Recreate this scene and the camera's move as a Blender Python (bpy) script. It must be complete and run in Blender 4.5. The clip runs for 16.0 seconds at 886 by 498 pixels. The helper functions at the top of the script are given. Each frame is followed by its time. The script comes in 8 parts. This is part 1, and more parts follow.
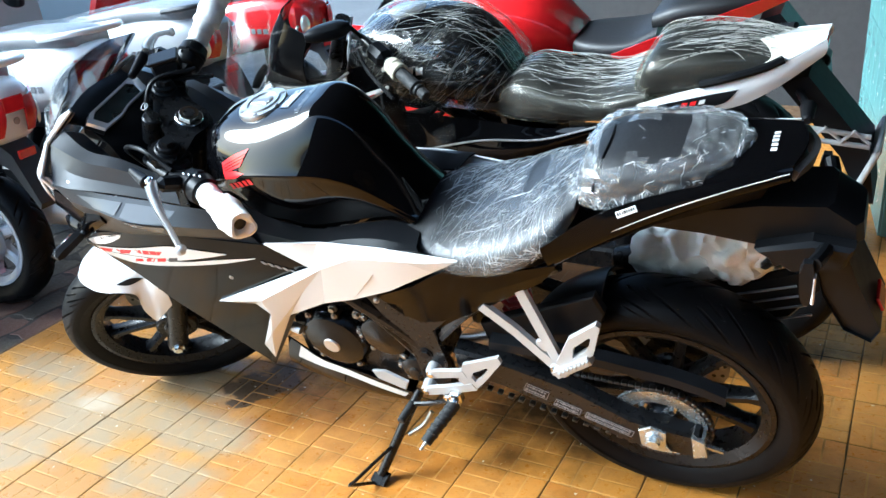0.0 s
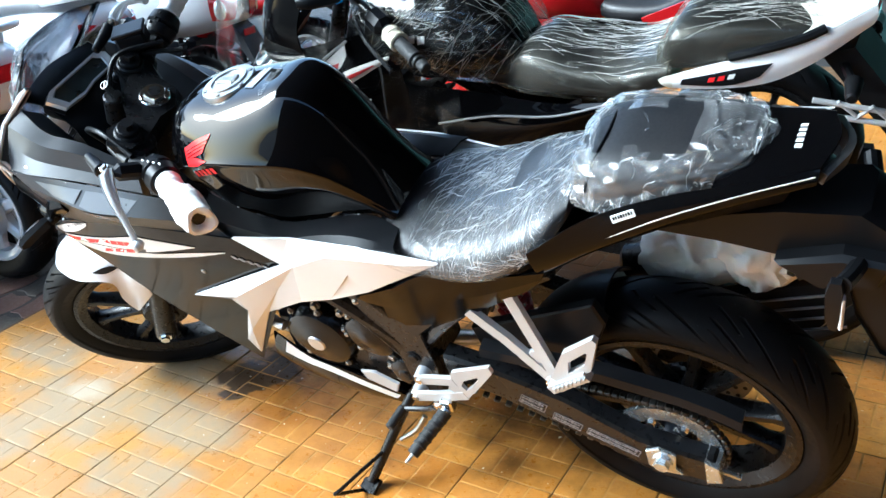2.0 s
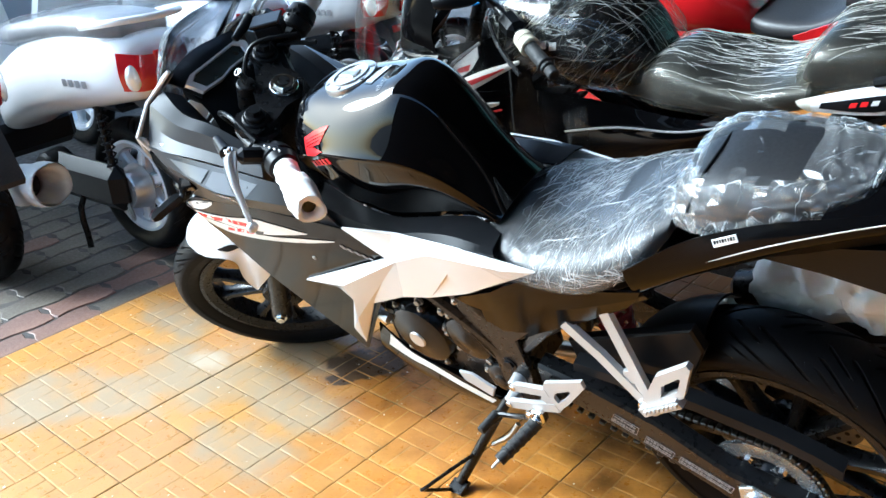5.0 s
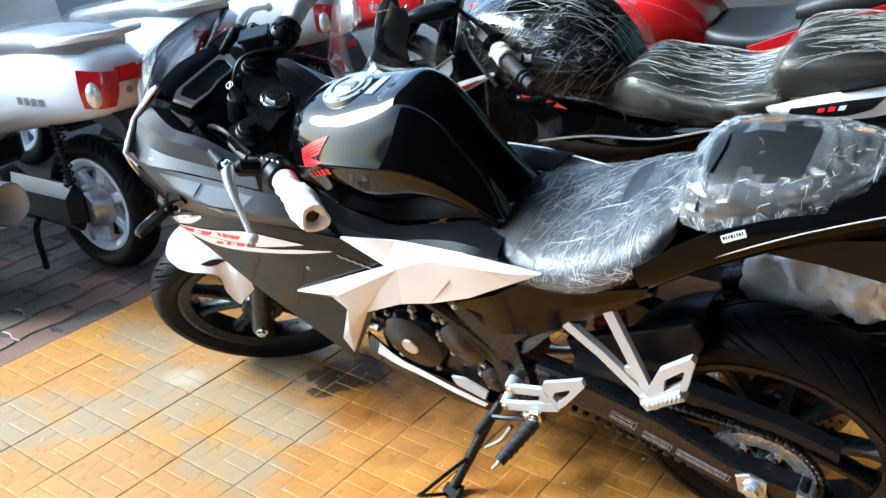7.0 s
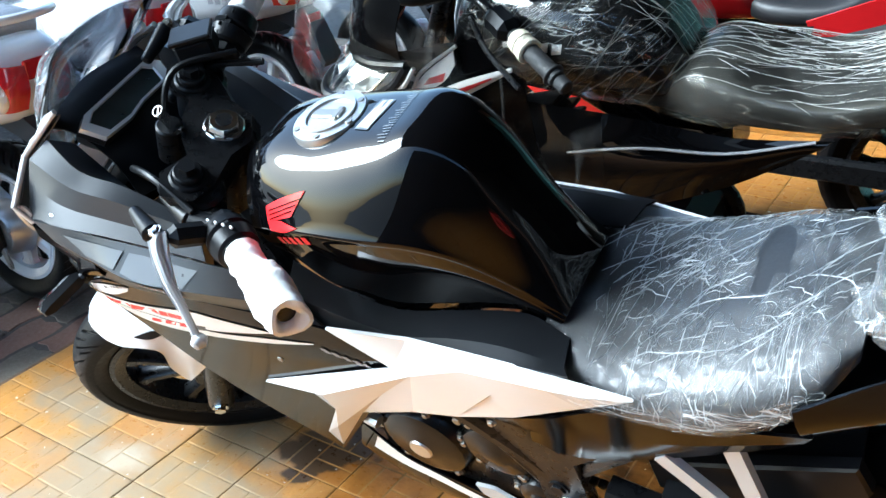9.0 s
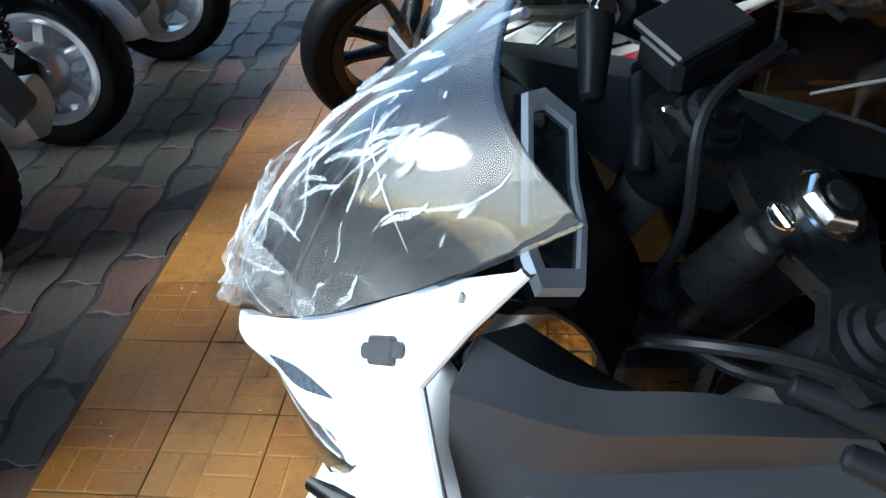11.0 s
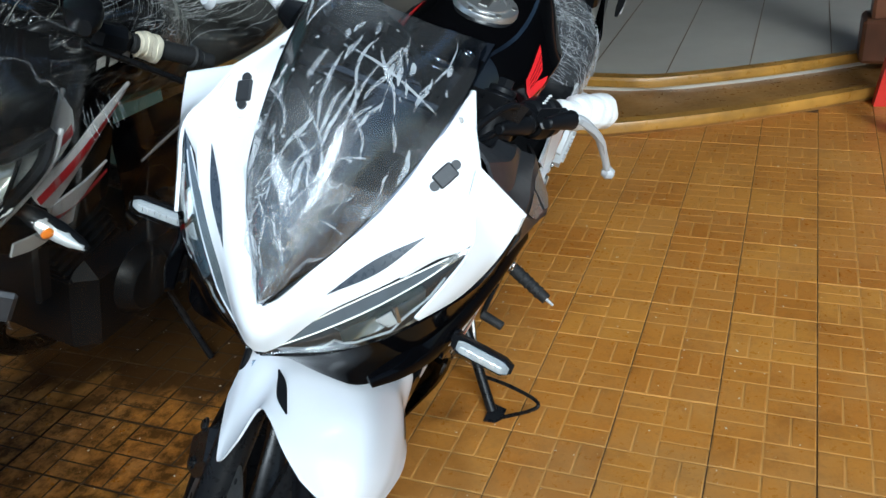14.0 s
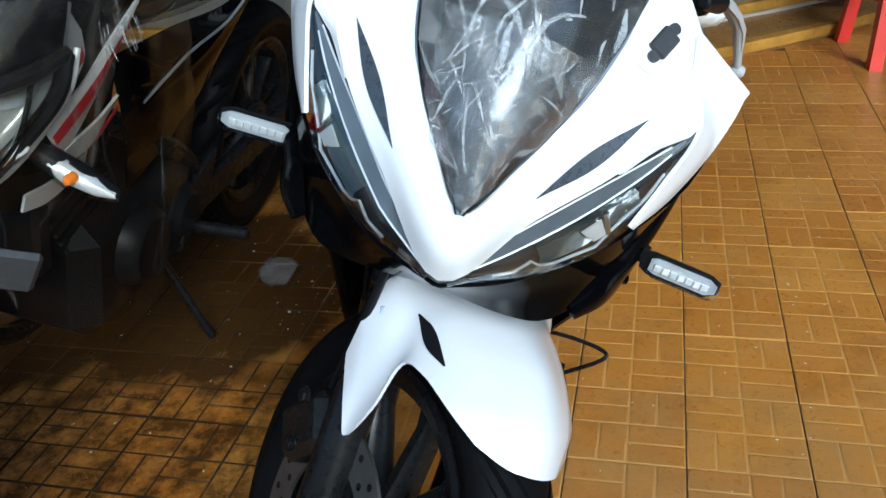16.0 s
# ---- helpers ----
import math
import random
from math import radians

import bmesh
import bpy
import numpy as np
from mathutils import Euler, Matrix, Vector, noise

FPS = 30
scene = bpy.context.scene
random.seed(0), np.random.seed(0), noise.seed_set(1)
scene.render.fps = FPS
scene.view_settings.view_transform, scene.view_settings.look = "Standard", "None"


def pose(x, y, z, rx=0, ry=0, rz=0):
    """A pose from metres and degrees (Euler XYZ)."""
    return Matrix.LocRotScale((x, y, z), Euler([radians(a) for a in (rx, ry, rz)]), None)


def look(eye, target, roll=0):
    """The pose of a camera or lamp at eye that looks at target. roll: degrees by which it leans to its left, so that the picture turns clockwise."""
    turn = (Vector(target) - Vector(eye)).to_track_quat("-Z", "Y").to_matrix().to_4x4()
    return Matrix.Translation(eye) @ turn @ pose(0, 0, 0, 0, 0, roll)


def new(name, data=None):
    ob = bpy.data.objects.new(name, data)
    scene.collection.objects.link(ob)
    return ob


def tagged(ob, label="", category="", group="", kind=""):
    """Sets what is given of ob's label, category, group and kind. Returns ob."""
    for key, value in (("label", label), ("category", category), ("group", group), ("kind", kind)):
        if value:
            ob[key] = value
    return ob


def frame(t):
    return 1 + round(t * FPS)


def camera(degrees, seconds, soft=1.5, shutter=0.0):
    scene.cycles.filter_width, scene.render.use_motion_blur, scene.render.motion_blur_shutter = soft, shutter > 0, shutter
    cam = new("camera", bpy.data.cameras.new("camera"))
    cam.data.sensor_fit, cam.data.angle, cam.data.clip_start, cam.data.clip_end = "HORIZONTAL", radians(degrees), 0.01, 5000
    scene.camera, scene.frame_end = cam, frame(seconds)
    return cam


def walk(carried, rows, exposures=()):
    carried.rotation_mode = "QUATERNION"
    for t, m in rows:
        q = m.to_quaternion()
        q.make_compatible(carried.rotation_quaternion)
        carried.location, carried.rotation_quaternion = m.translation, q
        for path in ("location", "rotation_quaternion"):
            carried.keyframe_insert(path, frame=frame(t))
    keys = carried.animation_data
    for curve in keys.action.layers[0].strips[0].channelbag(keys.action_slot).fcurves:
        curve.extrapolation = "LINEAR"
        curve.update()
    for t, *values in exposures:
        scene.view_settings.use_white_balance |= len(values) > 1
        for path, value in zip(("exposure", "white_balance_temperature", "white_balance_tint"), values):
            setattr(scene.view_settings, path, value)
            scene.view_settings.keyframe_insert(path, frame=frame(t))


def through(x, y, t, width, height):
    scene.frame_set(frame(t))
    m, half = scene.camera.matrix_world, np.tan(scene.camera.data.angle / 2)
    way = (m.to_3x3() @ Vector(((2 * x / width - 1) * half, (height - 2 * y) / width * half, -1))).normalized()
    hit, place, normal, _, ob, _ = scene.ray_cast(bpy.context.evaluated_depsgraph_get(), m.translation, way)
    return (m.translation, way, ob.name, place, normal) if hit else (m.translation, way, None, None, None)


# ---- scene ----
from mathutils.bvhtree import BVHTree

cam = camera(52.8, 16.0)
PATH = [
    (0, (1.674, -1.588, 1.315), (0.79, 0.023, 0.528), -3.9),
    (0.5, (1.693, -1.541, 1.309), (0.749, 0.03, 0.509), -4.3),
    (1, (1.707, -1.522, 1.309), (0.742, 0.031, 0.497), -4.5),
    (1.5, (1.705, -1.464, 1.298), (0.734, 0.066, 0.452), -5.2),
    (2, (1.685, -1.354, 1.299), (0.713, 0.163, 0.431), -5.0),
    (2.5, (1.686, -1.266, 1.293), (0.696, 0.22, 0.392), -4.7),
    (3, (1.762, -1.214, 1.287), (0.66, 0.18, 0.37), -4.8),
    (3.5, (1.81, -1.172, 1.285), (0.591, 0.128, 0.377), -4.9),
    (4, (1.818, -1.175, 1.294), (0.532, 0.089, 0.429), -5.1),
    (4.2, (1.807, -1.193, 1.29), (0.522, 0.08, 0.436), -4.9),
    (6.3, (1.663, -1.434, 1.304), (0.539, 0.001, 0.481), -2.8),
    (6.5, (1.661, -1.431, 1.303), (0.539, 0.01, 0.487), -2.8),
    (7, (1.663, -1.421, 1.299), (0.549, 0.026, 0.484), -3.4),
    (7.5, (1.656, -1.41, 1.302), (0.577, 0.059, 0.478), -3.6),
    (8, (1.608, -1.325, 1.28), (0.575, 0.163, 0.433), -3.2),
    (8.5, (1.499, -1.159, 1.273), (0.484, 0.327, 0.401), -3.5),
    (9, (1.281, -1.044, 1.263), (0.255, 0.414, 0.356), -4.1),
    (9.5, (0.993, -0.973, 1.259), (0.005, 0.479, 0.301), -3.9),
    (10, (0.69, -0.881, 1.217), (-0.247, 0.538, 0.165), -4.7),
    (10.2, (0.586, -0.856, 1.214), (-0.286, 0.566, 0.11), -4.3),
    (12.3, (-0.398, -0.644, 1.205), (0.712, 0.558, 0.055), -1.5),
    (12.5, (-0.447, -0.634, 1.207), (0.789, 0.476, 0.092), 0.3),
    (13, (-0.53, -0.59, 1.192), (0.931, 0.301, 0.156), 0.2),
    (13.5, (-0.702, -0.643, 1.222), (0.893, 0.077, 0.252), -1.2),
    (14, (-0.787, -0.685, 1.206), (0.863, -0.007, 0.301), -4.3),
    (14.5, (-0.761, -0.654, 1.152), (0.885, 0.054, 0.263), -6.9),
    (15, (-0.793, -0.521, 1.124), (0.859, 0.157, 0.222), -7.3),
    (15.5, (-0.801, -0.403, 1.094), (0.882, 0.149, 0.165), -6.2),
    (16, (-0.732, -0.343, 1.061), (0.968, 0.107, 0.109), -4.6),
]
walk(cam, [(t, look(eye, target, roll)) for t, eye, target, roll in PATH], [(0, 2.44, 5230, -3), (4.2, 2.48, 5220, -3), (6.5, 2.3, 5230, -3), (8.5, 2.38, 5230, -3), (9.2, 2.45, 5230, -3), (10.2, 2.8, 5230, -3), (11.6, 0.8, 5340, -2), (12.3, 0.4, 5330, -2), (13.2, 0.42, 5330, -2), (14.4, 0.82, 5340, -2), (16, 0.74, 5330, -2)])

# ---- world and light ----
world = bpy.data.worlds.new("world")
scene.world = world
world.use_nodes = True
wn = world.node_tree.nodes
sky = wn.new("ShaderNodeTexSky")
sky.sky_type, sky.sun_disc = "NISHITA", False
sky.sun_elevation, sky.sun_rotation = radians(34), radians(-117)
sky.air_density, sky.dust_density = 1.0, 2.4
wn["Background"].inputs["Strength"].default_value = 0.122
world.node_tree.links.new(sky.outputs["Color"], wn["Background"].inputs["Color"])
sun_data = bpy.data.lights.new("sun", "SUN")
sun_data.energy, sun_data.angle, sun_data.color = 1.82, radians(27), (0.985, 0.985, 1.0)
sun = new("sun", sun_data)
sun.matrix_world = look((-5, -2.5, 3.75), (0, 0, 0))

# ---- materials ----


def nodes_of(name):
    m = bpy.data.materials.new(name)
    m.use_nodes = True
    nt = m.node_tree
    return m, nt, nt.nodes["Principled BSDF"]


def mix_rgb(nt, fac, a, b):
    n = nt.nodes.new("ShaderNodeMix")
    n.data_type = "RGBA"
    if isinstance(fac, (int, float)):
        n.inputs["Factor"].default_value = fac
    else:
        nt.links.new(fac, n.inputs["Factor"])
    for v, i in ((a, 6), (b, 7)):
        if isinstance(v, tuple):
            n.inputs[i].default_value = (*v[:3], 1)
        else:
            nt.links.new(v, n.inputs[i])
    return n.outputs[2]


def noise_of(nt, scale, detail=4, rough=0.6, distort=0.0, coord="Object"):
    tc = nt.nodes.new("ShaderNodeTexCoord")
    n = nt.nodes.new("ShaderNodeTexNoise")
    n.inputs["Scale"].default_value, n.inputs["Detail"].default_value = scale, detail
    n.inputs["Roughness"].default_value, n.inputs["Distortion"].default_value = rough, distort
    nt.links.new(tc.outputs[coord], n.inputs["Vector"])
    return n.outputs["Fac"]


def ramp(nt, fac, lo, hi, a=0.0, b=1.0):
    n = nt.nodes.new("ShaderNodeMapRange")
    n.inputs["From Min"].default_value, n.inputs["From Max"].default_value = lo, hi
    n.inputs["To Min"].default_value, n.inputs["To Max"].default_value = a, b
    nt.links.new(fac, n.inputs["Value"])
    return n.outputs["Result"]


def bump_of(nt, bsdf, height, strength, distance):
    b = nt.nodes.new("ShaderNodeBump")
    b.inputs["Strength"].default_value, b.inputs["Distance"].default_value = strength, distance
    nt.links.new(height, b.inputs["Height"])
    nt.links.new(b.outputs["Normal"], bsdf.inputs["Normal"])


def surface(name, colour, rough, metal=0.0, coat=0.0, vary=0.15, grain=60, spots=6, bump=0.0, dist=0.001, spec=0.5, dust=0.0):
    """A plain coloured surface with variation at two scales, and fine relief."""
    m, nt, p = nodes_of(name)
    big = ramp(nt, noise_of(nt, spots, 3), 0.3, 0.7)
    fine = noise_of(nt, grain, 5, 0.65)
    dark = tuple(c * (1 - vary) for c in colour)
    light = tuple(min(1, c * (1 + vary) + 0.004 * vary) for c in colour)
    col = mix_rgb(nt, big, dark, light)
    if dust:
        col = mix_rgb(nt, ramp(nt, fine, 0.5, 0.8, 0, dust), col, (0.42, 0.4, 0.37))
    nt.links.new(col, p.inputs["Base Color"])
    nt.links.new(ramp(nt, fine, 0.3, 0.7, max(0.02, rough * (1 - vary)), min(1, rough * (1 + vary))), p.inputs["Roughness"])
    p.inputs["Metallic"].default_value = metal
    p.inputs["Coat Weight"].default_value, p.inputs["Coat Roughness"].default_value = coat, 0.04
    p.inputs["Specular IOR Level"].default_value = spec
    if bump:
        bump_of(nt, p, fine, bump, dist)
    return m


def spot(nt, centre, size, ragged=0.5, soft=0.35):
    """A stain with a ragged outline lying round a place on the floor."""
    geo = nt.nodes.new("ShaderNodeNewGeometry")
    mp = nt.nodes.new("ShaderNodeMapping")
    mp.inputs["Location"].default_value = (-centre[0] / size[0], -centre[1] / size[1], 0)
    mp.inputs["Scale"].default_value = (1 / size[0], 1 / size[1], 0)
    nt.links.new(geo.outputs["Position"], mp.inputs["Vector"])
    ln = nt.nodes.new("ShaderNodeVectorMath")
    ln.operation = "LENGTH"
    nt.links.new(mp.outputs["Vector"], ln.inputs[0])
    n = nt.nodes.new("ShaderNodeTexNoise")
    n.inputs["Scale"].default_value, n.inputs["Detail"].default_value = 7, 6
    nt.links.new(geo.outputs["Position"], n.inputs["Vector"])
    add = nt.nodes.new("ShaderNodeMath")
    nt.links.new(ln.outputs["Value"], add.inputs[0])
    nt.links.new(ramp(nt, n.outputs["Fac"], 0.25, 0.75, -ragged, ragged), add.inputs[1])
    return ramp(nt, add.outputs[0], 1 - soft, 1 + soft, 1, 0)


def at_floor(nt, scale, detail=5, rough=0.6):
    geo = nt.nodes.new("ShaderNodeNewGeometry")
    n = nt.nodes.new("ShaderNodeTexNoise")
    n.inputs["Scale"].default_value, n.inputs["Detail"].default_value, n.inputs["Roughness"].default_value = scale, detail, rough
    nt.links.new(geo.outputs["Position"], n.inputs["Vector"])
    return n.outputs["Fac"]


def top_of(nt, a, b, op="MAXIMUM"):
    m = nt.nodes.new("ShaderNodeMath")
    m.operation = op
    nt.links.new(a, m.inputs[0])
    nt.links.new(b, m.inputs[1])
    return m.outputs[0]


def rubbed(nt):
    """Where the glaze is rubbed down to grey and the hollows are filled with dust."""
    out = None
    for centre, size in (((-0.22, -0.25), (0.17, 0.12)), ((0.0, -0.16), (0.16, 0.09)), ((0.19, -0.17), (0.11, 0.09)), ((0.21, -0.37), (0.16, 0.08)), ((-0.3, -0.42), (0.15, 0.09)), ((-0.42, -0.58), (0.15, 0.11)), ((-0.52, -0.1), (0.15, 0.08)), ((0.0, 0.0), (0.13, 0.07))):
        s = spot(nt, centre, size, 0.6, 0.3)
        out = s if out is None else top_of(nt, out, s)
    return top_of(nt, out, ramp(nt, at_floor(nt, 11, 8, 0.7), 0.3, 0.55, 0.45, 1), "MULTIPLY")


def tile_material():
    m, nt, p = nodes_of("glazed_floor_tile")
    info = nt.nodes.new("ShaderNodeObjectInfo")
    isl = nt.nodes.new("ShaderNodeNewGeometry")
    base = mix_rgb(nt, info.outputs["Random"], (0.4, 0.142, 0.016), (0.51, 0.225, 0.034))
    base = mix_rgb(nt, ramp(nt, isl.outputs["Random Per Island"], 0, 1, 0, 0.2), base, (0.58, 0.26, 0.055))
    base = mix_rgb(nt, ramp(nt, isl.outputs["Random Per Island"], 0.7, 0.95, 0, 0.15), base, (0.36, 0.12, 0.012))
    fine = at_floor(nt, 45, 8, 0.7)
    worn = ramp(nt, at_floor(nt, 3.2, 8, 0.7), 0.5, 0.62, 0, 0.8)
    pale = spot(nt, (-0.23, -0.18), (0.06, 0.035), 0.9, 0.4)
    col = mix_rgb(nt, ramp(nt, worn, 0, 1, 0, 0.75), base, (0.46, 0.215, 0.05))
    col = mix_rgb(nt, ramp(nt, at_floor(nt, 4.5, 9, 0.75), 0.5, 0.66, 0, 0.5), col, (0.24, 0.085, 0.012))
    col = mix_rgb(nt, ramp(nt, at_floor(nt, 14, 9, 0.8), 0.54, 0.7, 0, 0.35), col, (0.57, 0.32, 0.1))
    col = mix_rgb(nt, ramp(nt, fine, 0.52, 0.78, 0, 0.5), col, (0.2, 0.1, 0.035))
    col = mix_rgb(nt, ramp(nt, at_floor(nt, 9, 8), 0.58, 0.74, 0, 0.4), col, (0.29, 0.1, 0.014))
    dust = ramp(nt, spot(nt, (-0.15, -0.45), (0.62, 0.62), 0.5, 0.5), 0, 1, 0, 0.55)
    col = mix_rgb(nt, dust, col, (0.31, 0.198, 0.08))
    grey = rubbed(nt)
    col = mix_rgb(nt, ramp(nt, grey, 0, 1, 0, 0.82), col, (0.28, 0.22, 0.14))
    col = mix_rgb(nt, ramp(nt, pale, 0, 1, 0, 0.3), col, (0.6, 0.52, 0.4))
    rusty = spot(nt, (0.38, 0.0), (0.24, 0.13), 0.8, 0.5)
    col = mix_rgb(nt, ramp(nt, rusty, 0, 1, 0, 0.75), col, (0.34, 0.12, 0.012))
    # Dirt under the naked bike, deepened with its shade painted into the tile colour.
    dirt_shade_zone = spot(nt, (0.92, 0.9), (0.46, 0.8), 0.3, 0.2)
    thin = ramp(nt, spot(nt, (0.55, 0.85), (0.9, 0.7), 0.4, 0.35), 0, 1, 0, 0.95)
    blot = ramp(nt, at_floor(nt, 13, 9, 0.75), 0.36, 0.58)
    dirt_and_shade = top_of(nt, top_of(nt, thin, blot, "MULTIPLY"), dirt_shade_zone)
    col = mix_rgb(nt, ramp(nt, dirt_and_shade, 0, 1, 0, 0.93), col, (0.02, 0.009, 0.003))
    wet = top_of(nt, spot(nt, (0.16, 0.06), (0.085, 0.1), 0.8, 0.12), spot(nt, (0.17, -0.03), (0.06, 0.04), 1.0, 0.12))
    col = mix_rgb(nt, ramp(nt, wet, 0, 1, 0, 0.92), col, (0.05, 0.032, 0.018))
    grit = ramp(nt, at_floor(nt, 130, 3, 0.7), 0.6, 0.72, 0, 0.55)
    col = mix_rgb(nt, top_of(nt, grit, ramp(nt, at_floor(nt, 6, 4), 0.4, 0.62), "MULTIPLY"), col, (0.16, 0.075, 0.024))
    chip = ramp(nt, at_floor(nt, 95, 2), 0.7, 0.74, 0, 0.6)
    col = mix_rgb(nt, top_of(nt, chip, ramp(nt, at_floor(nt, 2.6, 4), 0.42, 0.6), "MULTIPLY"), col, (0.62, 0.46, 0.27))
    speck = ramp(nt, at_floor(nt, 60, 1), 0.75, 0.77)
    col = mix_rgb(nt, ramp(nt, speck, 0, 1, 0, 0.8), col, (0.7, 0.66, 0.58))
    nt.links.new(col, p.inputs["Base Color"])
    gloss = ramp(nt, fine, 0.3, 0.75, 0.22, 0.45)
    gloss = top_of(nt, gloss, ramp(nt, top_of(nt, top_of(nt, worn, grey), dirt_and_shade), 0, 1, 0.0, 0.5))
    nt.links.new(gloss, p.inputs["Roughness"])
    nt.links.new(ramp(nt, dirt_and_shade, 0, 1, 0.4, 0.12), p.inputs["Specular IOR Level"])
    bump_of(nt, p, fine, 0.16, 0.002)
    return m


def groove_material():
    """Hollows between the blocks of a tile: pale glaze in clean places, black dirt in others, with shade painted in
    under the naked bike.
    """
    m, nt, p = nodes_of("tile_groove")
    dirt_shade_zone = spot(nt, (0.6, 0.8), (1.0, 0.68), 0.5, 0.35)
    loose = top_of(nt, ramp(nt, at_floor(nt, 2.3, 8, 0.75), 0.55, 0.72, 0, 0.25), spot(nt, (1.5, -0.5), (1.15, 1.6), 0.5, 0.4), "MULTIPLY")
    dirt_and_shade = top_of(nt, top_of(nt, dirt_shade_zone, ramp(nt, at_floor(nt, 4, 8, 0.7), 0.2, 0.5, 0.8, 1), "MULTIPLY"), loose)
    col = mix_rgb(nt, at_floor(nt, 30), (0.44, 0.2, 0.04), (0.54, 0.28, 0.075))
    col = mix_rgb(nt, ramp(nt, spot(nt, (-0.15, -0.45), (0.62, 0.62), 0.5, 0.5), 0, 1, 0, 0.6), col, (0.31, 0.2, 0.08))
    col = mix_rgb(nt, ramp(nt, rubbed(nt), 0, 1, 0, 0.9), col, (0.31, 0.235, 0.14))
    col = mix_rgb(nt, ramp(nt, dirt_and_shade, 0, 1, 0.0, 0.97), col, (0.014, 0.008, 0.004))
    nt.links.new(col, p.inputs["Base Color"])
    p.inputs["Roughness"].default_value = 0.6
    p.inputs["Specular IOR Level"].default_value = 0.3
    return m


def shine_through(nt, tint, rough, normal=None, gain=1.0):
    """Clear sheet: lets light through with a tint and mirrors by Fresnel."""
    tr = nt.nodes.new("ShaderNodeBsdfTransparent")
    tr.inputs["Color"].default_value = (*tint, 1)
    gl = nt.nodes.new("ShaderNodeBsdfGlossy")
    gl.inputs["Roughness"].default_value = rough
    fr = nt.nodes.new("ShaderNodeLayerWeight")
    fr.inputs["Blend"].default_value = 0.5
    five = nt.nodes.new("ShaderNodeMath")
    five.operation = "POWER"
    five.inputs[1].default_value = 4.0
    nt.links.new(fr.outputs["Facing"], five.inputs[0])
    if normal:
        nt.links.new(normal, gl.inputs["Normal"])
        nt.links.new(normal, fr.inputs["Normal"])
    mx = nt.nodes.new("ShaderNodeMixShader")
    nt.links.new(ramp(nt, five.outputs[0], 0, 1, 0.05 * gain, gain), mx.inputs["Fac"])
    nt.links.new(tr.outputs["BSDF"], mx.inputs[1])
    nt.links.new(gl.outputs["BSDF"], mx.inputs[2])
    return mx.outputs["Shader"]


def film_material(name, low, high, tint=(0.9, 0.92, 0.93), through=(0.9, 0.9, 0.9), scale=14.0, stretch=(1, 1, 1), width=0.03, gain=0.7, cut=(0.4, 0.62), milk=0.12, rough=0.14, detail=2.5, bend=0.5, cloudy=4, relief=0.25):
    """Thin clear wrapping film: see-through and shiny, with whitish creases in long strokes."""
    m, nt, p = nodes_of(name)
    tc = nt.nodes.new("ShaderNodeTexCoord")

    def strokes(turn, sc, wide):
        mp = nt.nodes.new("ShaderNodeMapping")
        mp.inputs["Scale"].default_value = stretch
        mp.inputs["Rotation"].default_value = (0, 0, turn)
        nt.links.new(tc.outputs["Object"], mp.inputs["Vector"])
        n = nt.nodes.new("ShaderNodeTexNoise")
        n.inputs["Scale"].default_value, n.inputs["Detail"].default_value = sc, detail
        n.inputs["Roughness"].default_value, n.inputs["Distortion"].default_value = 0.45, bend
        nt.links.new(mp.outputs["Vector"], n.inputs["Vector"])
        off = nt.nodes.new("ShaderNodeMath")
        off.operation = "SUBTRACT"
        off.inputs[1].default_value = 0.5
        nt.links.new(n.outputs["Fac"], off.inputs[0])
        ab = nt.nodes.new("ShaderNodeMath")
        ab.operation = "ABSOLUTE"
        nt.links.new(off.outputs[0], ab.inputs[0])
        return ramp(nt, ab.outputs[0], 0.0, wide, 1, 0)
    gates = nt.nodes.new("ShaderNodeTexNoise")
    gates.inputs["Scale"].default_value, gates.inputs["Detail"].default_value = scale * 0.8, cloudy
    nt.links.new(tc.outputs["Object"], gates.inputs["Vector"])
    gate = ramp(nt, gates.outputs["Fac"], cut[0], cut[1])
    fine = top_of(nt, strokes(0.5, scale * 1.9, width * 1.3), gate, "MULTIPLY")
    lines = top_of(nt, strokes(-0.15, scale, width), ramp(nt, fine, 0, 1, 0, 0.7))
    lines = top_of(nt, lines, ramp(nt, gate, 0, 1, 0.45, 1), "MULTIPLY")
    cloud = ramp(nt, gates.outputs["Fac"], 0.42, 0.75, 0, milk)
    amount = top_of(nt, ramp(nt, lines, 0, 1, 0, high), cloud, "ADD")
    bp = nt.nodes.new("ShaderNodeBump")
    bp.inputs["Strength"].default_value, bp.inputs["Distance"].default_value = relief, 0.003
    nt.links.new(top_of(nt, lines, cloud, "ADD"), bp.inputs["Height"])
    body = shine_through(nt, through, rough, bp.outputs["Normal"], gain)
    p.inputs["Base Color"].default_value = (*tint, 1)
    p.inputs["Roughness"].default_value = 0.25
    nt.links.new(bp.outputs["Normal"], p.inputs["Normal"])
    mix = nt.nodes.new("ShaderNodeMixShader")
    nt.links.new(ramp(nt, amount, 0, 1, low, 1), mix.inputs["Fac"])
    nt.links.new(body, mix.inputs[1])
    nt.links.new(p.outputs["BSDF"], mix.inputs[2])
    nt.links.new(mix.outputs["Shader"], nt.nodes["Material Output"].inputs["Surface"])
    return m


def clear(name, tint, rough=0.03, gain=1.0):
    """Clear or smoked plastic."""
    m, nt, p = nodes_of(name)
    nt.links.new(shine_through(nt, tint, rough, None, gain), nt.nodes["Material Output"].inputs["Surface"])
    return m


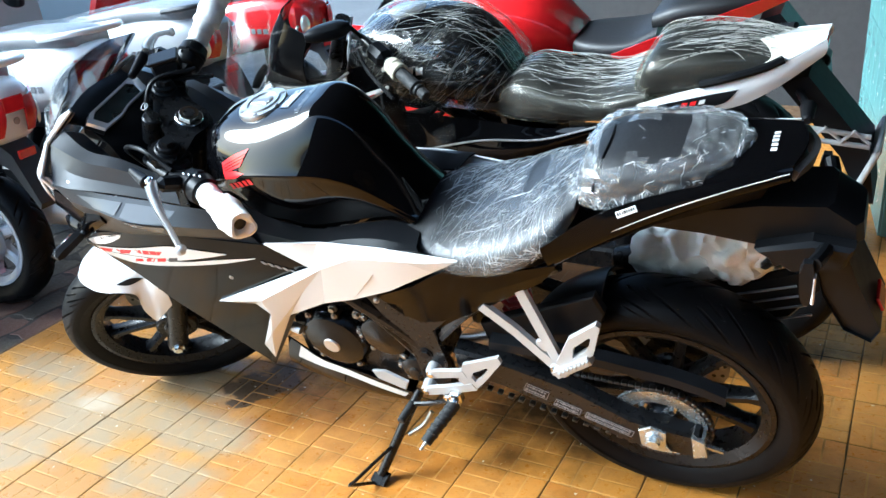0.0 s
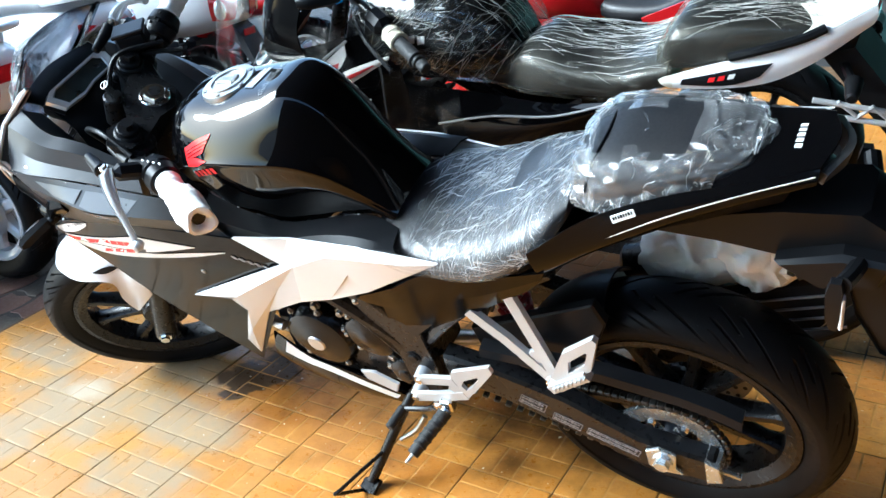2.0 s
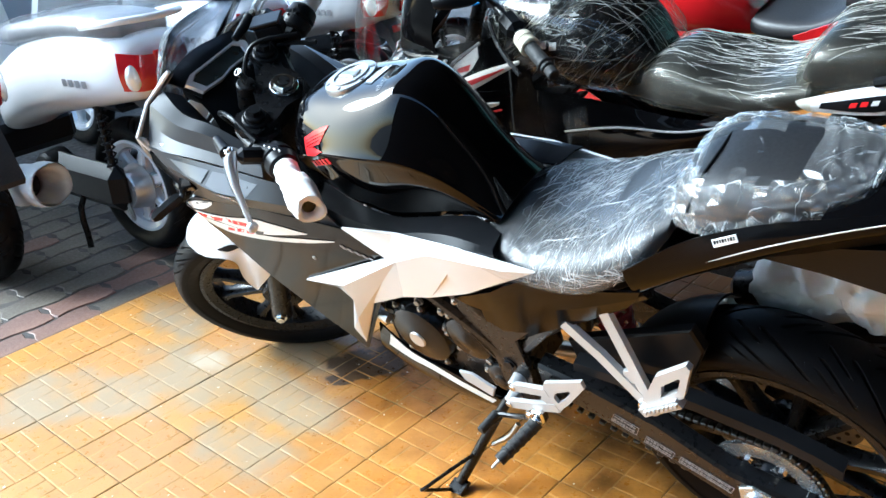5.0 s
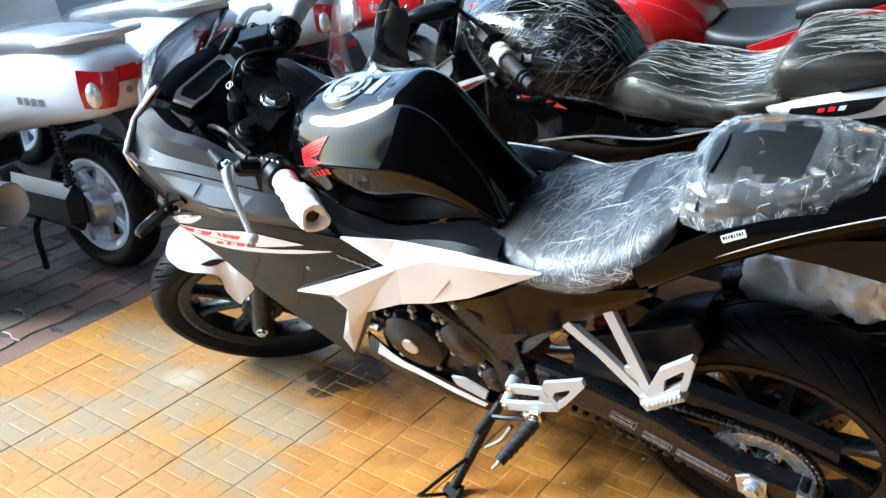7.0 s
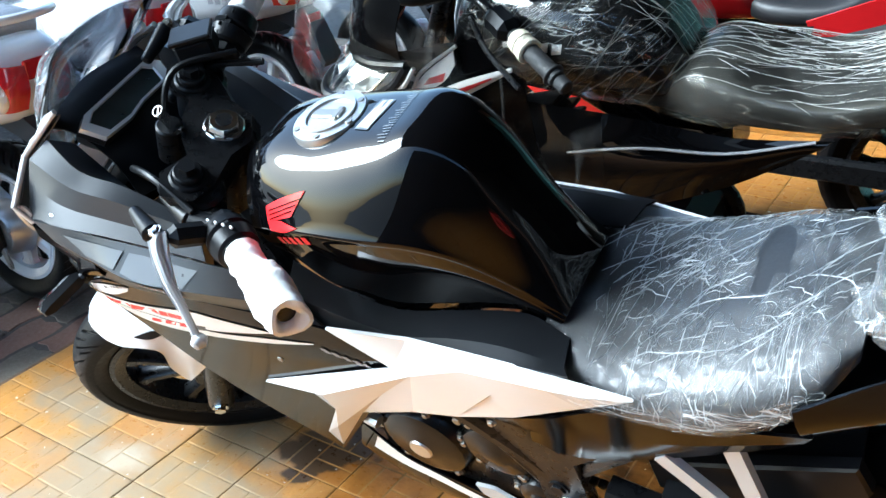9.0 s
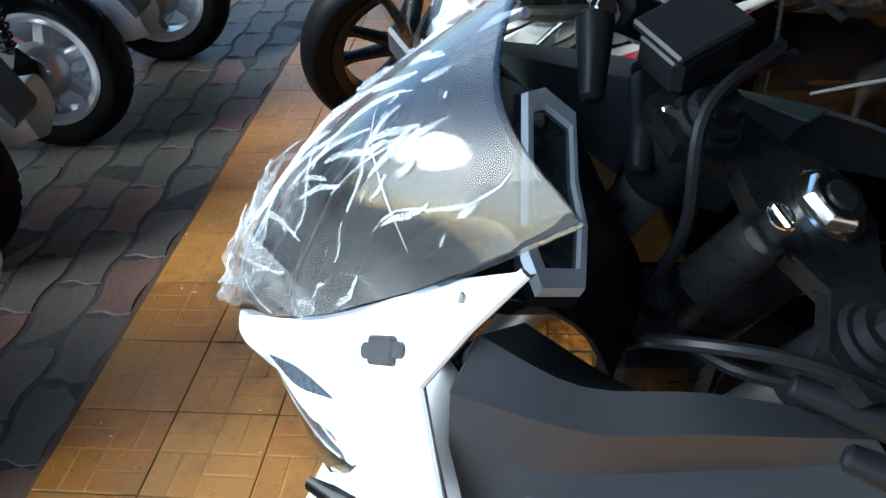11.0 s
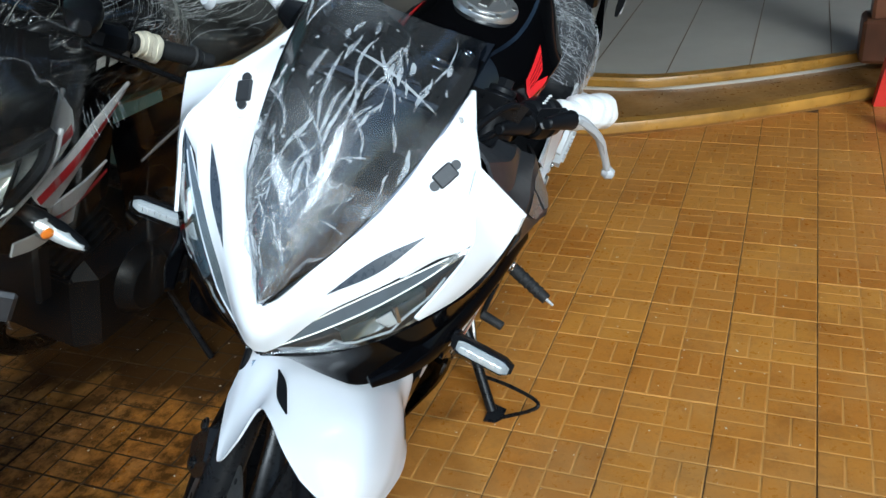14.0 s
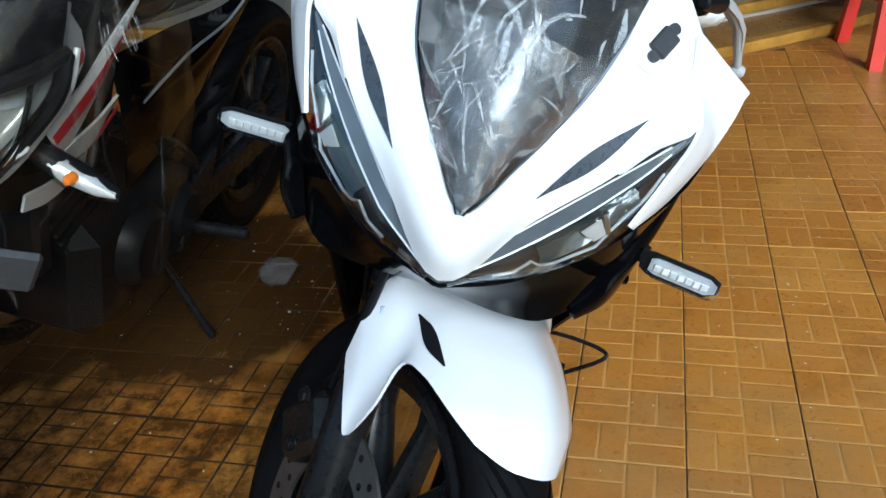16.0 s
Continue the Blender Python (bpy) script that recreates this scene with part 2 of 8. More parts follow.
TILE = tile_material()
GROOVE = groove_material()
GROUT = surface("tile_grout", (0.11, 0.06, 0.026), 0.8, vary=0.4, grain=30, spots=3, bump=0.4)
PAVER = surface("grey_paver", (0.105, 0.086, 0.064), 0.6, vary=0.35, grain=70, spots=2.2, bump=0.5, dist=0.003)
PAVER_RED = surface("red_paver", (0.16, 0.085, 0.06), 0.6, vary=0.35, grain=70, spots=2.2, bump=0.5, dist=0.003)
EARTH = surface("dark_joint_sand", (0.05, 0.043, 0.037), 0.9, vary=0.4, grain=40, spots=3, bump=0.5)
ASPHALT = surface("asphalt", (0.09, 0.088, 0.085), 0.85, vary=0.25, grain=40, spots=0.6, bump=0.4, dist=0.004)
TEAL = surface("teal_wall_tile", (0.13, 0.3, 0.3), 0.25, vary=0.12, grain=20, spots=2)
CREAM = surface("cream_floor_tile", (0.46, 0.42, 0.36), 0.25, vary=0.06, grain=30, spots=2)
STEPTOP = surface("brown_step_tile", (0.25, 0.125, 0.034), 0.35, vary=0.35, grain=30, spots=4, bump=0.2)
NOSING = surface("yellow_step_nosing", (0.36, 0.185, 0.03), 0.35, vary=0.4, grain=35, spots=5, bump=0.2)
PLASTER = surface("dark_painted_canopy", (0.03, 0.03, 0.03), 0.8, vary=0.08, grain=20, spots=1, bump=0.1)
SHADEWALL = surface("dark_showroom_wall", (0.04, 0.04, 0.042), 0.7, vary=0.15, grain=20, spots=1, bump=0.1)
WOOD = surface("brown_stained_wood", (0.16, 0.06, 0.025), 0.4, vary=0.3, grain=25, spots=4, bump=0.1)
BLACK = surface("gloss_black_paint", (0.0016, 0.0016, 0.002), 0.03, spec=0.3, vary=0.1, grain=8, spots=3)
SATIN = surface("satin_gloss_black_paint", (0.0018, 0.0018, 0.0022), 0.1, vary=0.12, grain=10, spots=4, spec=0.15)
DEEP = surface("deep_black_plastic", (0.0016, 0.0016, 0.002), 0.12, vary=0.12, grain=10, spots=4, spec=0.07)
CASTBLK = surface("gloss_black_engine_paint", (0.005, 0.0052, 0.0056), 0.22, vary=0.2, grain=120, spots=8, bump=0.06, spec=0.22)
MATT = surface("matt_black_plastic", (0.007, 0.0075, 0.0088), 0.36, vary=0.1, grain=40, spots=5, dust=0.0, spec=0.14)
COWL = surface("smooth_black_plastic", (0.029, 0.031, 0.035), 0.38, vary=0.08, grain=30, spots=5, dust=0.02, spec=0.55)
MATTGREY = surface("dark_grey_plastic", (0.028, 0.029, 0.031), 0.4, vary=0.15, grain=120, spots=5, bump=0.04, dist=0.0004, dust=0.05)
METALBLK = surface("black_painted_metal", (0.007, 0.0072, 0.008), 0.3, metal=0.05, vary=0.25, grain=80, spots=8, bump=0.1, dust=0.008, spec=0.26)
RUBBER = surface("tyre_rubber", (0.0045, 0.0045, 0.005), 0.45, vary=0.2, grain=90, spots=9, bump=0.2, dist=0.001, dust=0.003, spec=0.09)
GRIPRUB = surface("grip_rubber", (0.012, 0.012, 0.012), 0.7, vary=0.2, grain=150, spots=20, bump=0.6, dist=0.001)
WHITE = surface("pearl_white_paint", (0.8, 0.81, 0.82), 0.16, coat=0.3, vary=0.03, grain=20, spots=3)
PEARL = surface("silver_white_paint", (0.66, 0.67, 0.69), 0.2, metal=0.08, coat=0.35, vary=0.04, grain=90, spots=3)
SILVER = surface("cast_aluminium", (0.55, 0.55, 0.56), 0.34, metal=0.9, vary=0.12, grain=120, spots=9, bump=0.15, dist=0.0005)
SILVERP = surface("silver_painted_bracket", (0.45, 0.455, 0.46), 0.4, metal=0.15, vary=0.08, grain=120, spots=6, bump=0.1)
CHROME = surface("zinc_plated_steel", (0.7, 0.7, 0.68), 0.16, metal=1.0, vary=0.15, grain=90, spots=12)
CHAIN = surface("oiled_steel", (0.06, 0.058, 0.055), 0.35, metal=0.8, vary=0.3, grain=90, spots=20)
STEELBLUE = surface("blued_plated_steel", (0.5, 0.54, 0.56), 0.25, metal=0.8, vary=0.2, grain=90, spots=14)
STEEL = surface("dull_steel", (0.3, 0.29, 0.27), 0.4, metal=0.9, vary=0.25, grain=90, spots=10)
RED = surface("red_paint", (0.62, 0.012, 0.016), 0.12, coat=0.6, vary=0.1, grain=20, spots=4)
REDMARK = surface("red_mark", (0.75, 0.02, 0.025), 0.25, vary=0.05, grain=30, spots=6)
DKRED = surface("dark_red_mark", (0.35, 0.015, 0.02), 0.3, vary=0.1, grain=30, spots=6)
MARK = surface("white_mark", (0.75, 0.75, 0.74), 0.35, vary=0.05, grain=30, spots=6)
STRIP = surface("smoky_light_strip", (0.1, 0.11, 0.12), 0.15, vary=0.25, grain=60, spots=14)
SLATE = surface("slate_grey_plastic", (0.05, 0.06, 0.075), 0.28, vary=0.1, grain=120, spots=6)
FACET = surface("grey_print_and_sheen", (0.15, 0.155, 0.16), 0.2, vary=0.06, grain=60, spots=6)
GREYMARK = surface("grey_mark", (0.2, 0.2, 0.21), 0.35, vary=0.05, grain=30, spots=6)
SEAT = surface("black_seat_vinyl", (0.011, 0.011, 0.0125), 0.5, vary=0.15, grain=220, spots=5, bump=0.4, dist=0.0006)
FOAM = surface("white_foam_wrap", (0.8, 0.8, 0.78), 0.75, vary=0.06, grain=35, spots=9, bump=0.6, dist=0.004)
FILM = film_material("crinkled_clear_film", 0.025, 0.2, scale=26, stretch=(1.5, 0.7, 1), width=0.01, gain=0.26, cut=(0.42, 0.64), milk=0.07, rough=0.16)
FILM_OLD = film_material("stretched_clear_film", 0.0, 0.3, tint=(0.78, 0.76, 0.66), through=(0.9, 0.88, 0.8), scale=11, stretch=(0.35, 3.0, 3.0), width=0.012, gain=0.4, cut=(0.46, 0.62), milk=0.07, rough=0.14)
FILM_TANK = film_material("tight_clear_film", 0.0, 0.45, tint=(0.85, 0.84, 0.8), through=(0.95, 0.94, 0.92), scale=10, stretch=(0.35, 3.0, 3.0), width=0.012, gain=0.7, cut=(0.48, 0.62), milk=0.03, rough=0.1)
FILM_LOOSE = film_material("loose_clear_film", 0.0, 0.25, tint=(0.45, 0.44, 0.42), through=(0.92, 0.9, 0.86), scale=4, stretch=(1, 1, 0.3), width=0.012, gain=0.4, cut=(0.46, 0.66), milk=0.02)
FILM_SCREEN = film_material("film_on_windscreen", 0.02, 0.1, through=(0.97, 0.98, 0.99), scale=9, stretch=(0.55, 1.5, 0.55), width=0.006, gain=0.55, cut=(0.5, 0.62), milk=0.16, rough=0.06, detail=0.6, bend=0.15, cloudy=0.5, relief=0.04)
FILM_TENT = film_material("crumpled_clear_film", 0.05, 0.3, through=(0.95, 0.96, 0.97), scale=20, width=0.01, gain=1.1, cut=(0.5, 0.6), milk=0.16, rough=0.16)
FILM_TORN = film_material("torn_clear_film", 0.05, 0.2, through=(0.95, 0.96, 0.97), scale=20, width=0.01, gain=1.0, cut=(0.5, 0.6), milk=0.1, rough=0.12)
FILM_SKIRT = film_material("gathered_clear_film", 0.03, 0.5, scale=9, stretch=(0.4, 3, 3.4), width=0.02, gain=0.25, cut=(0.3, 0.5), milk=0.1, rough=0.2)


def crease_material(name, tint, cover):
    """Folded edges of the film: milky and half clear."""
    m, nt, p = nodes_of(name)
    p.inputs["Base Color"].default_value = (*tint, 1)
    p.inputs["Roughness"].default_value = 0.3
    tr = nt.nodes.new("ShaderNodeBsdfTransparent")
    mix = nt.nodes.new("ShaderNodeMixShader")
    nt.links.new(ramp(nt, noise_of(nt, 60, 3), 0.3, 0.7, cover * 0.5, cover), mix.inputs["Fac"])
    nt.links.new(tr.outputs["BSDF"], mix.inputs[1])
    nt.links.new(p.outputs["BSDF"], mix.inputs[2])
    nt.links.new(mix.outputs["Shader"], nt.nodes["Material Output"].inputs["Surface"])
    return m


CREASE = crease_material("white_film_crease", (0.85, 0.87, 0.88), 0.6)
BUBBLE = crease_material("milky_film_bubble", (0.8, 0.84, 0.87), 0.36)
MIRRORED = surface("bright_lamp_reflector", (0.92, 0.92, 0.9), 0.1, metal=0.45, vary=0.04, grain=60, spots=8)
CREASE_OLD = crease_material("yellowish_film_crease", (0.8, 0.79, 0.73), 0.5)
SMOKE = clear("smoked_screen", (0.5, 0.53, 0.58), 0.03)
LENS = clear("clear_lens", (0.93, 0.95, 0.96), 0.03, 1.2)
REDLENS = surface("red_lens", (0.5, 0.012, 0.02), 0.08, coat=0.8, vary=0.1, grain=40, spots=20)
AMBER = surface("amber_bulb", (0.8, 0.22, 0.02), 0.2, vary=0.1, grain=40, spots=20)
LCD = surface("meter_glass", (0.028, 0.036, 0.034), 0.05, coat=1.0, vary=0.3, grain=20, spots=12)
CAPMETAL = surface("brushed_cap", (0.5, 0.5, 0.49), 0.3, metal=0.8, vary=0.1, grain=200, spots=9, bump=0.1)
TAPE = surface("masking_tape", (0.62, 0.56, 0.42), 0.7, vary=0.12, grain=60, spots=12, bump=0.4)
BLUE = surface("blue_plastic", (0.02, 0.2, 0.5), 0.35, vary=0.1)
REDPLASTIC = surface("red_stool_plastic", (0.62, 0.03, 0.02), 0.35, vary=0.1, grain=30, spots=5)
VAN = surface("grey_van_paint", (0.32, 0.33, 0.34), 0.25, coat=0.5, vary=0.06, grain=20, spots=2)

# ---- geometry helpers: a shape is a pair (vertices, faces) ----


def join(*shapes):
    vs, fs = [], []
    for v, f in shapes:
        o = len(vs)
        vs += v
        fs += [tuple(i + o for i in q) for q in f]
    return vs, fs


def xf(shape, m):
    return [m @ Vector(v) for v in shape[0]], shape[1]


def mirrored(shape):
    return [Vector((v[0], -v[1], v[2])) for v in shape[0]], [tuple(reversed(f)) for f in shape[1]]


def curve_at(pts, u):
    """Catmull-Rom through pts, u from 0 to 1."""
    n = len(pts) - 1
    s = min(max(u, 0), 1) * n
    i = min(int(s), n - 1)
    t = s - i
    p1, p2 = Vector(pts[i]), Vector(pts[i + 1])
    p0 = Vector(pts[i - 1]) if i else p1 * 2 - p2
    p3 = Vector(pts[i + 2]) if i + 2 <= n else p2 * 2 - p1
    return 0.5 * (2 * p1 + (p2 - p0) * t + (2 * p0 - 5 * p1 + 4 * p2 - p3) * t * t + (3 * p1 - p0 - 3 * p2 + p3) * t ** 3)


def surf(rows, nu=14, nv=8, thick=0.004):
    """A smooth sheet through rows of control points, with a thickness on its far side."""
    lines = [[curve_at(r, i / nu) for i in range(nu + 1)] for r in rows]
    grid = [[curve_at([ln[i] for ln in lines], j / nv) for i in range(nu + 1)] for j in range(nv + 1)]
    vs = [p for r in grid for p in r]
    w = nu + 1
    fs = [(j * w + i, j * w + i + 1, (j + 1) * w + i + 1, (j + 1) * w + i) for j in range(nv) for i in range(nu)]
    if thick:
        nrm = [Vector() for _ in vs]
        for f in fs:
            n = (vs[f[1]] - vs[f[0]]).cross(vs[f[3]] - vs[f[0]]) + (vs[f[3]] - vs[f[2]]).cross(vs[f[1]] - vs[f[2]])
            for i in f:
                nrm[i] += n
        o = len(vs)
        vs = vs + [v - n.normalized() * thick if n.length else v.copy() for v, n in zip(vs, nrm)]
        fs += [tuple(i + o for i in reversed(f)) for f in fs]
        rim = [i for i in range(w)] + [j * w + nu for j in range(1, nv + 1)]
        rim += [nv * w + i for i in range(nu - 1, -1, -1)] + [j * w for j in range(nv - 1, 0, -1)]
        fs += [(b, a, a + o, b + o) for a, b in zip(rim, rim[1:] + rim[:1])]
    return vs, fs


def loft(rings, cap=True, closed=True):
    n = len(rings[0])
    vs = [Vector(p) for r in rings for p in r]
    m = n if closed else n - 1
    fs = [(j * n + i, j * n + (i + 1) % n, (j + 1) * n + (i + 1) % n, (j + 1) * n + i) for j in range(len(rings) - 1) for i in range(m)]
    if cap:
        fs += [tuple(range(n - 1, -1, -1)), tuple((len(rings) - 1) * n + i for i in range(n))]
    return vs, fs


def tube(pts, r, seg=10, smooth=4, taper=None):
    """A round bar along a smooth line."""
    n = max(1, (len(pts) - 1) * smooth)
    line = [curve_at(pts, i / n) for i in range(n + 1)] if smooth > 1 else [Vector(p) for p in pts]
    rings, side = [], None
    for i, p in enumerate(line):
        d = (line[min(i + 1, len(line) - 1)] - line[max(i - 1, 0)]).normalized()
        if side is None:
            side = d.cross(Vector((0, 0, 1)) if abs(d.z) < 0.9 else Vector((1, 0, 0))).normalized()
        side = (side - d * side.dot(d)).normalized()
        up = d.cross(side)
        rr = r if taper is None else r + (taper - r) * i / (len(line) - 1)
        rings.append([p + (side * math.cos(a) + up * math.sin(a)) * rr for a in (k * math.tau / seg for k in range(seg))])
    return loft(rings)


def cyl(a, b, r, r2=None, seg=20, edge=0.0):
    """A round bar from a to b, with its rims eased by edge."""
    a, b = Vector(a), Vector(b)
    d = (b - a)
    ln = d.length
    q = d.to_track_quat("Z", "Y").to_matrix().to_4x4()
    r2 = r if r2 is None else r2
    e = min(edge, ln * 0.4)
    prof = [(r - e, 0), (r, e), (r2, ln - e), (r2 - e, ln)] if e else [(r, 0), (r2, ln)]
    rings = [[Vector((math.cos(k * math.tau / seg) * rr, math.sin(k * math.tau / seg) * rr, z)) for k in range(seg)] for rr, z in prof]
    return xf(loft(rings), Matrix.Translation(a) @ q)


def lathe(profile, centre=(0, 0, 0), seg=64, closed=True):
    """A ring turned about the Y axis from (radius, y) pairs."""
    n = len(profile)
    vs = [Vector((centre[0] + r * math.cos(a), centre[1] + y, centre[2] + r * math.sin(a))) for a in (k * math.tau / seg for k in range(seg)) for r, y in profile]
    m = n if closed else n - 1
    fs = [(k * n + i, k * n + (i + 1) % n, ((k + 1) % seg) * n + (i + 1) % n, ((k + 1) % seg) * n + i) for k in range(seg) for i in range(m)]
    return vs, fs


def box(c, s, bevel=0.0, turn=None):
    x, y, z = (v / 2 for v in s)
    b = min(bevel, x * 0.9, y * 0.9, z * 0.9)
    if b:
        rings = []
        for zz, k in ((-z, b), (-z + b, 0), (z - b, 0), (z, b)):
            rings.append([(-x + k, -y + b, zz), (-x + b, -y + k, zz), (x - b, -y + k, zz), (x - k, -y + b, zz), (x - k, y - b, zz), (x - b, y - k, zz), (-x + b, y - k, zz), (-x + k, y - b, zz)])
        g = loft(rings)
    else:
        g = loft([[(-x, -y, -z), (x, -y, -z), (x, y, -z), (-x, y, -z)], [(-x, -y, z), (x, -y, z), (x, y, z), (-x, y, z)]])
    return xf(g, Matrix.Translation(c) @ (turn or Matrix.Identity(4)))


def plate(outline, y, thick, ease=0.0, slope=(0.0, 0.0), hole=None):
    """A plate cut from an (x, z) outline at depth y (which may tilt with x and z), thick towards +Y."""
    def put(x, z, d):
        return Vector((x, y + slope[0] * (x - outline[0][0]) + slope[1] * (z - outline[0][1]) + d, z))
    cx, cz = sum(p[0] for p in outline) / len(outline), sum(p[1] for p in outline) / len(outline)

    def shrink(k):
        out = []
        for x, z in outline:
            d = math.hypot(x - cx, z - cz) or 1
            out.append((x - (x - cx) / d * k, z - (z - cz) / d * k))
        return out
    area = sum(a[0] * b[1] - b[0] * a[1] for a, b in zip(outline, outline[1:] + outline[:1]))
    if hole is None:
        rings = []
        if ease:
            rings.append([put(x, z, 0) for x, z in shrink(ease)])
            rings.append([put(x, z, ease) for x, z in outline])
        else:
            rings.append([put(x, z, 0) for x, z in outline])
        rings.append([put(x, z, thick) for x, z in outline])
        g = loft(rings)
    else:
        g = loft([[put(x, z, 0) for x, z in hole], [put(x, z, 0) for x, z in outline], [put(x, z, thick) for x, z in outline], [put(x, z, thick) for x, z in hole], [put(x, z, 0) for x, z in hole]], cap=False)
    return g if area < 0 else (g[0], [tuple(reversed(f)) for f in g[1]])


def ribbon(line, width_dir, width, thick_dir, thick):
    """A flat bar along a line."""
    w, t = Vector(width_dir) * width / 2, Vector(thick_dir) * thick / 2
    return loft([[Vector(p) - w - t, Vector(p) + w - t, Vector(p) + w + t, Vector(p) - w + t] for p in line])


def mesh_of(name, shape, material, sharp=32):
    me = bpy.data.meshes.new(name)
    me.from_pydata([tuple(v) for v in shape[0]], [], [tuple(f) for f in shape[1]])
    me.materials.append(material)
    bm = bmesh.new()
    bm.from_mesh(me)
    bmesh.ops.recalc_face_normals(bm, faces=bm.faces)
    bm.to_mesh(me)
    bm.free()
    me.shade_smooth()
    me.set_sharp_from_angle(angle=radians(sharp))
    return me


def part(name, shape, material, parent, label="", sharp=32):
    ob = new(name, mesh_of(name, shape, material, sharp))
    ob.parent = parent
    if label:
        ob["label"] = label
    return ob


def thing(name, m, label, category, group=""):
    ob = tagged(new(name), label, category, group)
    ob.matrix_world = m
    return ob


def wobble(shape, amount, scale, seed=0.0):
    return [Vector(v) + noise.noise_vector(Vector(v) * scale + Vector((seed, seed * 2, seed * 3))) * amount for v in shape[0]], shape[1]


# ---- setting ----
GX, GY, KERB = 0.05, -0.02, -0.76


def structure(name, shape, material, label, category):
    ob = new(name, mesh_of(name, shape, material, 30))
    return tagged(ob, label, category, kind="structure")


def step_x(y):
    d = -(y + 0.05)
    return 2.42 + 0.42 * max(d, 0) + 0.22 * max(d, 0) ** 2


ground = structure("ground", box((0, 0, -0.2), (400, 400, 0.3)), ASPHALT, "grey asphalt ground reaching far beyond the shop front", "ground")
floor = structure("floor", box((2.62, 0.5, -0.034), (6.76, 9.0, 0.06)), GROUT, "shop forecourt floor bed with dark grout between yellow tiles", "floor")
pavement = structure("pavement", box((-2.77, 0.5, -0.058), (4.0, 9.0, 0.06)), EARTH, "dark sanded pavement bed under interlocking pavers", "pavement")
kerb = structure("kerb", box((KERB - 0.004, 0.5, -0.035), (0.012, 9.0, 0.058), 0.003), GROUT, "thin cement edge of the tiled forecourt", "kerb")


def step_shape(shift, top, back):
    ys = [3.2 - 0.25 * i for i in range(30)]
    front = [(step_x(y + shift * 0.25) + shift, y) for y in ys]
    lo, hi = [], []
    for x, y in front:
        lo.append(((x + 0.012, y, 0), (x, y, top - 0.02), (x + 0.006, y, top), (back, y, top), (back, y, 0)))
    return loft(lo)


def nosing_shape(shift, top):
    ys = [3.2 - 0.125 * i for i in range(59)]
    return loft([[(step_x(y + shift * 0.25) + shift - 0.012, y, top - 0.036), (step_x(y + shift * 0.25) + shift - 0.016, y, top - 0.008), (step_x(y + shift * 0.25) + shift - 0.01, y, top + 0.004), (step_x(y + shift * 0.25) + shift + 0.05, y, top + 0.004), (step_x(y + shift * 0.25) + shift + 0.05, y, top - 0.036)] for y in ys])


step_1 = structure("step_1", step_shape(0.0, 0.055, 5.9), STEPTOP, "low curved brown tiled step with a worn yellow nosing", "step")
part("nosing", nosing_shape(0.0, 0.055), NOSING, step_1, "worn yellow nosing")
step_2 = structure("step_2", step_shape(0.42, 0.112, 5.9), CREAM, "raised cream tiled showroom floor behind a yellow edge", "step")
part("nosing", nosing_shape(0.42, 0.112), NOSING, step_2, "worn yellow nosing")
for i in range(9):
    y = 0.42 - 0.32 * i
    x0 = step_x(y + 0.105) + 0.42 + 0.05
    part("joint", box(((x0 + 5.9) / 2, y, 0.1135), (5.9 - x0, 0.004, 0.002)), GROUT, step_2)

wall_east = structure("wall_east", box((6.0, 0.5, 1.5), (0.2, 9.2, 3.2)), SHADEWALL, "dark back wall of the showroom", "wall")
wall_north = structure("wall_north", box((2.7, 3.6, 1.5), (6.6, 0.2, 3.2)), SHADEWALL, "dark side wall of the showroom", "wall")
# wall_south is out of view, added to block southern sky and darken reflections
wall_south = structure("wall_south", box((3.1, -3.3, 1.5), (5.8, 0.2, 3.2)), SHADEWALL, "unseen dark wall added on the south side to darken reflections", "wall")
ceiling = structure("ceiling", box((2.35, 0.6, 3.2), (7.5, 6.2, 0.16)), PLASTER, "dark painted canopy ceiling over the forecourt", "ceiling")
WALLM = pose(1.64, 1.72, 0, 0, 0, 8)
wall_1 = structure("wall_1", xf(box((0.3, 0.6, 1.55), (0.6, 1.2, 3.1)), WALLM), GROUT, "wall pier faced with glossy teal tiles", "wall")
tile_mesh = mesh_of("wall_tile", box((0, 0, 0), (0.008, 0.198, 0.298), 0.002), TEAL)
for i in range(6):
    for j in range(8):
        t_ob = new("wall_tile", tile_mesh)
        t_ob.matrix_world = WALLM @ pose(-0.003, 0.1 + 0.2 * i, 0.15 + 0.3 * j)
        t_ob.parent = wall_1
tile_mesh2 = mesh_of("wall_tile", box((0, 0, 0), (0.198, 0.008, 0.298), 0.002), TEAL)
for i in range(3):
    for j in range(8):
        t_ob = new("wall_tile", tile_mesh2)
        t_ob.matrix_world = WALLM @ pose(0.1 + 0.2 * i, -0.003, 0.15 + 0.3 * j)
        t_ob.parent = wall_1


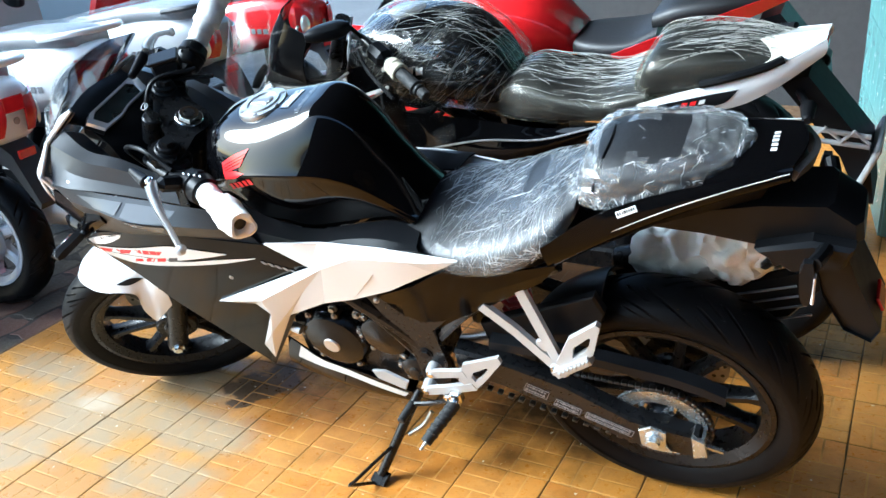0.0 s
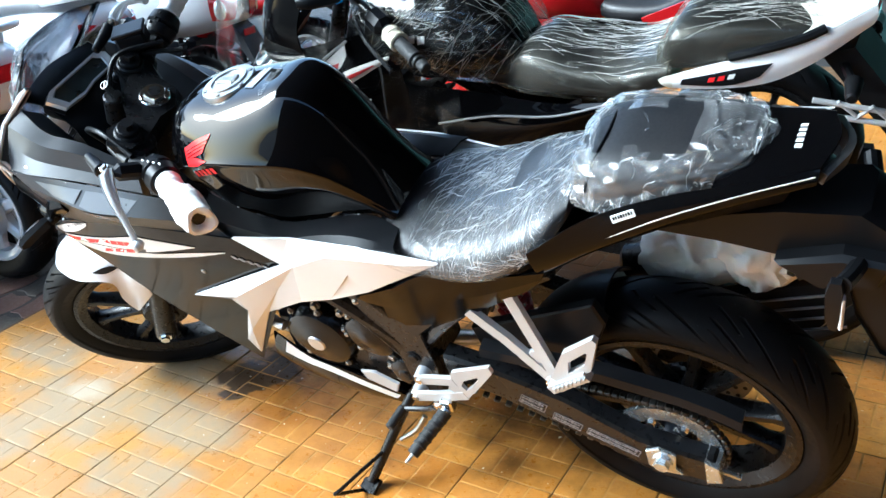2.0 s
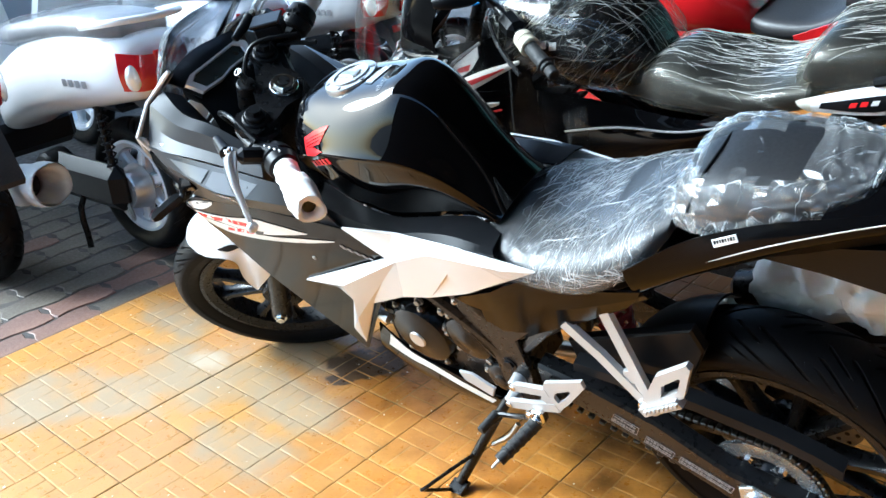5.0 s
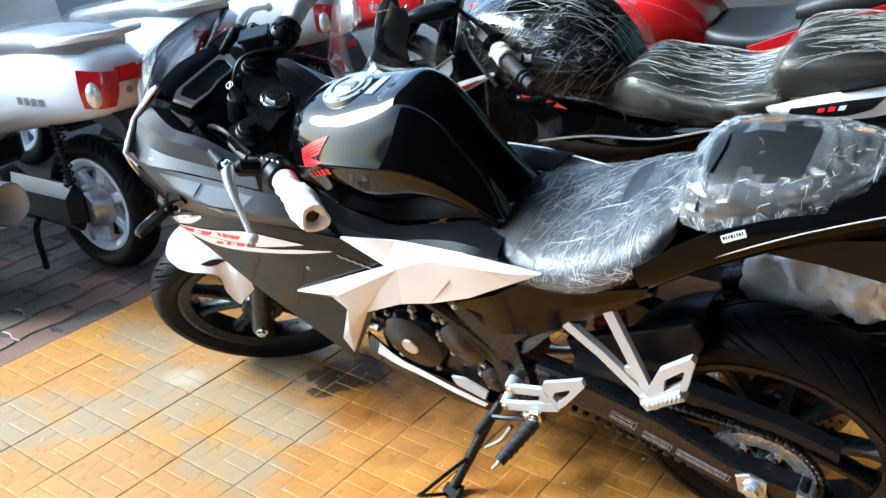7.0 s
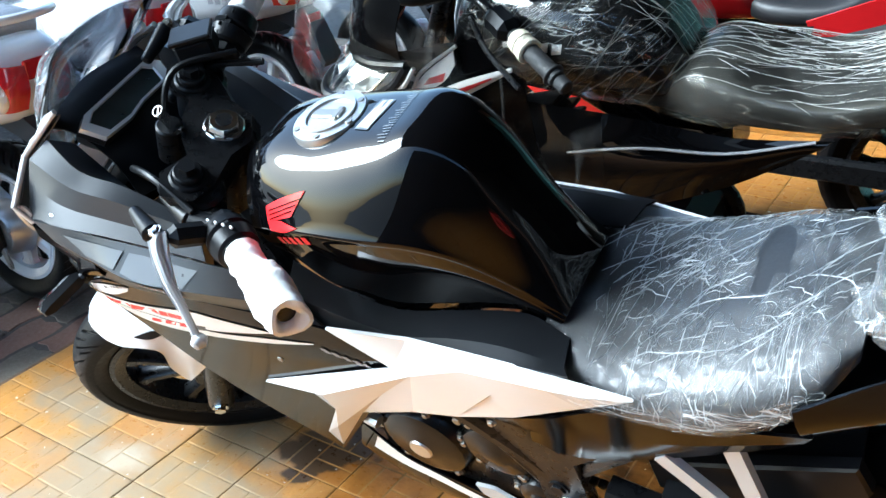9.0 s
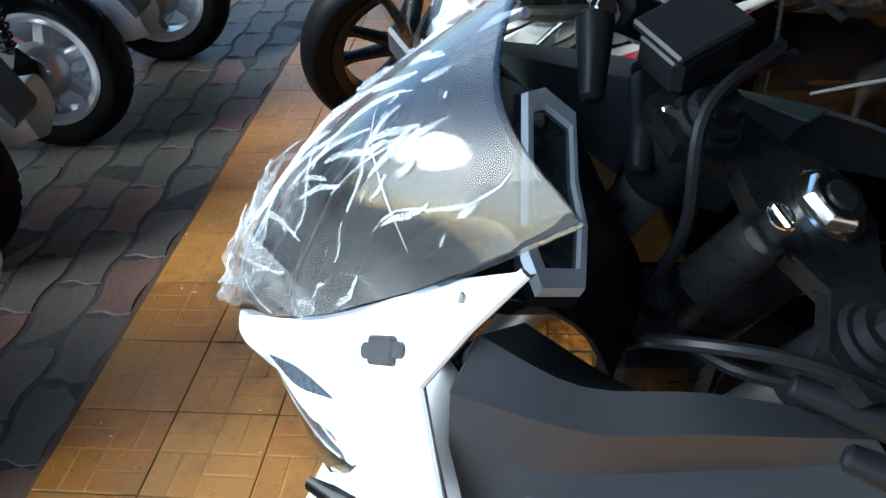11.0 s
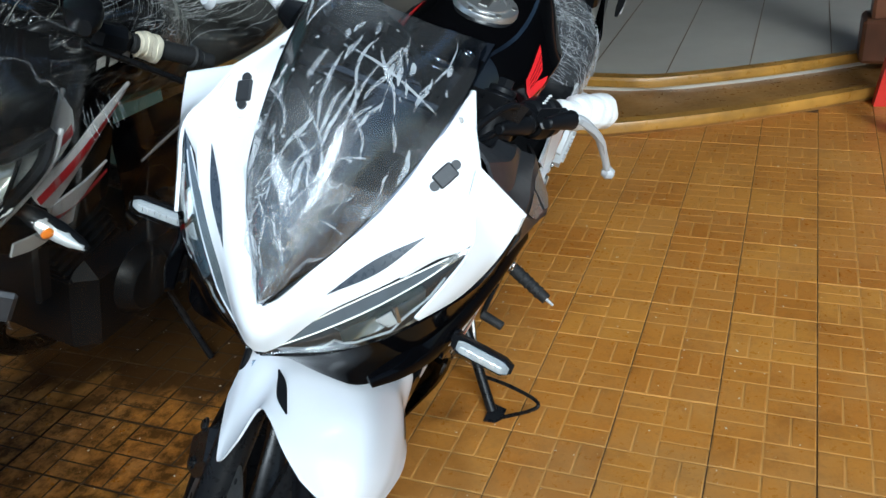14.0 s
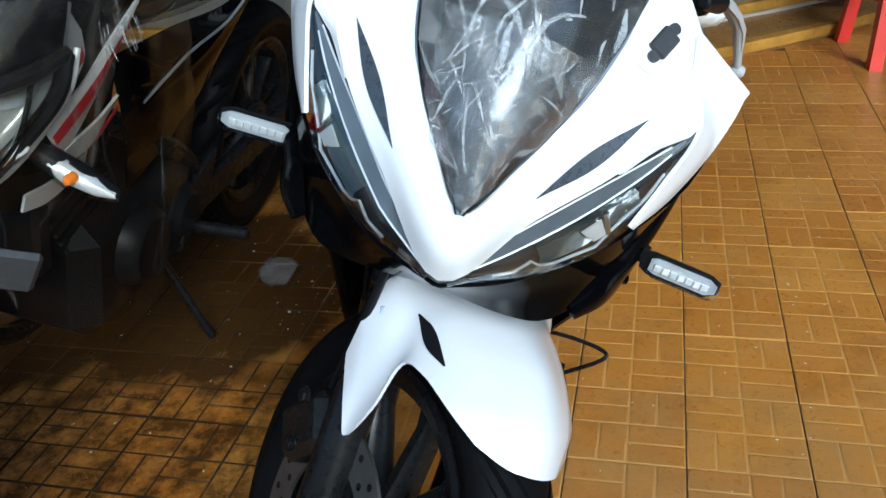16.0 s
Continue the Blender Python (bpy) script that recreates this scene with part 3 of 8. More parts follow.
def onto(target, rows, way, name, material, parent, label="", lift=0.0016, nu=10, nv=3):
    """A thin mark laid on a part: rows of points are cast along way onto it."""
    tree = BVHTree.FromPolygons([v.co for v in target.data.vertices], [tuple(p.vertices) for p in target.data.polygons])
    way = Vector(way).normalized()
    lines = [[Vector(r[0]).lerp(Vector(r[-1]), i / nu) if len(r) == 2 else curve_at(r, i / nu) for i in range(nu + 1)] for r in rows]
    vs = []
    for j in range(nv + 1):
        for i in range(nu + 1):
            p = curve_at([ln[i] for ln in lines], j / nv)
            hit = tree.ray_cast(p - way * 0.15, way)
            vs.append((hit[0] if hit[0] else tree.find_nearest(p)[0]) - way * lift)
    w = nu + 1
    fs = [(j * w + i, j * w + i + 1, (j + 1) * w + i + 1, (j + 1) * w + i) for j in range(nv) for i in range(nu)]
    return part(name, (vs, fs), material, parent, label)


def creases(target, n, origin, a_dir, b_dir, way, spread, seed, length, width, lean, scatter, material, parent, curl=6.0, jitter=0.28):
    """Thin raised strokes of folded film lying on a sheet."""
    tree = BVHTree.FromPolygons([v.co for v in target.data.vertices], [tuple(p.vertices) for p in target.data.polygons])
    rnd = random.Random(seed)
    o, da, db, way = Vector(origin), Vector(a_dir), Vector(b_dir), Vector(way).normalized()
    vs, fs = [], []
    for _ in range(n):
        a, b = rnd.uniform(spread[0], spread[1]), rnd.uniform(spread[2], spread[3])
        ang, ln, bend, wd = lean + rnd.gauss(0, scatter), rnd.uniform(*length), rnd.gauss(0, curl), width * rnd.uniform(0.5, 1.3)
        strip, m = [], 9
        for k in range(m + 1):
            hit = tree.ray_cast(o + da * a + db * b - way * 0.3, way)
            if not hit[0]:
                break
            t = k / m
            side = (-da * math.sin(ang) + db * math.cos(ang)) * wd * (math.sin(math.pi * min(max(t, 0.02), 0.98)) ** (0.3 if jitter < 0.12 else 0.6)) * (0.7 + 0.5 * rnd.random())
            strip += [hit[0] - way * 0.0014 - side, hit[0] - way * 0.0022 + side]
            a += math.cos(ang) * ln / m
            b += math.sin(ang) * ln / m
            ang += bend * ln / m + rnd.gauss(0, jitter)
        if len(strip) >= 8:
            base = len(vs)
            vs += strip
            fs += [(base + 2 * k, base + 2 * k + 1, base + 2 * k + 3, base + 2 * k + 2) for k in range(len(strip) // 2 - 1)]
    ob = part("creases", (vs, fs), material, parent, "whitish creases in the film", 60)
    tagged(ob, kind="stuff")
    return ob


def drops(target, n, seed, keep, parent, size=(0.0008, 0.0018)):
    """Beads of water standing on a part, where keep allows."""
    rnd = random.Random(seed)
    polys = [p for p in target.data.polygons if p.normal.z > 0.05 and keep(p.center)]
    shapes = []
    for _ in range(n if polys else 0):
        p = rnd.choice(polys)
        q = [target.data.vertices[i].co for i in p.vertices]
        at = q[0].lerp(q[1], rnd.random()).lerp(q[2].lerp(q[-1], rnd.random()), rnd.random())
        r = rnd.uniform(*size)
        m = Matrix.Translation(at) @ p.normal.to_track_quat("Y", "Z").to_matrix().to_4x4()
        shapes.append(xf(lathe([(0.0001, r * 0.7), (r * 0.6, r * 0.55), (r, 0), (r * 0.9, -r * 0.3)], seg=8, closed=False), m))
    if shapes:
        tagged(part("water_drops", join(*shapes), LENS, parent, "small beads of rain water", 80), kind="stuff")


def tyre_shape(r, w, rim_r, seg, tread, depth=0.0065):
    prof = [(rim_r + 0.002, -w * 0.62), (rim_r + 0.012, -w * 0.78), ((r + rim_r) / 2 - 0.004, -w * 0.98)]
    n = 34
    rho = w
    for i in range(n + 1):
        a = radians(-78 + 156 * i / n)
        prof.append((r - rho * 0.72 * (1 - math.cos(a)), rho * math.sin(a) / math.sin(radians(78))))
    prof += [((r + rim_r) / 2 - 0.004, w * 0.98), (rim_r + 0.012, w * 0.78), (rim_r + 0.002, w * 0.62), (rim_r - 0.006, w * 0.4), (rim_r - 0.006, -w * 0.4)]
    vs, fs = lathe(prof, seg=seg)
    if tread:
        m = len(prof)
        for k in range(seg):
            for i in range(n + 1):
                v = abs(i / n * 2 - 1)
                p = vs[k * m + 3 + i]
                d = math.hypot(p.x, p.z)
                a = math.atan2(p.z, p.x) - 0.95 * v ** 1.15 / tread * math.tau
                base = k / seg * tread + (0.0 if i > n / 2 else 0.5)
                for off, lo, hi, wide in ((0.0, 0.08, 0.8, 0.065), (0.5, 0.3, 0.86, 0.06), (0.76, 0.04, 0.4, 0.05), (0.28, 0.55, 0.8, 0.03)):
                    if lo < v < hi and (base + off + 1e-6) % 1 < wide:
                        d -= depth
                        break
                p.x, p.z = math.cos(a) * d, math.sin(a) * d
    return vs, fs


def wheel(parent, m, name, r, w, rim_r, rim_mat, spokes, tread, seg=200, pairs=True, disc=0.0, label="", disc_y=0.075):
    """A cast wheel with its tyre; m is its place, with the axle along Y."""
    rim = lathe([(rim_r + 0.004, -w * 0.72), (rim_r + 0.004, -w * 0.6), (rim_r - 0.014, -w * 0.5), (rim_r - 0.018, 0), (rim_r - 0.014, w * 0.5), (rim_r + 0.004, w * 0.6), (rim_r + 0.004, w * 0.72), (rim_r - 0.006, w * 0.74), (rim_r - 0.026, w * 0.52), (rim_r - 0.03, 0), (rim_r - 0.026, -w * 0.52), (rim_r - 0.006, -w * 0.74)], seg=72)
    base = part(name, xf(rim, m), rim_mat, parent, label)
    part("tyre", xf(tyre_shape(r, w, rim_r, seg, tread), m), RUBBER, base, "black rubber tyre with slanted tread grooves" if tread else "black rubber tyre", 40)
    hub = join(cyl((0, -0.055, 0), (0, 0.055, 0), 0.036, edge=0.006), cyl((0, -0.05, 0), (0, -0.03, 0), 0.055, edge=0.005), cyl((0, 0.03, 0), (0, 0.05, 0), 0.055, edge=0.005))
    part("hub", xf(hub, m), rim_mat, base)
    for k in range(spokes):
        a0 = k * math.tau / spokes + 0.35
        for s in ((-1, 1) if pairs else (0,)):
            a1, a2 = a0 + s * 0.16, a0 + s * 0.27
            p, q = Vector((math.cos(a1) * 0.04, 0, math.sin(a1) * 0.04)), Vector((math.cos(a2) * (rim_r - 0.022), 0, math.sin(a2) * (rim_r - 0.022)))
            d = (q - p).normalized()
            t = Vector((-d.z, 0, d.x))
            wd = 0.011 if pairs else 0.02
            rings = []
            for u, ww, hh in ((0, wd * 1.5, 0.026), (0.35, wd, 0.02), (0.8, wd * 0.95, 0.016), (1, wd * 1.7, 0.02)):
                c = p.lerp(q, u)
                rings.append([c + t * ww * 0.6 + Vector((0, -hh, 0)), c + t * ww + Vector((0, -hh * 0.6, 0)), c + t * ww + Vector((0, hh * 0.6, 0)), c + t * ww * 0.6 + Vector((0, hh, 0)), c - t * ww * 0.6 + Vector((0, hh, 0)), c - t * ww + Vector((0, hh * 0.6, 0)), c - t * ww + Vector((0, -hh * 0.6, 0)), c - t * ww * 0.6 + Vector((0, -hh, 0))])
            part("spoke", xf(loft(rings), m), rim_mat, base)
    if disc:
        ring = lathe([(disc, disc_y), (disc, disc_y + 0.004), (disc * 0.66, disc_y + 0.004), (disc * 0.66, disc_y)], seg=60)
        holes = [cyl((math.cos(a) * disc * f, disc_y - 0.001, math.sin(a) * disc * f), (math.cos(a) * disc * f, disc_y + 0.005, math.sin(a) * disc * f), 0.0045, seg=8) for f in (0.76, 0.9) for a in (i * math.tau / 20 + f * 3 for i in range(20))]
        d_ob = part("brake_disc", xf(ring, m), STEEL, base, "drilled steel brake disc")
        d_ob["label"] = "drilled steel brake disc"
        carrier = [ribbon([(math.cos(a) * 0.04, disc_y, math.sin(a) * 0.04), (math.cos(a + 0.3) * disc * 0.7, disc_y + 0.002, math.sin(a + 0.3) * disc * 0.7)], (-math.sin(a), 0, math.cos(a)), 0.016, (0, 1, 0), 0.004) for a in (i * math.tau / 5 for i in range(5))]
        part("disc_carrier", xf(join(*carrier, *holes), m), METALBLK, base)
    return base


def bolt(at, way, r=0.006, h=0.005):
    a = Vector(at)
    w = Vector(way).normalized()
    return join(cyl(a, a + w * h, r, seg=6, edge=0.001), cyl(a - w * 0.002, a + w * h * 0.3, r * 1.35, seg=14))


# ---- the sport motorcycle ----
BIKE = pose(0, 0.087, 0, 20.5, 0, 1.7)
bike = thing("sport_motorcycle", BIKE, "black and white sport motorcycle leaning on its side stand", "motorcycle", "parked motorcycles")
STEM = Vector((0.337, 0, 0.926))
CASTER = Vector((math.sin(radians(25.5)), 0, math.cos(radians(25.5))))
S = Matrix.Translation(STEM) @ Matrix.Rotation(radians(35), 4, CASTER) @ Matrix.Translation(-STEM)
SI = S.inverted()


def other_bar(shape):
    """The same piece on the right handlebar."""
    return xf(mirrored(xf(shape, SI)), S)


def both(shape):
    return join(shape, mirrored(shape))


# wheels
FC = Vector((-0.02, 0, 0.285))
RC = Vector((1.305, 0, 0.312))
wheel(bike, S @ Matrix.Translation(FC), "front_wheel", 0.286, 0.05, 0.212, METALBLK, 5, 13, 560, True, 0.135, "black cast front wheel")
rw = wheel(bike, Matrix.Translation(RC) @ Matrix.Rotation(0.5, 4, "Y"), "rear_wheel", 0.297, 0.065, 0.214, METALBLK, 5, 13, 640, True, 0.11, "black cast rear wheel")

drops([o for o in rw.children if o.name.startswith("tyre")][0], 160, 41, lambda c: c.y < 0.02, rw)
# fork
for s in (-1, 1):
    ax = FC + Vector((0, s * 0.088, 0))
    leg = part("fork_leg", xf(join(cyl(ax - CASTER * 0.025, ax + CASTER * 0.30, 0.027, 0.026, 24, 0.006), cyl(ax + CASTER * 0.30, ax + CASTER * 0.325, 0.029, edge=0.004)), S), METALBLK, bike, "black telescopic fork leg")
    part("fork_tube", xf(cyl(ax + CASTER * 0.30, ax + CASTER * 0.66, 0.0195), S), STEEL, leg)
    part("fork_cap", xf(join(cyl(ax + CASTER * 0.66, ax + CASTER * 0.735, 0.026, edge=0.003), cyl(ax + CASTER * 0.735, ax + CASTER * 0.745, 0.02, edge=0.002), cyl(ax + CASTER * 0.745, ax + CASTER * 0.757, 0.012, seg=6)), S), MATT, leg)
    part("axle_nut", xf(bolt(ax + Vector((0, s * 0.024, 0)), (0, s, 0), 0.012, 0.012), S), CHROME, leg)
part("brake_caliper", xf(join(box(FC + Vector((0.1, 0.085, 0.07)), (0.07, 0.06, 0.1), 0.012, Matrix.Rotation(-0.5, 4, "Y")), bolt(FC + Vector((0.09, 0.116, 0.05)), (0, 1, 0), 0.008), bolt(FC + Vector((0.12, 0.116, 0.1)), (0, 1, 0), 0.008)), S), METALBLK, bike)
part("brake_hose", xf(tube([FC + Vector((0.12, 0.09, 0.12)), FC + Vector((0.1, 0.13, 0.3)), FC + Vector((0.18, 0.12, 0.45)), FC + Vector((0.25, 0.08, 0.6))], 0.005), S), MATT, bike)

# front mudguard, carried by the fork
half_guard = [[(-0.119, 0, 0.272), (-0.114, 0.02, 0.27), (-0.102, 0.036, 0.267), (-0.08, 0.058, 0.266)],
              [(-0.09, 0, 0.305), (-0.076, 0.038, 0.297), (-0.06, 0.062, 0.284), (-0.042, 0.083, 0.273)],
              [(-0.04, 0, 0.33), (-0.022, 0.046, 0.315), (-0.008, 0.074, 0.298), (-0.003, 0.097, 0.273)],
              [(0.01, 0, 0.337), (0.03, 0.05, 0.322), (0.036, 0.082, 0.302), (0.023, 0.104, 0.258)],
              [(0.045, 0, 0.338), (0.062, 0.054, 0.324), (0.062, 0.092, 0.291), (0.013, 0.11, 0.203)],
              [(0.075, 0, 0.333), (0.088, 0.062, 0.32), (0.08, 0.106, 0.284), (0.019, 0.114, 0.15)],
              [(0.1, 0, 0.324), (0.104, 0.084, 0.312), (0.099, 0.112, 0.292), (0.041, 0.119, 0.166)],
              [(0.12, 0, 0.315), (0.113, 0.09, 0.307), (0.107, 0.119, 0.282), (0.088, 0.122, 0.204)]]
g_rows = [[FC + Vector((x, -y, z)) for x, y, z in reversed(r)] + [FC + Vector(q) for q in r[1:]] for r in half_guard]
guard = part("front_mudguard", xf(surf(g_rows, 48, 40, 0.003), S), PEARL, bike, "glossy white front mudguard", 40)
for s in (-1, 1):
    part("bolt", xf(bolt(FC + Vector((0.088, s * 0.111, 0.272)), (-0.6, s * 0.7, 0.3), 0.0075), S), CHROME, guard)
    slot = [[(0.064, 0.082, 0.29), (0.035, 0.08, 0.298), (-0.006, 0.079, 0.291)], [(0.064, 0.083, 0.288), (0.025, 0.088, 0.284), (-0.006, 0.08, 0.289)]]
    onto(guard, [[S @ (FC + Vector((x, s * y, z))) for x, y, z in r] for r in slot], S.to_3x3() @ Vector((0.1, -s * 0.8, -0.6)), "slot_mark", MATT, guard, "", 0.0015, 12, 4)

# front cowl: white shells both sides of the screen
def far_side(y):
    """The fairing sits a little off the wheels' plane, away from the side stand."""
    return -y + 0.018 * min(1, abs(y) / 0.05)


def other_half(shape):
    return [Vector((v[0], far_side(v[1]), v[2])) for v in shape[0]], [tuple(reversed(f)) for f in shape[1]]


cowl_in = [(-0.106, 0.0, 0.79), (-0.072, -0.03, 0.828), (-0.036, -0.054, 0.866), (0.02, -0.078, 0.92), (0.07, -0.088, 0.967), (0.133, -0.098, 0.999)]
cowl_mid = [(-0.116, 0.0, 0.757), (-0.072, -0.047, 0.806), (-0.03, -0.084, 0.852), (0.022, -0.108, 0.902), (0.06, -0.116, 0.944), (0.116, -0.107, 0.983)]
cowl_out = [(-0.102, 0.0, 0.722), (-0.066, -0.056, 0.783), (-0.024, -0.114, 0.834), (0.012, -0.146, 0.876), (0.04, -0.148, 0.911), (0.066, -0.143, 0.943)]
shell = part("front_cowl", surf([[(x, far_side(y), z) for x, y, z in reversed(r)] + list(r[1:]) for r in (cowl_in, cowl_mid, cowl_out)], 60, 12, 0.004), WHITE, bike, "pearl white front cowl", 60)
cowl_parts = {-1: shell, 1: shell}
for s in (-1, 1):
    fix = (lambda g: g) if s < 0 else other_half
    wing = [[(-0.02, -0.143, 0.788), (0.003, -0.159, 0.83), (0.023, -0.171, 0.878), (0.045, -0.155, 0.912), (0.067, -0.144, 0.944)],
            [(-0.018, -0.145, 0.787), (0.018, -0.169, 0.816), (0.044, -0.187, 0.86), (0.059, -0.179, 0.895), (0.073, -0.174, 0.925)],
            [(-0.016, -0.146, 0.785), (0.032, -0.174, 0.803), (0.058, -0.194, 0.842), (0.074, -0.205, 0.878), (0.08, -0.208, 0.905)]]
    fill = [[(-0.024, -0.114, 0.834), (-0.006, -0.13, 0.858), (0.012, -0.146, 0.876), (0.04, -0.148, 0.911), (0.066, -0.143, 0.943)],
            [(-0.02, -0.118, 0.835), (0.006, -0.142, 0.858), (0.024, -0.171, 0.88), (0.046, -0.156, 0.914), (0.068, -0.144, 0.945)]]
    part("cowl_wing", fix(surf(wing, 20, 8, 0.004)), WHITE, shell)
    part("cowl_corner", fix(surf(fill, 12, 4, 0.004)), WHITE, shell)
    lens_rows = [[(-0.098, -0.006, 0.727), (-0.062, -0.058, 0.779), (-0.02, -0.117, 0.83), (0.023, -0.17, 0.873)],
                 [(-0.1, -0.008, 0.716), (-0.062, -0.072, 0.75), (-0.024, -0.128, 0.802), (0.02, -0.171, 0.87)],
                 [(-0.086, -0.008, 0.708), (-0.045, -0.08, 0.724), (-0.018, -0.138, 0.772), (0.018, -0.17, 0.866)]]
    light = part("headlight", fix(xf(surf(lens_rows, 18, 6, 0.002), Matrix.Translation((0.02, 0, -0.004)))), MATTGREY, bike, "slanted headlight with a clear lens")
    part("lens", fix(surf(lens_rows, 18, 8, 0.002)), LENS, light, "clear headlight lens")
    bowl = [[(-0.062, -0.064, 0.762), (-0.034, -0.1, 0.792), (-0.006, -0.136, 0.824)], [(-0.05, -0.07, 0.752), (-0.02, -0.105, 0.776), (0.006, -0.14, 0.812)], [(-0.05, -0.078, 0.738), (-0.028, -0.112, 0.76), (-0.004, -0.146, 0.806)]]
    part("reflector", fix(xf(surf(bowl, 6, 4, 0.002), Matrix.Translation((-0.002, -0.002, 0.001)))), LCD, light, "dark glossy headlight housing")

    def lens_pt(u, v, d=0.0):
        return curve_at([curve_at(r, u) for r in lens_rows], v) + Vector((d, 0, -0.3 * d))
    part("light_strip", fix(surf([[lens_pt(u, v, 0.001) for u in (0.04, 0.2, 0.4, 0.6, 0.8, 0.96)] for v in (0.04, 0.15, 0.27)], 20, 4, 0.002)), STRIP, light, "smoky grey light strip")
    for v in (0.03, 0.28):
        part("strip_edge", fix(tube([lens_pt(u, v, -0.001) for u in (0.05, 0.25, 0.5, 0.75, 0.9)], 0.0011, 6, 4)), MIRRORED, light)
    bright = [(0.17, 0.82), (0.25, 0.8), (0.32, 0.62), (0.35, 0.82), (0.4, 0.9), (0.58, 0.93), (0.64, 0.82), (0.8, 0.86), (0.88, 0.8)]
    part("lamp_trim", fix(tube([lens_pt(u, v, 0.003) for u, v in bright], 0.0016, 6, 1)), MIRRORED, light, "bright lamp trim")
    part("reflector", fix(surf([[lens_pt(0.52, 0.52, 0.006), lens_pt(0.6, 0.5, 0.004)], [lens_pt(0.57, 0.8, 0.006), lens_pt(0.62, 0.8, 0.004)]], 4, 2, 0.002)), MIRRORED, light, "small bright reflector")
    part("reflector_fin", fix(tube([lens_pt(0.62, 0.45, 0.004), lens_pt(0.63, 0.82, 0.003)], 0.003, 6, 1)), CHROME, light)
    slot = [[(-0.058, -0.052, 0.798), (-0.022, -0.082, 0.837), (0.012, -0.123, 0.872)], [(-0.058, -0.052, 0.797), (-0.025, -0.093, 0.829), (0.012, -0.123, 0.871)]]
    onto(shell, [[(x, y if s < 0 else far_side(y), z) for x, y, z in r] for r in slot], (0.8, -s * 0.15, -0.6), "air_slot", SLATE, shell, "narrow dark air slot", 0.002, 12, 4)
    soc, nrm = BVHTree.FromPolygons([v.co for v in cowl_parts[-1].data.vertices], [tuple(p.vertices) for p in cowl_parts[-1].data.polygons]).find_nearest(Vector((0.053, -0.112, 0.926)))[:2]
    nrm = nrm if nrm.x < 0 else -nrm
    soc = soc + nrm * 0.001
    tm = Matrix.Translation(soc) @ nrm.to_track_quat("Z", "X").to_matrix().to_4x4()
    ax_y = tm.to_3x3().inverted() @ Vector((0.022, -0.016, 0.028))
    roll = math.atan2(ax_y.y, ax_y.x)
    tm = tm @ Matrix.Rotation(roll, 4, "Z") @ Matrix.Scale(0.9, 4)
    part("socket_surround", fix(xf(loft([[(math.cos(a) * 0.019 + (0.017 if math.cos(a) > 0 else -0.017), math.sin(a) * 0.017, z) for a in (k * math.tau / 24 for k in range(24))] for z in (-0.004, 0.0035)]), tm)), WHITE, shell)
    part("mirror_socket", fix(xf(join(box((0, 0, 0.006), (0.03, 0.021, 0.006), 0.002), cyl((0.019, 0.001, 0.002), (0.019, 0.001, 0.007), 0.0062), cyl((-0.019, -0.001, 0.002), (-0.019, -0.001, 0.007), 0.0062)), tm)), MATTGREY, shell, "dark grey mirror mount without its mirror")
    part("bolt", fix(bolt((0.098, -0.102, 0.976), nrm, 0.0045)), STEEL, shell)

chin_rows = [[(-0.088, 0, 0.706), (-0.06, -0.05, 0.712), (-0.036, -0.095, 0.733), (-0.012, -0.14, 0.77), (0.05, -0.188, 0.815), (0.1, -0.206, 0.875)],
             [(-0.055, 0, 0.685), (-0.035, -0.06, 0.684), (-0.012, -0.11, 0.7), (0.02, -0.15, 0.73), (0.09, -0.19, 0.79), (0.15, -0.204, 0.84)],
             [(-0.03, 0, 0.668), (-0.018, -0.07, 0.656), (-0.012, -0.112, 0.664), (0.05, -0.152, 0.69), (0.12, -0.184, 0.745), (0.19, -0.198, 0.79)]]
for s in (-1, 1):
    fix = (lambda g: g) if s < 0 else other_half
    chin = part("lower_cowl", fix(surf(chin_rows, 20, 8, 0.004)), DEEP, bike, "gloss black lower cowl", 50)
    blade = [[(-0.05, -0.118, 0.703), (-0.012, -0.134, 0.712), (0.035, -0.152, 0.72), (0.085, -0.176, 0.762), (0.14, -0.196, 0.805), (0.2, -0.206, 0.825)],
             [(-0.053, -0.122, 0.701), (-0.016, -0.146, 0.708), (0.036, -0.165, 0.71), (0.086, -0.187, 0.75), (0.14, -0.203, 0.79), (0.2, -0.21, 0.812)],
             [(-0.05, -0.124, 0.697), (-0.012, -0.149, 0.698), (0.046, -0.169, 0.696), (0.09, -0.186, 0.735), (0.14, -0.2, 0.775), (0.2, -0.206, 0.797)]]
    part("blade", fix(surf(blade, 24, 6, 0.006)), DEEP, chin, "", 50)

# screen with film on it
screen_rows = []
cen = [(-0.109, 0, 0.79), (-0.082, 0, 0.868), (-0.034, 0, 0.945), (0.035, 0, 1.014), (0.12, 0, 1.06)]
edge = [(-0.106, -0.003, 0.789), (-0.036, -0.055, 0.867), (0.02, -0.08, 0.921), (0.088, -0.096, 0.982), (0.166, -0.102, 1.049)]
for c, e in zip(cen, edge):
    c, e = Vector(c), Vector(e)
    half = [c.lerp(e, u) + Vector((-0.012 * math.sin(u * math.pi), 0, 0.004 * math.sin(u * math.pi))) * min(1, abs(e.y) / 0.06) for u in (0, 0.5)] + [e]
    screen_rows.append([Vector((p.x, p.y, p.z)) for p in reversed(half)] + [Vector((p.x, far_side(p.y), p.z)) for p in half[1:]])
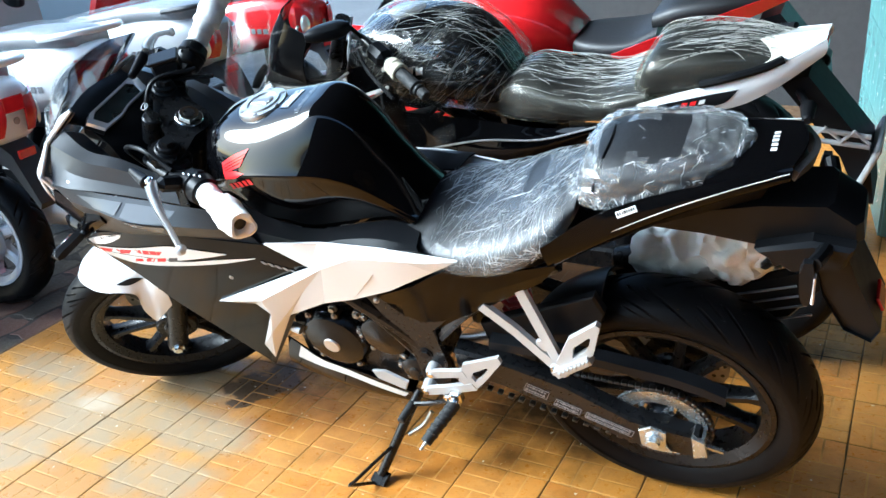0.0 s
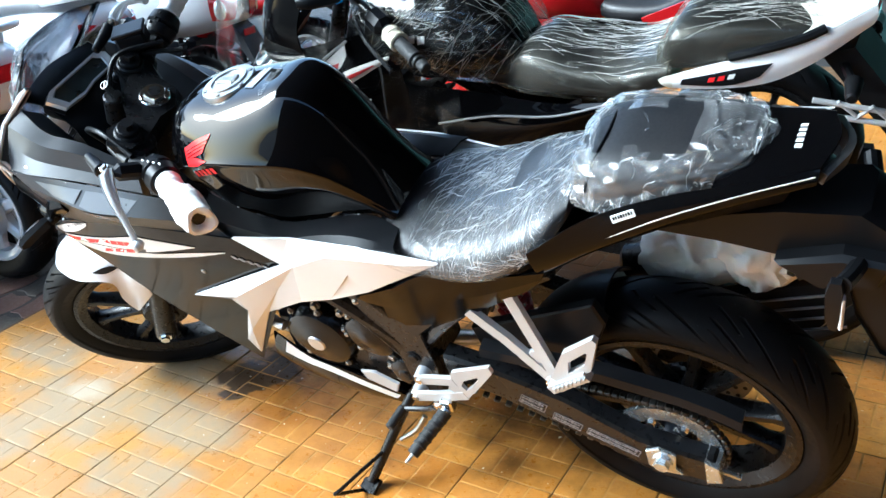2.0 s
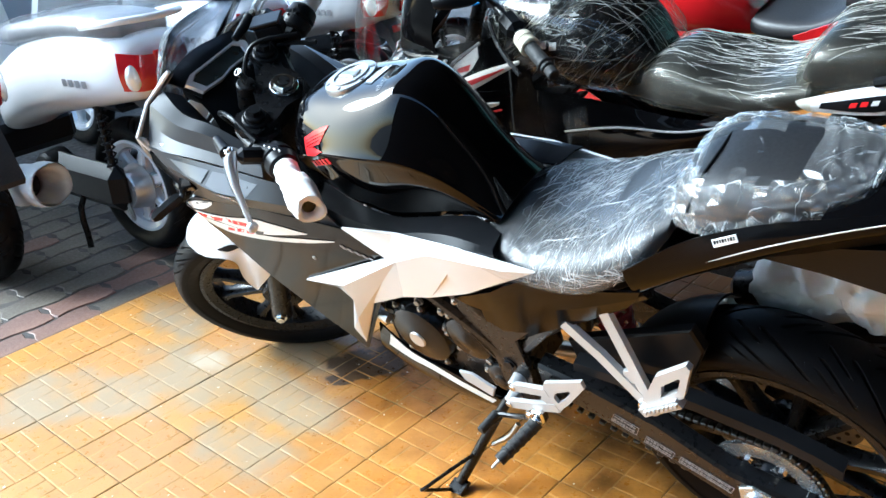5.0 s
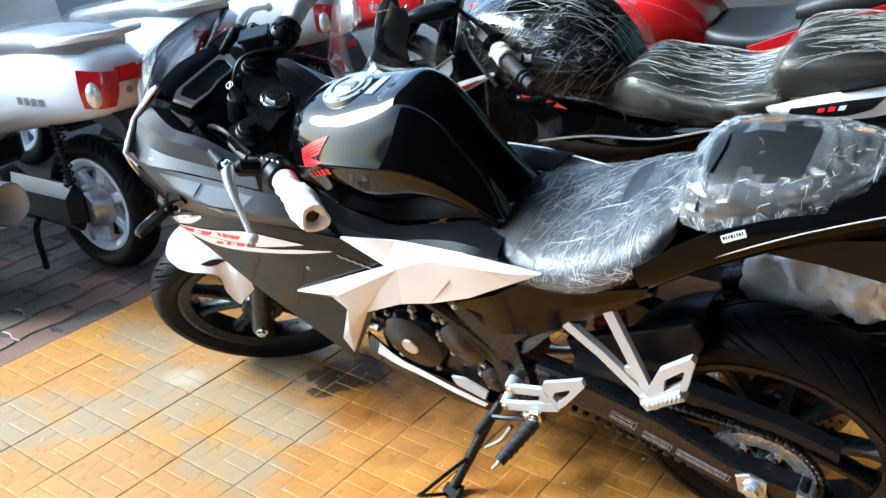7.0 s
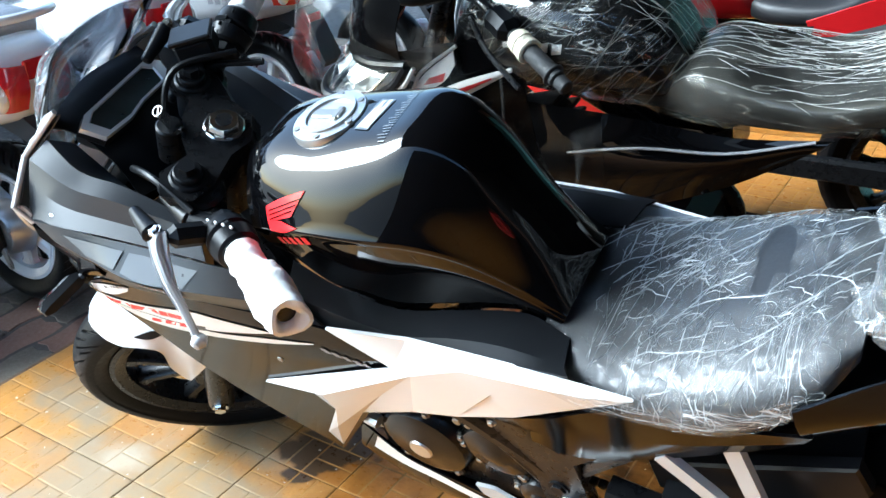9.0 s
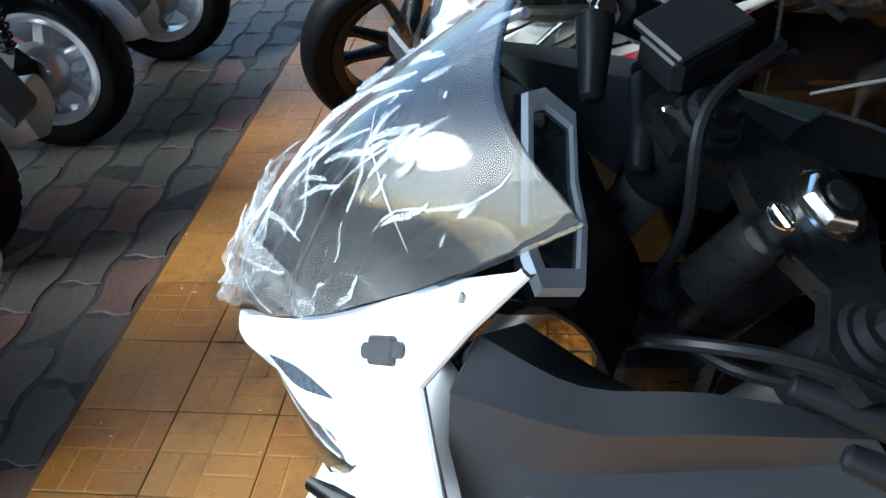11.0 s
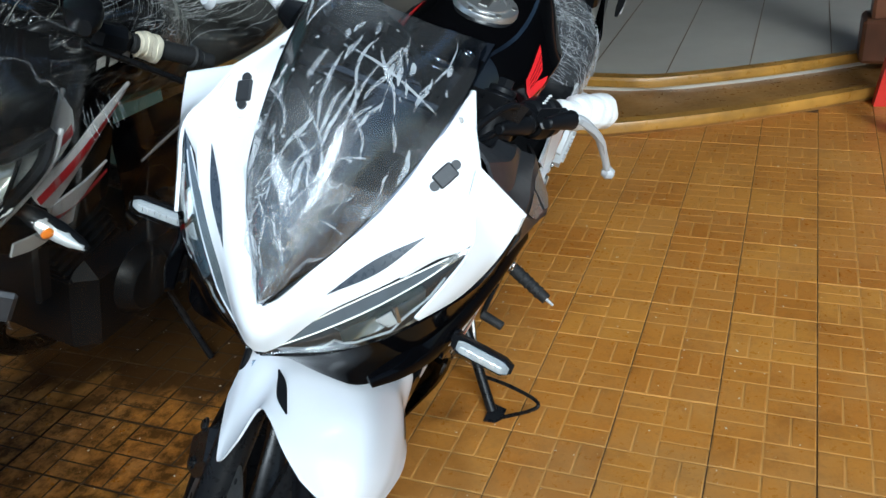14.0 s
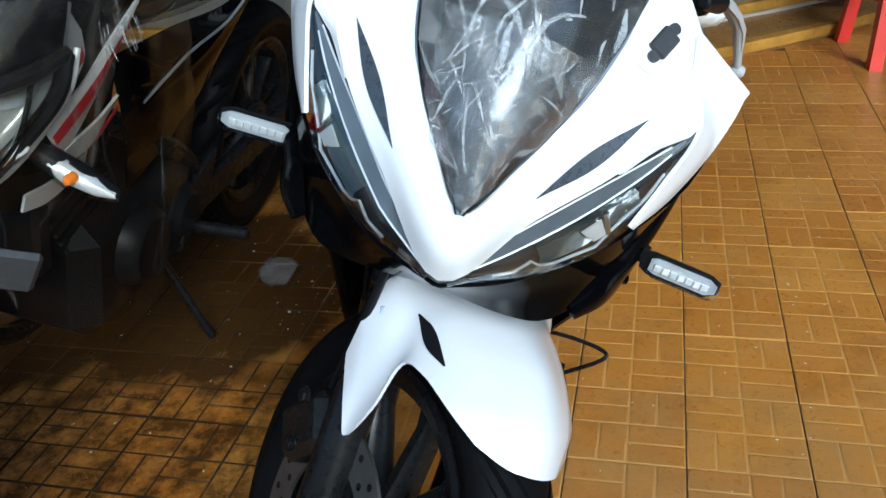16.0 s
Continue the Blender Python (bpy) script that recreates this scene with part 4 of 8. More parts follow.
screen = part("windscreen", surf(screen_rows, 20, 20, 0.003), SMOKE, bike, "smoked windscreen covered with creased clear film", 60)
for s in (-1, 1):
    rim_of = [(x, y if s < 0 else far_side(y), z) for x, y, z in edge]
    part("dark_border", surf([[(x - 0.004, y, z + 0.003) for x, y, z in rim_of], [(x - 0.009, y * (0.8 if k < 4 else 0.93), z + 0.003) for k, (x, y, z) in enumerate(rim_of)]], 20, 2, 0.001), BLACK, screen, "dark printed border")
cover = wobble(surf(screen_rows, 60, 60, 0.0), 0.004, 13)
sheet = part("film", ([v + Vector((-0.006, 0, 0.003)) for v in cover[0]], cover[1]), FILM_SCREEN, screen, "creased clear protective film", 70)
slope = ((-0.1, 0.005, 0.8), (0.69, 0, 0.72), (0, 1, 0), (0.72, 0, -0.69))
creases(sheet, 38, *slope, (0.09, 0.3, -0.085, 0.095), 5, (0.015, 0.05), 0.0026, 0.12, 0.2, BUBBLE, sheet, 7, 0.16)
creases(sheet, 12, *slope, (0.08, 0.24, -0.07, 0.08), 15, (0.06, 0.11), 0.0022, 0.2, 0.12, BUBBLE, sheet, 4, 0.14)
creases(sheet, 40, *slope, (0.05, 0.33, -0.09, 0.1), 6, (0.004, 0.01), 0.0014, 0.25, 0.8, BUBBLE, sheet, 4, 0.1)
tent_r = random.Random(14)
tent = surf([screen_rows[0], [a.lerp(b, 0.5) for a, b in zip(screen_rows[0], screen_rows[1])], screen_rows[1], [a.lerp(b, 0.75) for a, b in zip(screen_rows[1], screen_rows[2])]], 7, 9, 0.0)
tent_v = [v + Vector((-0.008, 0, 0.004)) + Vector((-0.72, 0, 0.69)) * tent_r.uniform(0, 0.016) + Vector((0.3, tent_r.uniform(-1, 1), 0.3)) * tent_r.uniform(-0.009, 0.009) for v in tent[0]]
tent_f = [t for f in tent[1] for t in ((f[0], f[1], f[2]), (f[0], f[2], f[3]))]
crumple = part("crumpled_film", (tent_v, tent_f), FILM_TENT, screen, "crumpled loose end of the film", 2)
creases(crumple, 34, *slope, (-0.01, 0.13, -0.045, 0.05), 8, (0.02, 0.06), 0.0009, 0.2, 0.9, BUBBLE, crumple, 3, 0.05)
creases(sheet, 1, *slope, (0.272, 0.272, 0.03, 0.03), 9, (0.12, 0.12), 0.0016, -1.75, 0, BUBBLE, sheet, 0, 0)
creases(sheet, 1, *slope, (0.215, 0.215, -0.04, -0.04), 9, (0.1, 0.1), 0.0007, 0.1, 0, BUBBLE, sheet, 0, 0)

# cockpit
inner_rows = [[(0.096, -0.203, 0.878), (0.17, -0.2, 0.873), (0.25, -0.188, 0.861), (0.39, -0.168, 0.834)],
              [(0.086, -0.168, 0.916), (0.15, -0.176, 0.892), (0.23, -0.167, 0.873), (0.37, -0.148, 0.842)],
              [(0.088, -0.148, 0.944), (0.172, -0.161, 0.917), (0.25, -0.153, 0.9), (0.36, -0.138, 0.852)],
              [(0.104, -0.118, 0.958), (0.166, -0.138, 0.924), (0.245, -0.133, 0.904), (0.34, -0.122, 0.85)],
              [(0.13, -0.1, 0.94), (0.18, -0.1, 0.87), (0.23, -0.1, 0.82), (0.3, -0.1, 0.785)]]
for s in (-1, 1):
    fix = (lambda g: g) if s < 0 else mirrored
    inner = part("inner_cowl", fix(surf([list(reversed(r)) for r in inner_rows], 12, 4, 0.004)), COWL, bike, "matt black inner cowl panel", 16)
    part("bolt", fix(bolt((0.135, -0.19, 0.884), (0.1, -0.4, 1), 0.005)), CHROME, inner)
    rimm = [(0.134, -0.1, 1.0), (0.1, -0.12, 0.972), (0.069, -0.145, 0.944), (0.083, -0.209, 0.905), (0.096, -0.205, 0.874)]
    back_of = [[(x + 0.007, y * 0.985, z - 0.005) for x, y, z in r[3:]] for r in (cowl_in, cowl_mid, cowl_out)]
    part("cowl_liner", (fix if s < 0 else other_half)(surf(back_of, 14, 6, 0.002)), COWL, inner, "black lining behind the white cowl")
    part("cowl_liner", (fix if s < 0 else other_half)(surf([[(0.052, -0.15, 0.908), (0.073, -0.143, 0.94)], [(0.066, -0.175, 0.89), (0.079, -0.172, 0.921)], [(0.08, -0.2, 0.874), (0.087, -0.203, 0.901)]], 6, 6, 0.002)), COWL, inner)
    part("white_edge", (fix if s < 0 else other_half)(join(tube(rimm, 0.0042, 8, 1), loft([[(0.078, -0.206, 0.908), (0.09, -0.2, 0.9), (0.09, -0.197, 0.898), (0.078, -0.203, 0.906)], [(0.086, -0.208, 0.885), (0.103, -0.201, 0.878), (0.103, -0.198, 0.877), (0.086, -0.205, 0.883)], [(0.094, -0.206, 0.872), (0.1, -0.204, 0.87), (0.1, -0.202, 0.87), (0.094, -0.203, 0.872)]]))), WHITE, inner, "white edge of the front cowl")
    for x, y, z in ((0.176, -0.19, 0.8745), (0.205, -0.192, 0.867), (0.222, -0.186, 0.8635), (0.262, -0.19, 0.85)):
        part("drop", fix(xf(lathe([(0.0001, 0.0014), (0.0016, 0.0009), (0.0022, -0.0004)], seg=10, closed=False), Matrix.Translation((x, y, z)) @ Matrix.Rotation(radians(90), 4, "X"))), LENS, inner)
meter_m = Matrix.Translation((0.146, 0, 0.942)) @ Vector((0.62, -0.0, 0.78)).to_track_quat("Z", "Y").to_matrix().to_4x4()
mx = meter_m.to_3x3().inverted() @ Vector((0, 1, 0))
meter_m = meter_m @ Matrix.Rotation(math.atan2(mx.y, mx.x), 4, "Z")
hexo = [(-0.078, 0.012), (-0.066, -0.02), (-0.02, -0.024), (0.012, -0.018), (0.07, -0.018), (0.078, 0.008), (0.066, 0.022), (-0.058, 0.022)]
meter = part("meter", xf(loft([[(x * k, y * k, z) for x, y in hexo] for k, z in ((0.95, -0.05), (1.16, -0.02), (1.2, 0.0), (1.12, 0.006))]), meter_m), MATT, bike, "dark digital meter with a silver frame")
part("frame", xf(loft([[(x * k, y * k, z) for x, y in hexo] for k, z in ((1.14, 0.006), (1.1, 0.013), (0.9, 0.013), (0.86, 0.006))], cap=False), meter_m), MIRRORED, meter, "silver meter frame")
part("glass", xf(loft([[(x * 0.95, y * 0.95, z) for x, y in hexo] for z in (0.004, 0.009)]), meter_m), LCD, meter, "dark meter glass")
part("meter_shroud", surf([[(0.09, -0.1, 0.965), (0.075, 0, 0.975), (0.09, 0.1, 0.965)], [(0.13, -0.09, 0.95), (0.12, 0, 0.96), (0.13, 0.09, 0.95)], [(0.17, -0.085, 0.9), (0.19, 0, 0.89), (0.17, 0.085, 0.9)], [(0.19, -0.09, 0.84), (0.22, 0, 0.83), (0.19, 0.09, 0.84)]], 14, 10, 0.004), MATT, bike)

clamp_pts = [(0.300, -0.128), (0.262, -0.118), (0.26, -0.08), (0.292, -0.05), (0.284, -0.02), (0.284, 0.02), (0.292, 0.05), (0.26, 0.08), (0.262, 0.118), (0.300, 0.128), (0.325, 0.1), (0.345, 0.05), (0.37, 0.024), (0.37, -0.024), (0.345, -0.05), (0.325, -0.1)]


def tilt_z(x, base):
    return base - (x - 0.337) * math.tan(radians(25.5))


clamp = loft([[(x, y, tilt_z(x, 0.926 + d)) for x, y in clamp_pts] for d in (-0.03, -0.026, -0.006, -0.002)])
yoke = part("top_yoke", xf(clamp, S), METALBLK, bike, "black cast top yoke")
part("stem_nut", xf(join(cyl(STEM - CASTER * 0.004, STEM + CASTER * 0.012, 0.026, 0.022, 6, 0.003), cyl(STEM - CASTER * 0.004, STEM + CASTER * 0.004, 0.029, edge=0.002), cyl(STEM + CASTER * 0.012, STEM + CASTER * 0.014, 0.019)), S), CHROME, yoke, "large plated stem nut")
part("stem_hole", xf(cyl(STEM + CASTER * 0.013, STEM + CASTER * 0.0155, 0.0115), S), METALBLK, yoke)
ig = Vector((0.268, 0, 0.955))
ignition = part("ignition_switch", xf(join(cyl(ig - CASTER * 0.06, ig + CASTER * 0.006, 0.021, 0.019, 20, 0.003)), S), METALBLK, bike)
part("key", xf(join(box(ig + Vector((0.005, 0, 0.022)), (0.006, 0.022, 0.03), 0.002)), S), CHROME, ignition)
ring = [ig + Vector((0.004 + 0.007 * math.cos(a), 0.009 * math.sin(a), 0.036)) for a in (k * math.tau / 14 for k in range(15))]
part("key_ring", xf(tube(ring, 0.0012, 6, 1), S), CHROME, ignition)

# handlebars: pieces of the left one, then the same on the right
G0, G1 = S @ Vector((0.292, -0.1, 0.905)), Vector((0.589, -0.226, 0.865))
bar_d = (G1 - G0).normalized()


def on_bar(u):
    return G0.lerp(G1, u)


up = Vector((0, 0, 1))
lever = [on_bar(0.34) + Vector((-0.035, -0.02, 0.012)), Vector((0.385, -0.205, 0.917)), Vector((0.415, -0.24, 0.894)), Vector((0.44, -0.258, 0.862)), Vector((0.463, -0.276, 0.824))]
for s in (-1, 1):
    fix = (lambda g: g) if s < 0 else other_bar
    bar = part("handlebar", fix(join(tube([on_bar(0), on_bar(0.5), on_bar(1)], 0.0125, 14, 2), cyl(G0 - CASTER * 0.02, G0 + CASTER * 0.03, 0.034, edge=0.005))), METALBLK, bike, "black clip-on handlebar")
    part("switch_housing", fix(join(cyl(on_bar(0.29), on_bar(0.392), 0.029, 0.0325, 28, 0.004), cyl(on_bar(0.398), on_bar(0.5), 0.0325, 0.029, 28, 0.004), xf(box((-0.006, 0.004, 0.024), (0.02, 0.016, 0.014), 0.004), Matrix.Translation(on_bar(0.4)) @ bar_d.to_track_quat("X", "Z").to_matrix().to_4x4()), xf(box((0, 0, 0), (0.03, 0.042, 0.04), 0.009, bar_d.to_track_quat("X", "Z").to_matrix().to_4x4()), Matrix.Translation(on_bar(0.26))))), MATT, bar, "black switch housing")
    sw = [xf(box((0.012 * k - 0.01, -0.006 + 0.006 * k, 0.0325), (0.007, 0.0035, 0.003), 0.001), Matrix.Translation(on_bar(0.4)) @ bar_d.to_track_quat("X", "Z").to_matrix().to_4x4()) for k in (-1, 0, 1, 2)]
    part("switch_mark", fix(join(*sw)), MARK if s < 0 else MATT, bar)
    n = 30
    rings = []
    for i in range(n + 1):
        u = 0.5 + 0.52 * i / n
        prof = 0.0235 + (0.005 if 0.72 < u < 0.8 else 0) + (0.006 if u > 0.8 else 0) + 0.0006 * math.sin(i * 1.3)
        prof *= 0.55 if i in (0, n) else 1
        q = bar_d.to_track_quat("Z", "Y").to_matrix()
        rings.append([on_bar(u) + q @ Vector((math.cos(a) * prof * (1 + 0.05 * math.sin(3 * a + i)), math.sin(a) * prof, 0)) for a in (k * math.tau / 18 for k in range(18))])
    mouth = rings.pop()
    hub_at = sum(mouth, Vector()) / len(mouth)
    last = rings[-1]
    mid_at = sum(last, Vector()) / len(last)
    for k, d in ((0.93, 0.006), (0.72, 0.008), (0.5, 0.002), (0.38, -0.02)):
        rings.append([hub_at + (p - mid_at) * k * (1 + 0.05 * math.sin(0.7 * j0 + 5 * k)) + bar_d * (d + 0.004 * math.sin(j0 * 0.9)) for j0, p in enumerate(last)])
    part("grip_wrap", fix(wobble(wobble(loft(rings), 0.005, 26), 0.002, 90)), FOAM, bar, "grip wrapped in white foam sheet", 50)
    holder = join(cyl(on_bar(0.3) + Vector((-0.05, -0.004, 0.01)), on_bar(0.3) + Vector((0.0, 0, 0.0)), 0.016, 0.018, 14, 0.003), cyl(on_bar(0.3) + Vector((-0.12, 0.02, 0.02)), on_bar(0.3) + Vector((-0.05, -0.004, 0.01)), 0.008, 0.015, 12, 0.002))
    part("lever_holder", fix(holder), MATT, bar)
    part("lever_perch", fix(join(xf(box((0, 0, 0), (0.058, 0.034, 0.03), 0.011, (lever[1] - on_bar(0.3)).to_track_quat("X", "Z").to_matrix().to_4x4()), Matrix.Translation(on_bar(0.3).lerp(lever[1], 0.55))), cyl(lever[1] + Vector((-0.07, 0.03, 0.005)), lever[1] + Vector((-0.012, 0.004, 0.0)), 0.0085, 0.014, 14, 0.003))), MATT, bar, "black lever perch and rubber boot")
    part("lever_blade", fix(loft([[curve_at(lever[1:], u) + Vector((0, 0, dz)) + Vector((0.45, 0.9, 0)).normalized() * dy for dy, dz in ((-w, -0.004), (w, -0.004), (w, 0.004), (-w, 0.004))] for u, w in ((0, 0.013), (0.2, 0.011), (0.45, 0.008), (0.7, 0.006))])), SILVERP, bar, "flat alloy lever blade")
    lv = part("lever", fix(join(tube(lever, 0.0072, 10, 5, 0.0055), xf(lathe([(0.0001, -0.011), (0.007, -0.009), (0.011, 0), (0.007, 0.009), (0.0001, 0.011)], seg=16, closed=False), Matrix.Translation(lever[-1])))), SILVERP, bar, "silver alloy lever with a ball end")
    part("bolt", fix(bolt(lever[1] + Vector((-0.008, 0.006, 0.006)), (0, 0, 1), 0.007)), CHROME, lv)
res_at = other_bar(([on_bar(0.28) + Vector((-0.03, 0.0, 0.05))], []))[0][0]
part("brake_reservoir", xf(join(box((0, 0, 0), (0.06, 0.045, 0.035), 0.006), box((0, 0, 0.02), (0.064, 0.05, 0.008), 0.002)), Matrix.Translation(res_at) @ Matrix.Rotation(radians(35), 4, "Z")), MATT, bike, "black brake fluid reservoir")
for a in ([(0.31, 0.1, 0.98), (0.25, 0.03, 0.99), (0.24, -0.02, 0.93), (0.22, -0.02, 0.84)], [(0.38, -0.14, 0.9), (0.3, -0.12, 0.93), (0.22, -0.09, 0.9), (0.21, -0.04, 0.8)], [(0.36, -0.12, 0.88), (0.27, -0.1, 0.88), (0.22, -0.03, 0.84), (0.25, 0, 0.75)], [(0.33, 0.12, 0.95), (0.24, 0.08, 0.95), (0.2, 0.05, 0.85), (0.22, 0.02, 0.75)]):
    part("cable", tube(a, 0.005, 8, 6), MATT, bike)
banjo = other_bar(([on_bar(0.2) + Vector((-0.05, 0, 0.03))], []))[0][0]
part("banjo_bolt", join(cyl(banjo, banjo + Vector((0.0, -0.02, 0.012)), 0.009, edge=0.002), cyl(banjo + Vector((-0.004, 0, 0)), banjo + Vector((0, -0.012, -0.03)), 0.006)), CHROME, bike)
part("steering_head", join(cyl(STEM - CASTER * 0.24, STEM - CASTER * 0.03, 0.036, edge=0.004), box((0.24, 0, 0.74), (0.1, 0.1, 0.12), 0.02)), METALBLK, bike)

# tank
tank_rows = [[(0.394, 0, 0.912), (0.455, 0, 0.952), (0.546, 0, 0.97), (0.64, 0, 0.992), (0.71, 0, 1.006), (0.765, 0, 0.972), (0.815, 0, 0.892), (0.872, 0, 0.79)],
             [(0.398, -0.03, 0.908), (0.455, -0.052, 0.946), (0.546, -0.056, 0.965), (0.64, -0.05, 0.988), (0.71, -0.046, 1.001), (0.765, -0.04, 0.967), (0.815, -0.034, 0.888), (0.872, -0.036, 0.788)],
             [(0.412, -0.074, 0.878), (0.465, -0.09, 0.919), (0.55, -0.094, 0.941), (0.64, -0.088, 0.961), (0.71, -0.078, 0.968), (0.765, -0.066, 0.932), (0.815, -0.055, 0.864), (0.87, -0.056, 0.784)],
             [(0.428, -0.1, 0.846), (0.48, -0.117, 0.872), (0.555, -0.131, 0.897), (0.64, -0.13, 0.904), (0.71, -0.115, 0.896), (0.765, -0.096, 0.866), (0.815, -0.079, 0.82), (0.868, -0.072, 0.778)],
             [(0.446, -0.1, 0.818), (0.5, -0.112, 0.835), (0.57, -0.122, 0.846), (0.64, -0.118, 0.848), (0.71, -0.106, 0.842), (0.765, -0.094, 0.828), (0.815, -0.083, 0.802), (0.866, -0.077, 0.773)],
             [(0.47, -0.092, 0.79), (0.53, -0.106, 0.775), (0.585, -0.104, 0.759), (0.64, -0.1, 0.749), (0.71, -0.087, 0.757), (0.765, -0.078, 0.766), (0.82, -0.074, 0.774), (0.862, -0.078, 0.769)]]


def between(a, b, u):
    return [tuple(Vector(p).lerp(Vector(q), u)) for p, q in zip(a, b)]


tank_rows = tank_rows[:3] + [between(tank_rows[3], tank_rows[2], 0.16), tank_rows[3], between(tank_rows[3], tank_rows[4], 0.22)] + tank_rows[4:]
full = [list(r) for r in reversed(tank_rows)] + [[(x, -y, z) for x, y, z in r] for r in tank_rows[1:]]
tank = part("fuel_tank", surf(full, 40, 60, 0.004), BLACK, bike, "gloss black fuel tank", 60)
cap_m = Matrix.Translation((0.546, 0, 0.9715)) @ Matrix.Rotation(radians(-8), 4, "Y") @ Matrix.Rotation(radians(90), 4, "X")
cap = part("fuel_cap", xf(lathe([(0.0005, 0.006), (0.03, 0.006), (0.031, 0.009), (0.038, 0.009), (0.0385, 0.006), (0.05, 0.005), (0.052, 0.001), (0.052, -0.006), (0.0005, -0.006)], seg=48, closed=False), cap_m), CAPMETAL, tank, "round brushed metal fuel cap")
part("key_cover", xf(join(box((0.0, 0.0075, 0.0), (0.048, 0.004, 0.016), 0.0015), box((0.016, 0.0075, 0.0), (0.01, 0.005, 0.026), 0.0015)), cap_m), STEEL, cap)
for k in range(6):
    a = k * math.tau / 6 + 0.3
    part("screw", xf(cyl((math.cos(a) * 0.044, 0.004, math.sin(a) * 0.044), (math.cos(a) * 0.044, 0.007, math.sin(a) * 0.044), 0.0045, seg=10), cap_m), STEEL, cap)
onto(tank, [[(0.604, -0.026, 1.0), (0.61, 0.032, 1.0)], [(0.628, -0.03, 1.0), (0.635, 0.028, 1.0)]], (0, 0, -1), "warning_label", STRIP, tank, "small grey warning label", 0.0012, 6, 3)
for k in range(6):
    onto(tank, [[(0.608 + 0.0035 * k, -0.024 - 0.0008 * k, 1.0), (0.613 + 0.0035 * k, (0.026 if k % 3 else 0.012), 1.0)], [(0.6095 + 0.0035 * k, -0.024 - 0.0008 * k, 1.0), (0.6145 + 0.0035 * k, (0.026 if k % 3 else 0.012), 1.0)]], (0, 0, -1), "label_line", MARK, tank, "", 0.0022, 4, 1)
for k in range(22):
    y0 = -0.05 + 0.0048 * k
    onto(tank, [[(0.656 - 0.003 * (k % 3), y0, 1.0), (0.666, y0, 1.0)], [(0.656 - 0.003 * (k % 3), y0 + 0.0012, 1.0), (0.666, y0 + 0.0012, 1.0)]], (0, 0, -1), "ribbed_print", FACET, tank, "", 0.0012, 2, 1)
# red winged mark and bars of lettering on the tank sides
for s in (-1, 1):
    way = (0.05, -s * 0.8, -0.45)
    for upper, lower in (([(0.484, 0.912), (0.52, 0.934), (0.558, 0.952)], [(0.484, 0.89), (0.506, 0.896), (0.538, 0.91)]), ([(0.484, 0.89), (0.5, 0.894), (0.516, 0.898)], [(0.49, 0.874), (0.52, 0.88), (0.55, 0.896)])):
        onto(tank, [[(x, s * 0.12, z) for x, z in upper], [(x, s * 0.12, z) for x, z in lower]], way, "tank_mark", REDMARK, tank, "red wing-shaped mark", 0.0016, 8, 6)
    for k in range(3):
        onto(tank, [[(0.492, s * 0.12, 0.908 - 0.007 * k), (0.553 - 0.007 * k, s * 0.12, 0.941 - 0.0105 * k)], [(0.492, s * 0.12, 0.9066 - 0.007 * k), (0.553 - 0.007 * k, s * 0.12, 0.939 - 0.0105 * k)]], way, "feather_line", BLACK, tank, "", 0.0024, 6, 1)
    for k in range(5):
        x0, z0 = 0.487 + 0.0155 * k, 0.866 + 0.005 * k
        onto(tank, [[(x0, s * 0.13, z0), (x0 + 0.011, s * 0.13, z0 + 0.0035)], [(x0 + 0.002, s * 0.13, z0 - 0.013), (x0 + 0.013, s * 0.13, z0 - 0.0095)]], way, "letter_bar", REDMARK, tank, "", 0.0016, 3, 2)

# side covers, white panels and fairing
cover_rows = [[(0.47, -0.096, 0.786), (0.55, -0.107, 0.766), (0.64, -0.106, 0.748), (0.74, -0.088, 0.76), (0.82, -0.08, 0.772), (0.88, -0.095, 0.766)],
              [(0.48, -0.135, 0.766), (0.56, -0.14, 0.752), (0.66, -0.144, 0.748), (0.74, -0.14, 0.766), (0.81, -0.136, 0.774), (0.89, -0.136, 0.768)],
              [(0.5, -0.15, 0.72), (0.58, -0.15, 0.732), (0.66, -0.15, 0.744), (0.74, -0.15, 0.757), (0.82, -0.15, 0.765), (0.9, -0.148, 0.768)]]
fold = {"a": (0.557, -0.167, 0.752), "b": (0.685, -0.157, 0.766), "c": (0.833, -0.155, 0.77), "d": (0.975, -0.147, 0.756), "e": (0.815, -0.158, 0.661), "f": (0.721, -0.161, 0.62), "g": (0.645, -0.163, 0.596),
        "h": (0.527, -0.155, 0.525), "i": (0.384, -0.125, 0.311), "j": (0.389, -0.14, 0.378), "k": (0.489, -0.17, 0.536), "l": (0.649, -0.167, 0.702), "n": (0.684, -0.175, 0.713), "p": (0.762, -0.168, 0.748),
        "s": (0.358, -0.173, 0.553), "m": (0.46, -0.17, 0.564), "u": (0.489, -0.179, 0.586), "q": (0.797, -0.166, 0.713), "w": (0.916, -0.158, 0.752), "r": (0.6, -0.166, 0.62), "v": (0.45, -0.158, 0.45), "x": (0.783, -0.16, 0.69)}
body_faces = ("a l n p b", "b p c", "c p w", "c w d", "p q x e w", "w e d", "n g f q p", "q f x", "x f e")
arm_faces = ("s u l", "u n l", "s m u", "m k u", "u k r n")
leg_faces = ("k j v", "k v r", "v j i h", "r v h", "r h g", "n r g")


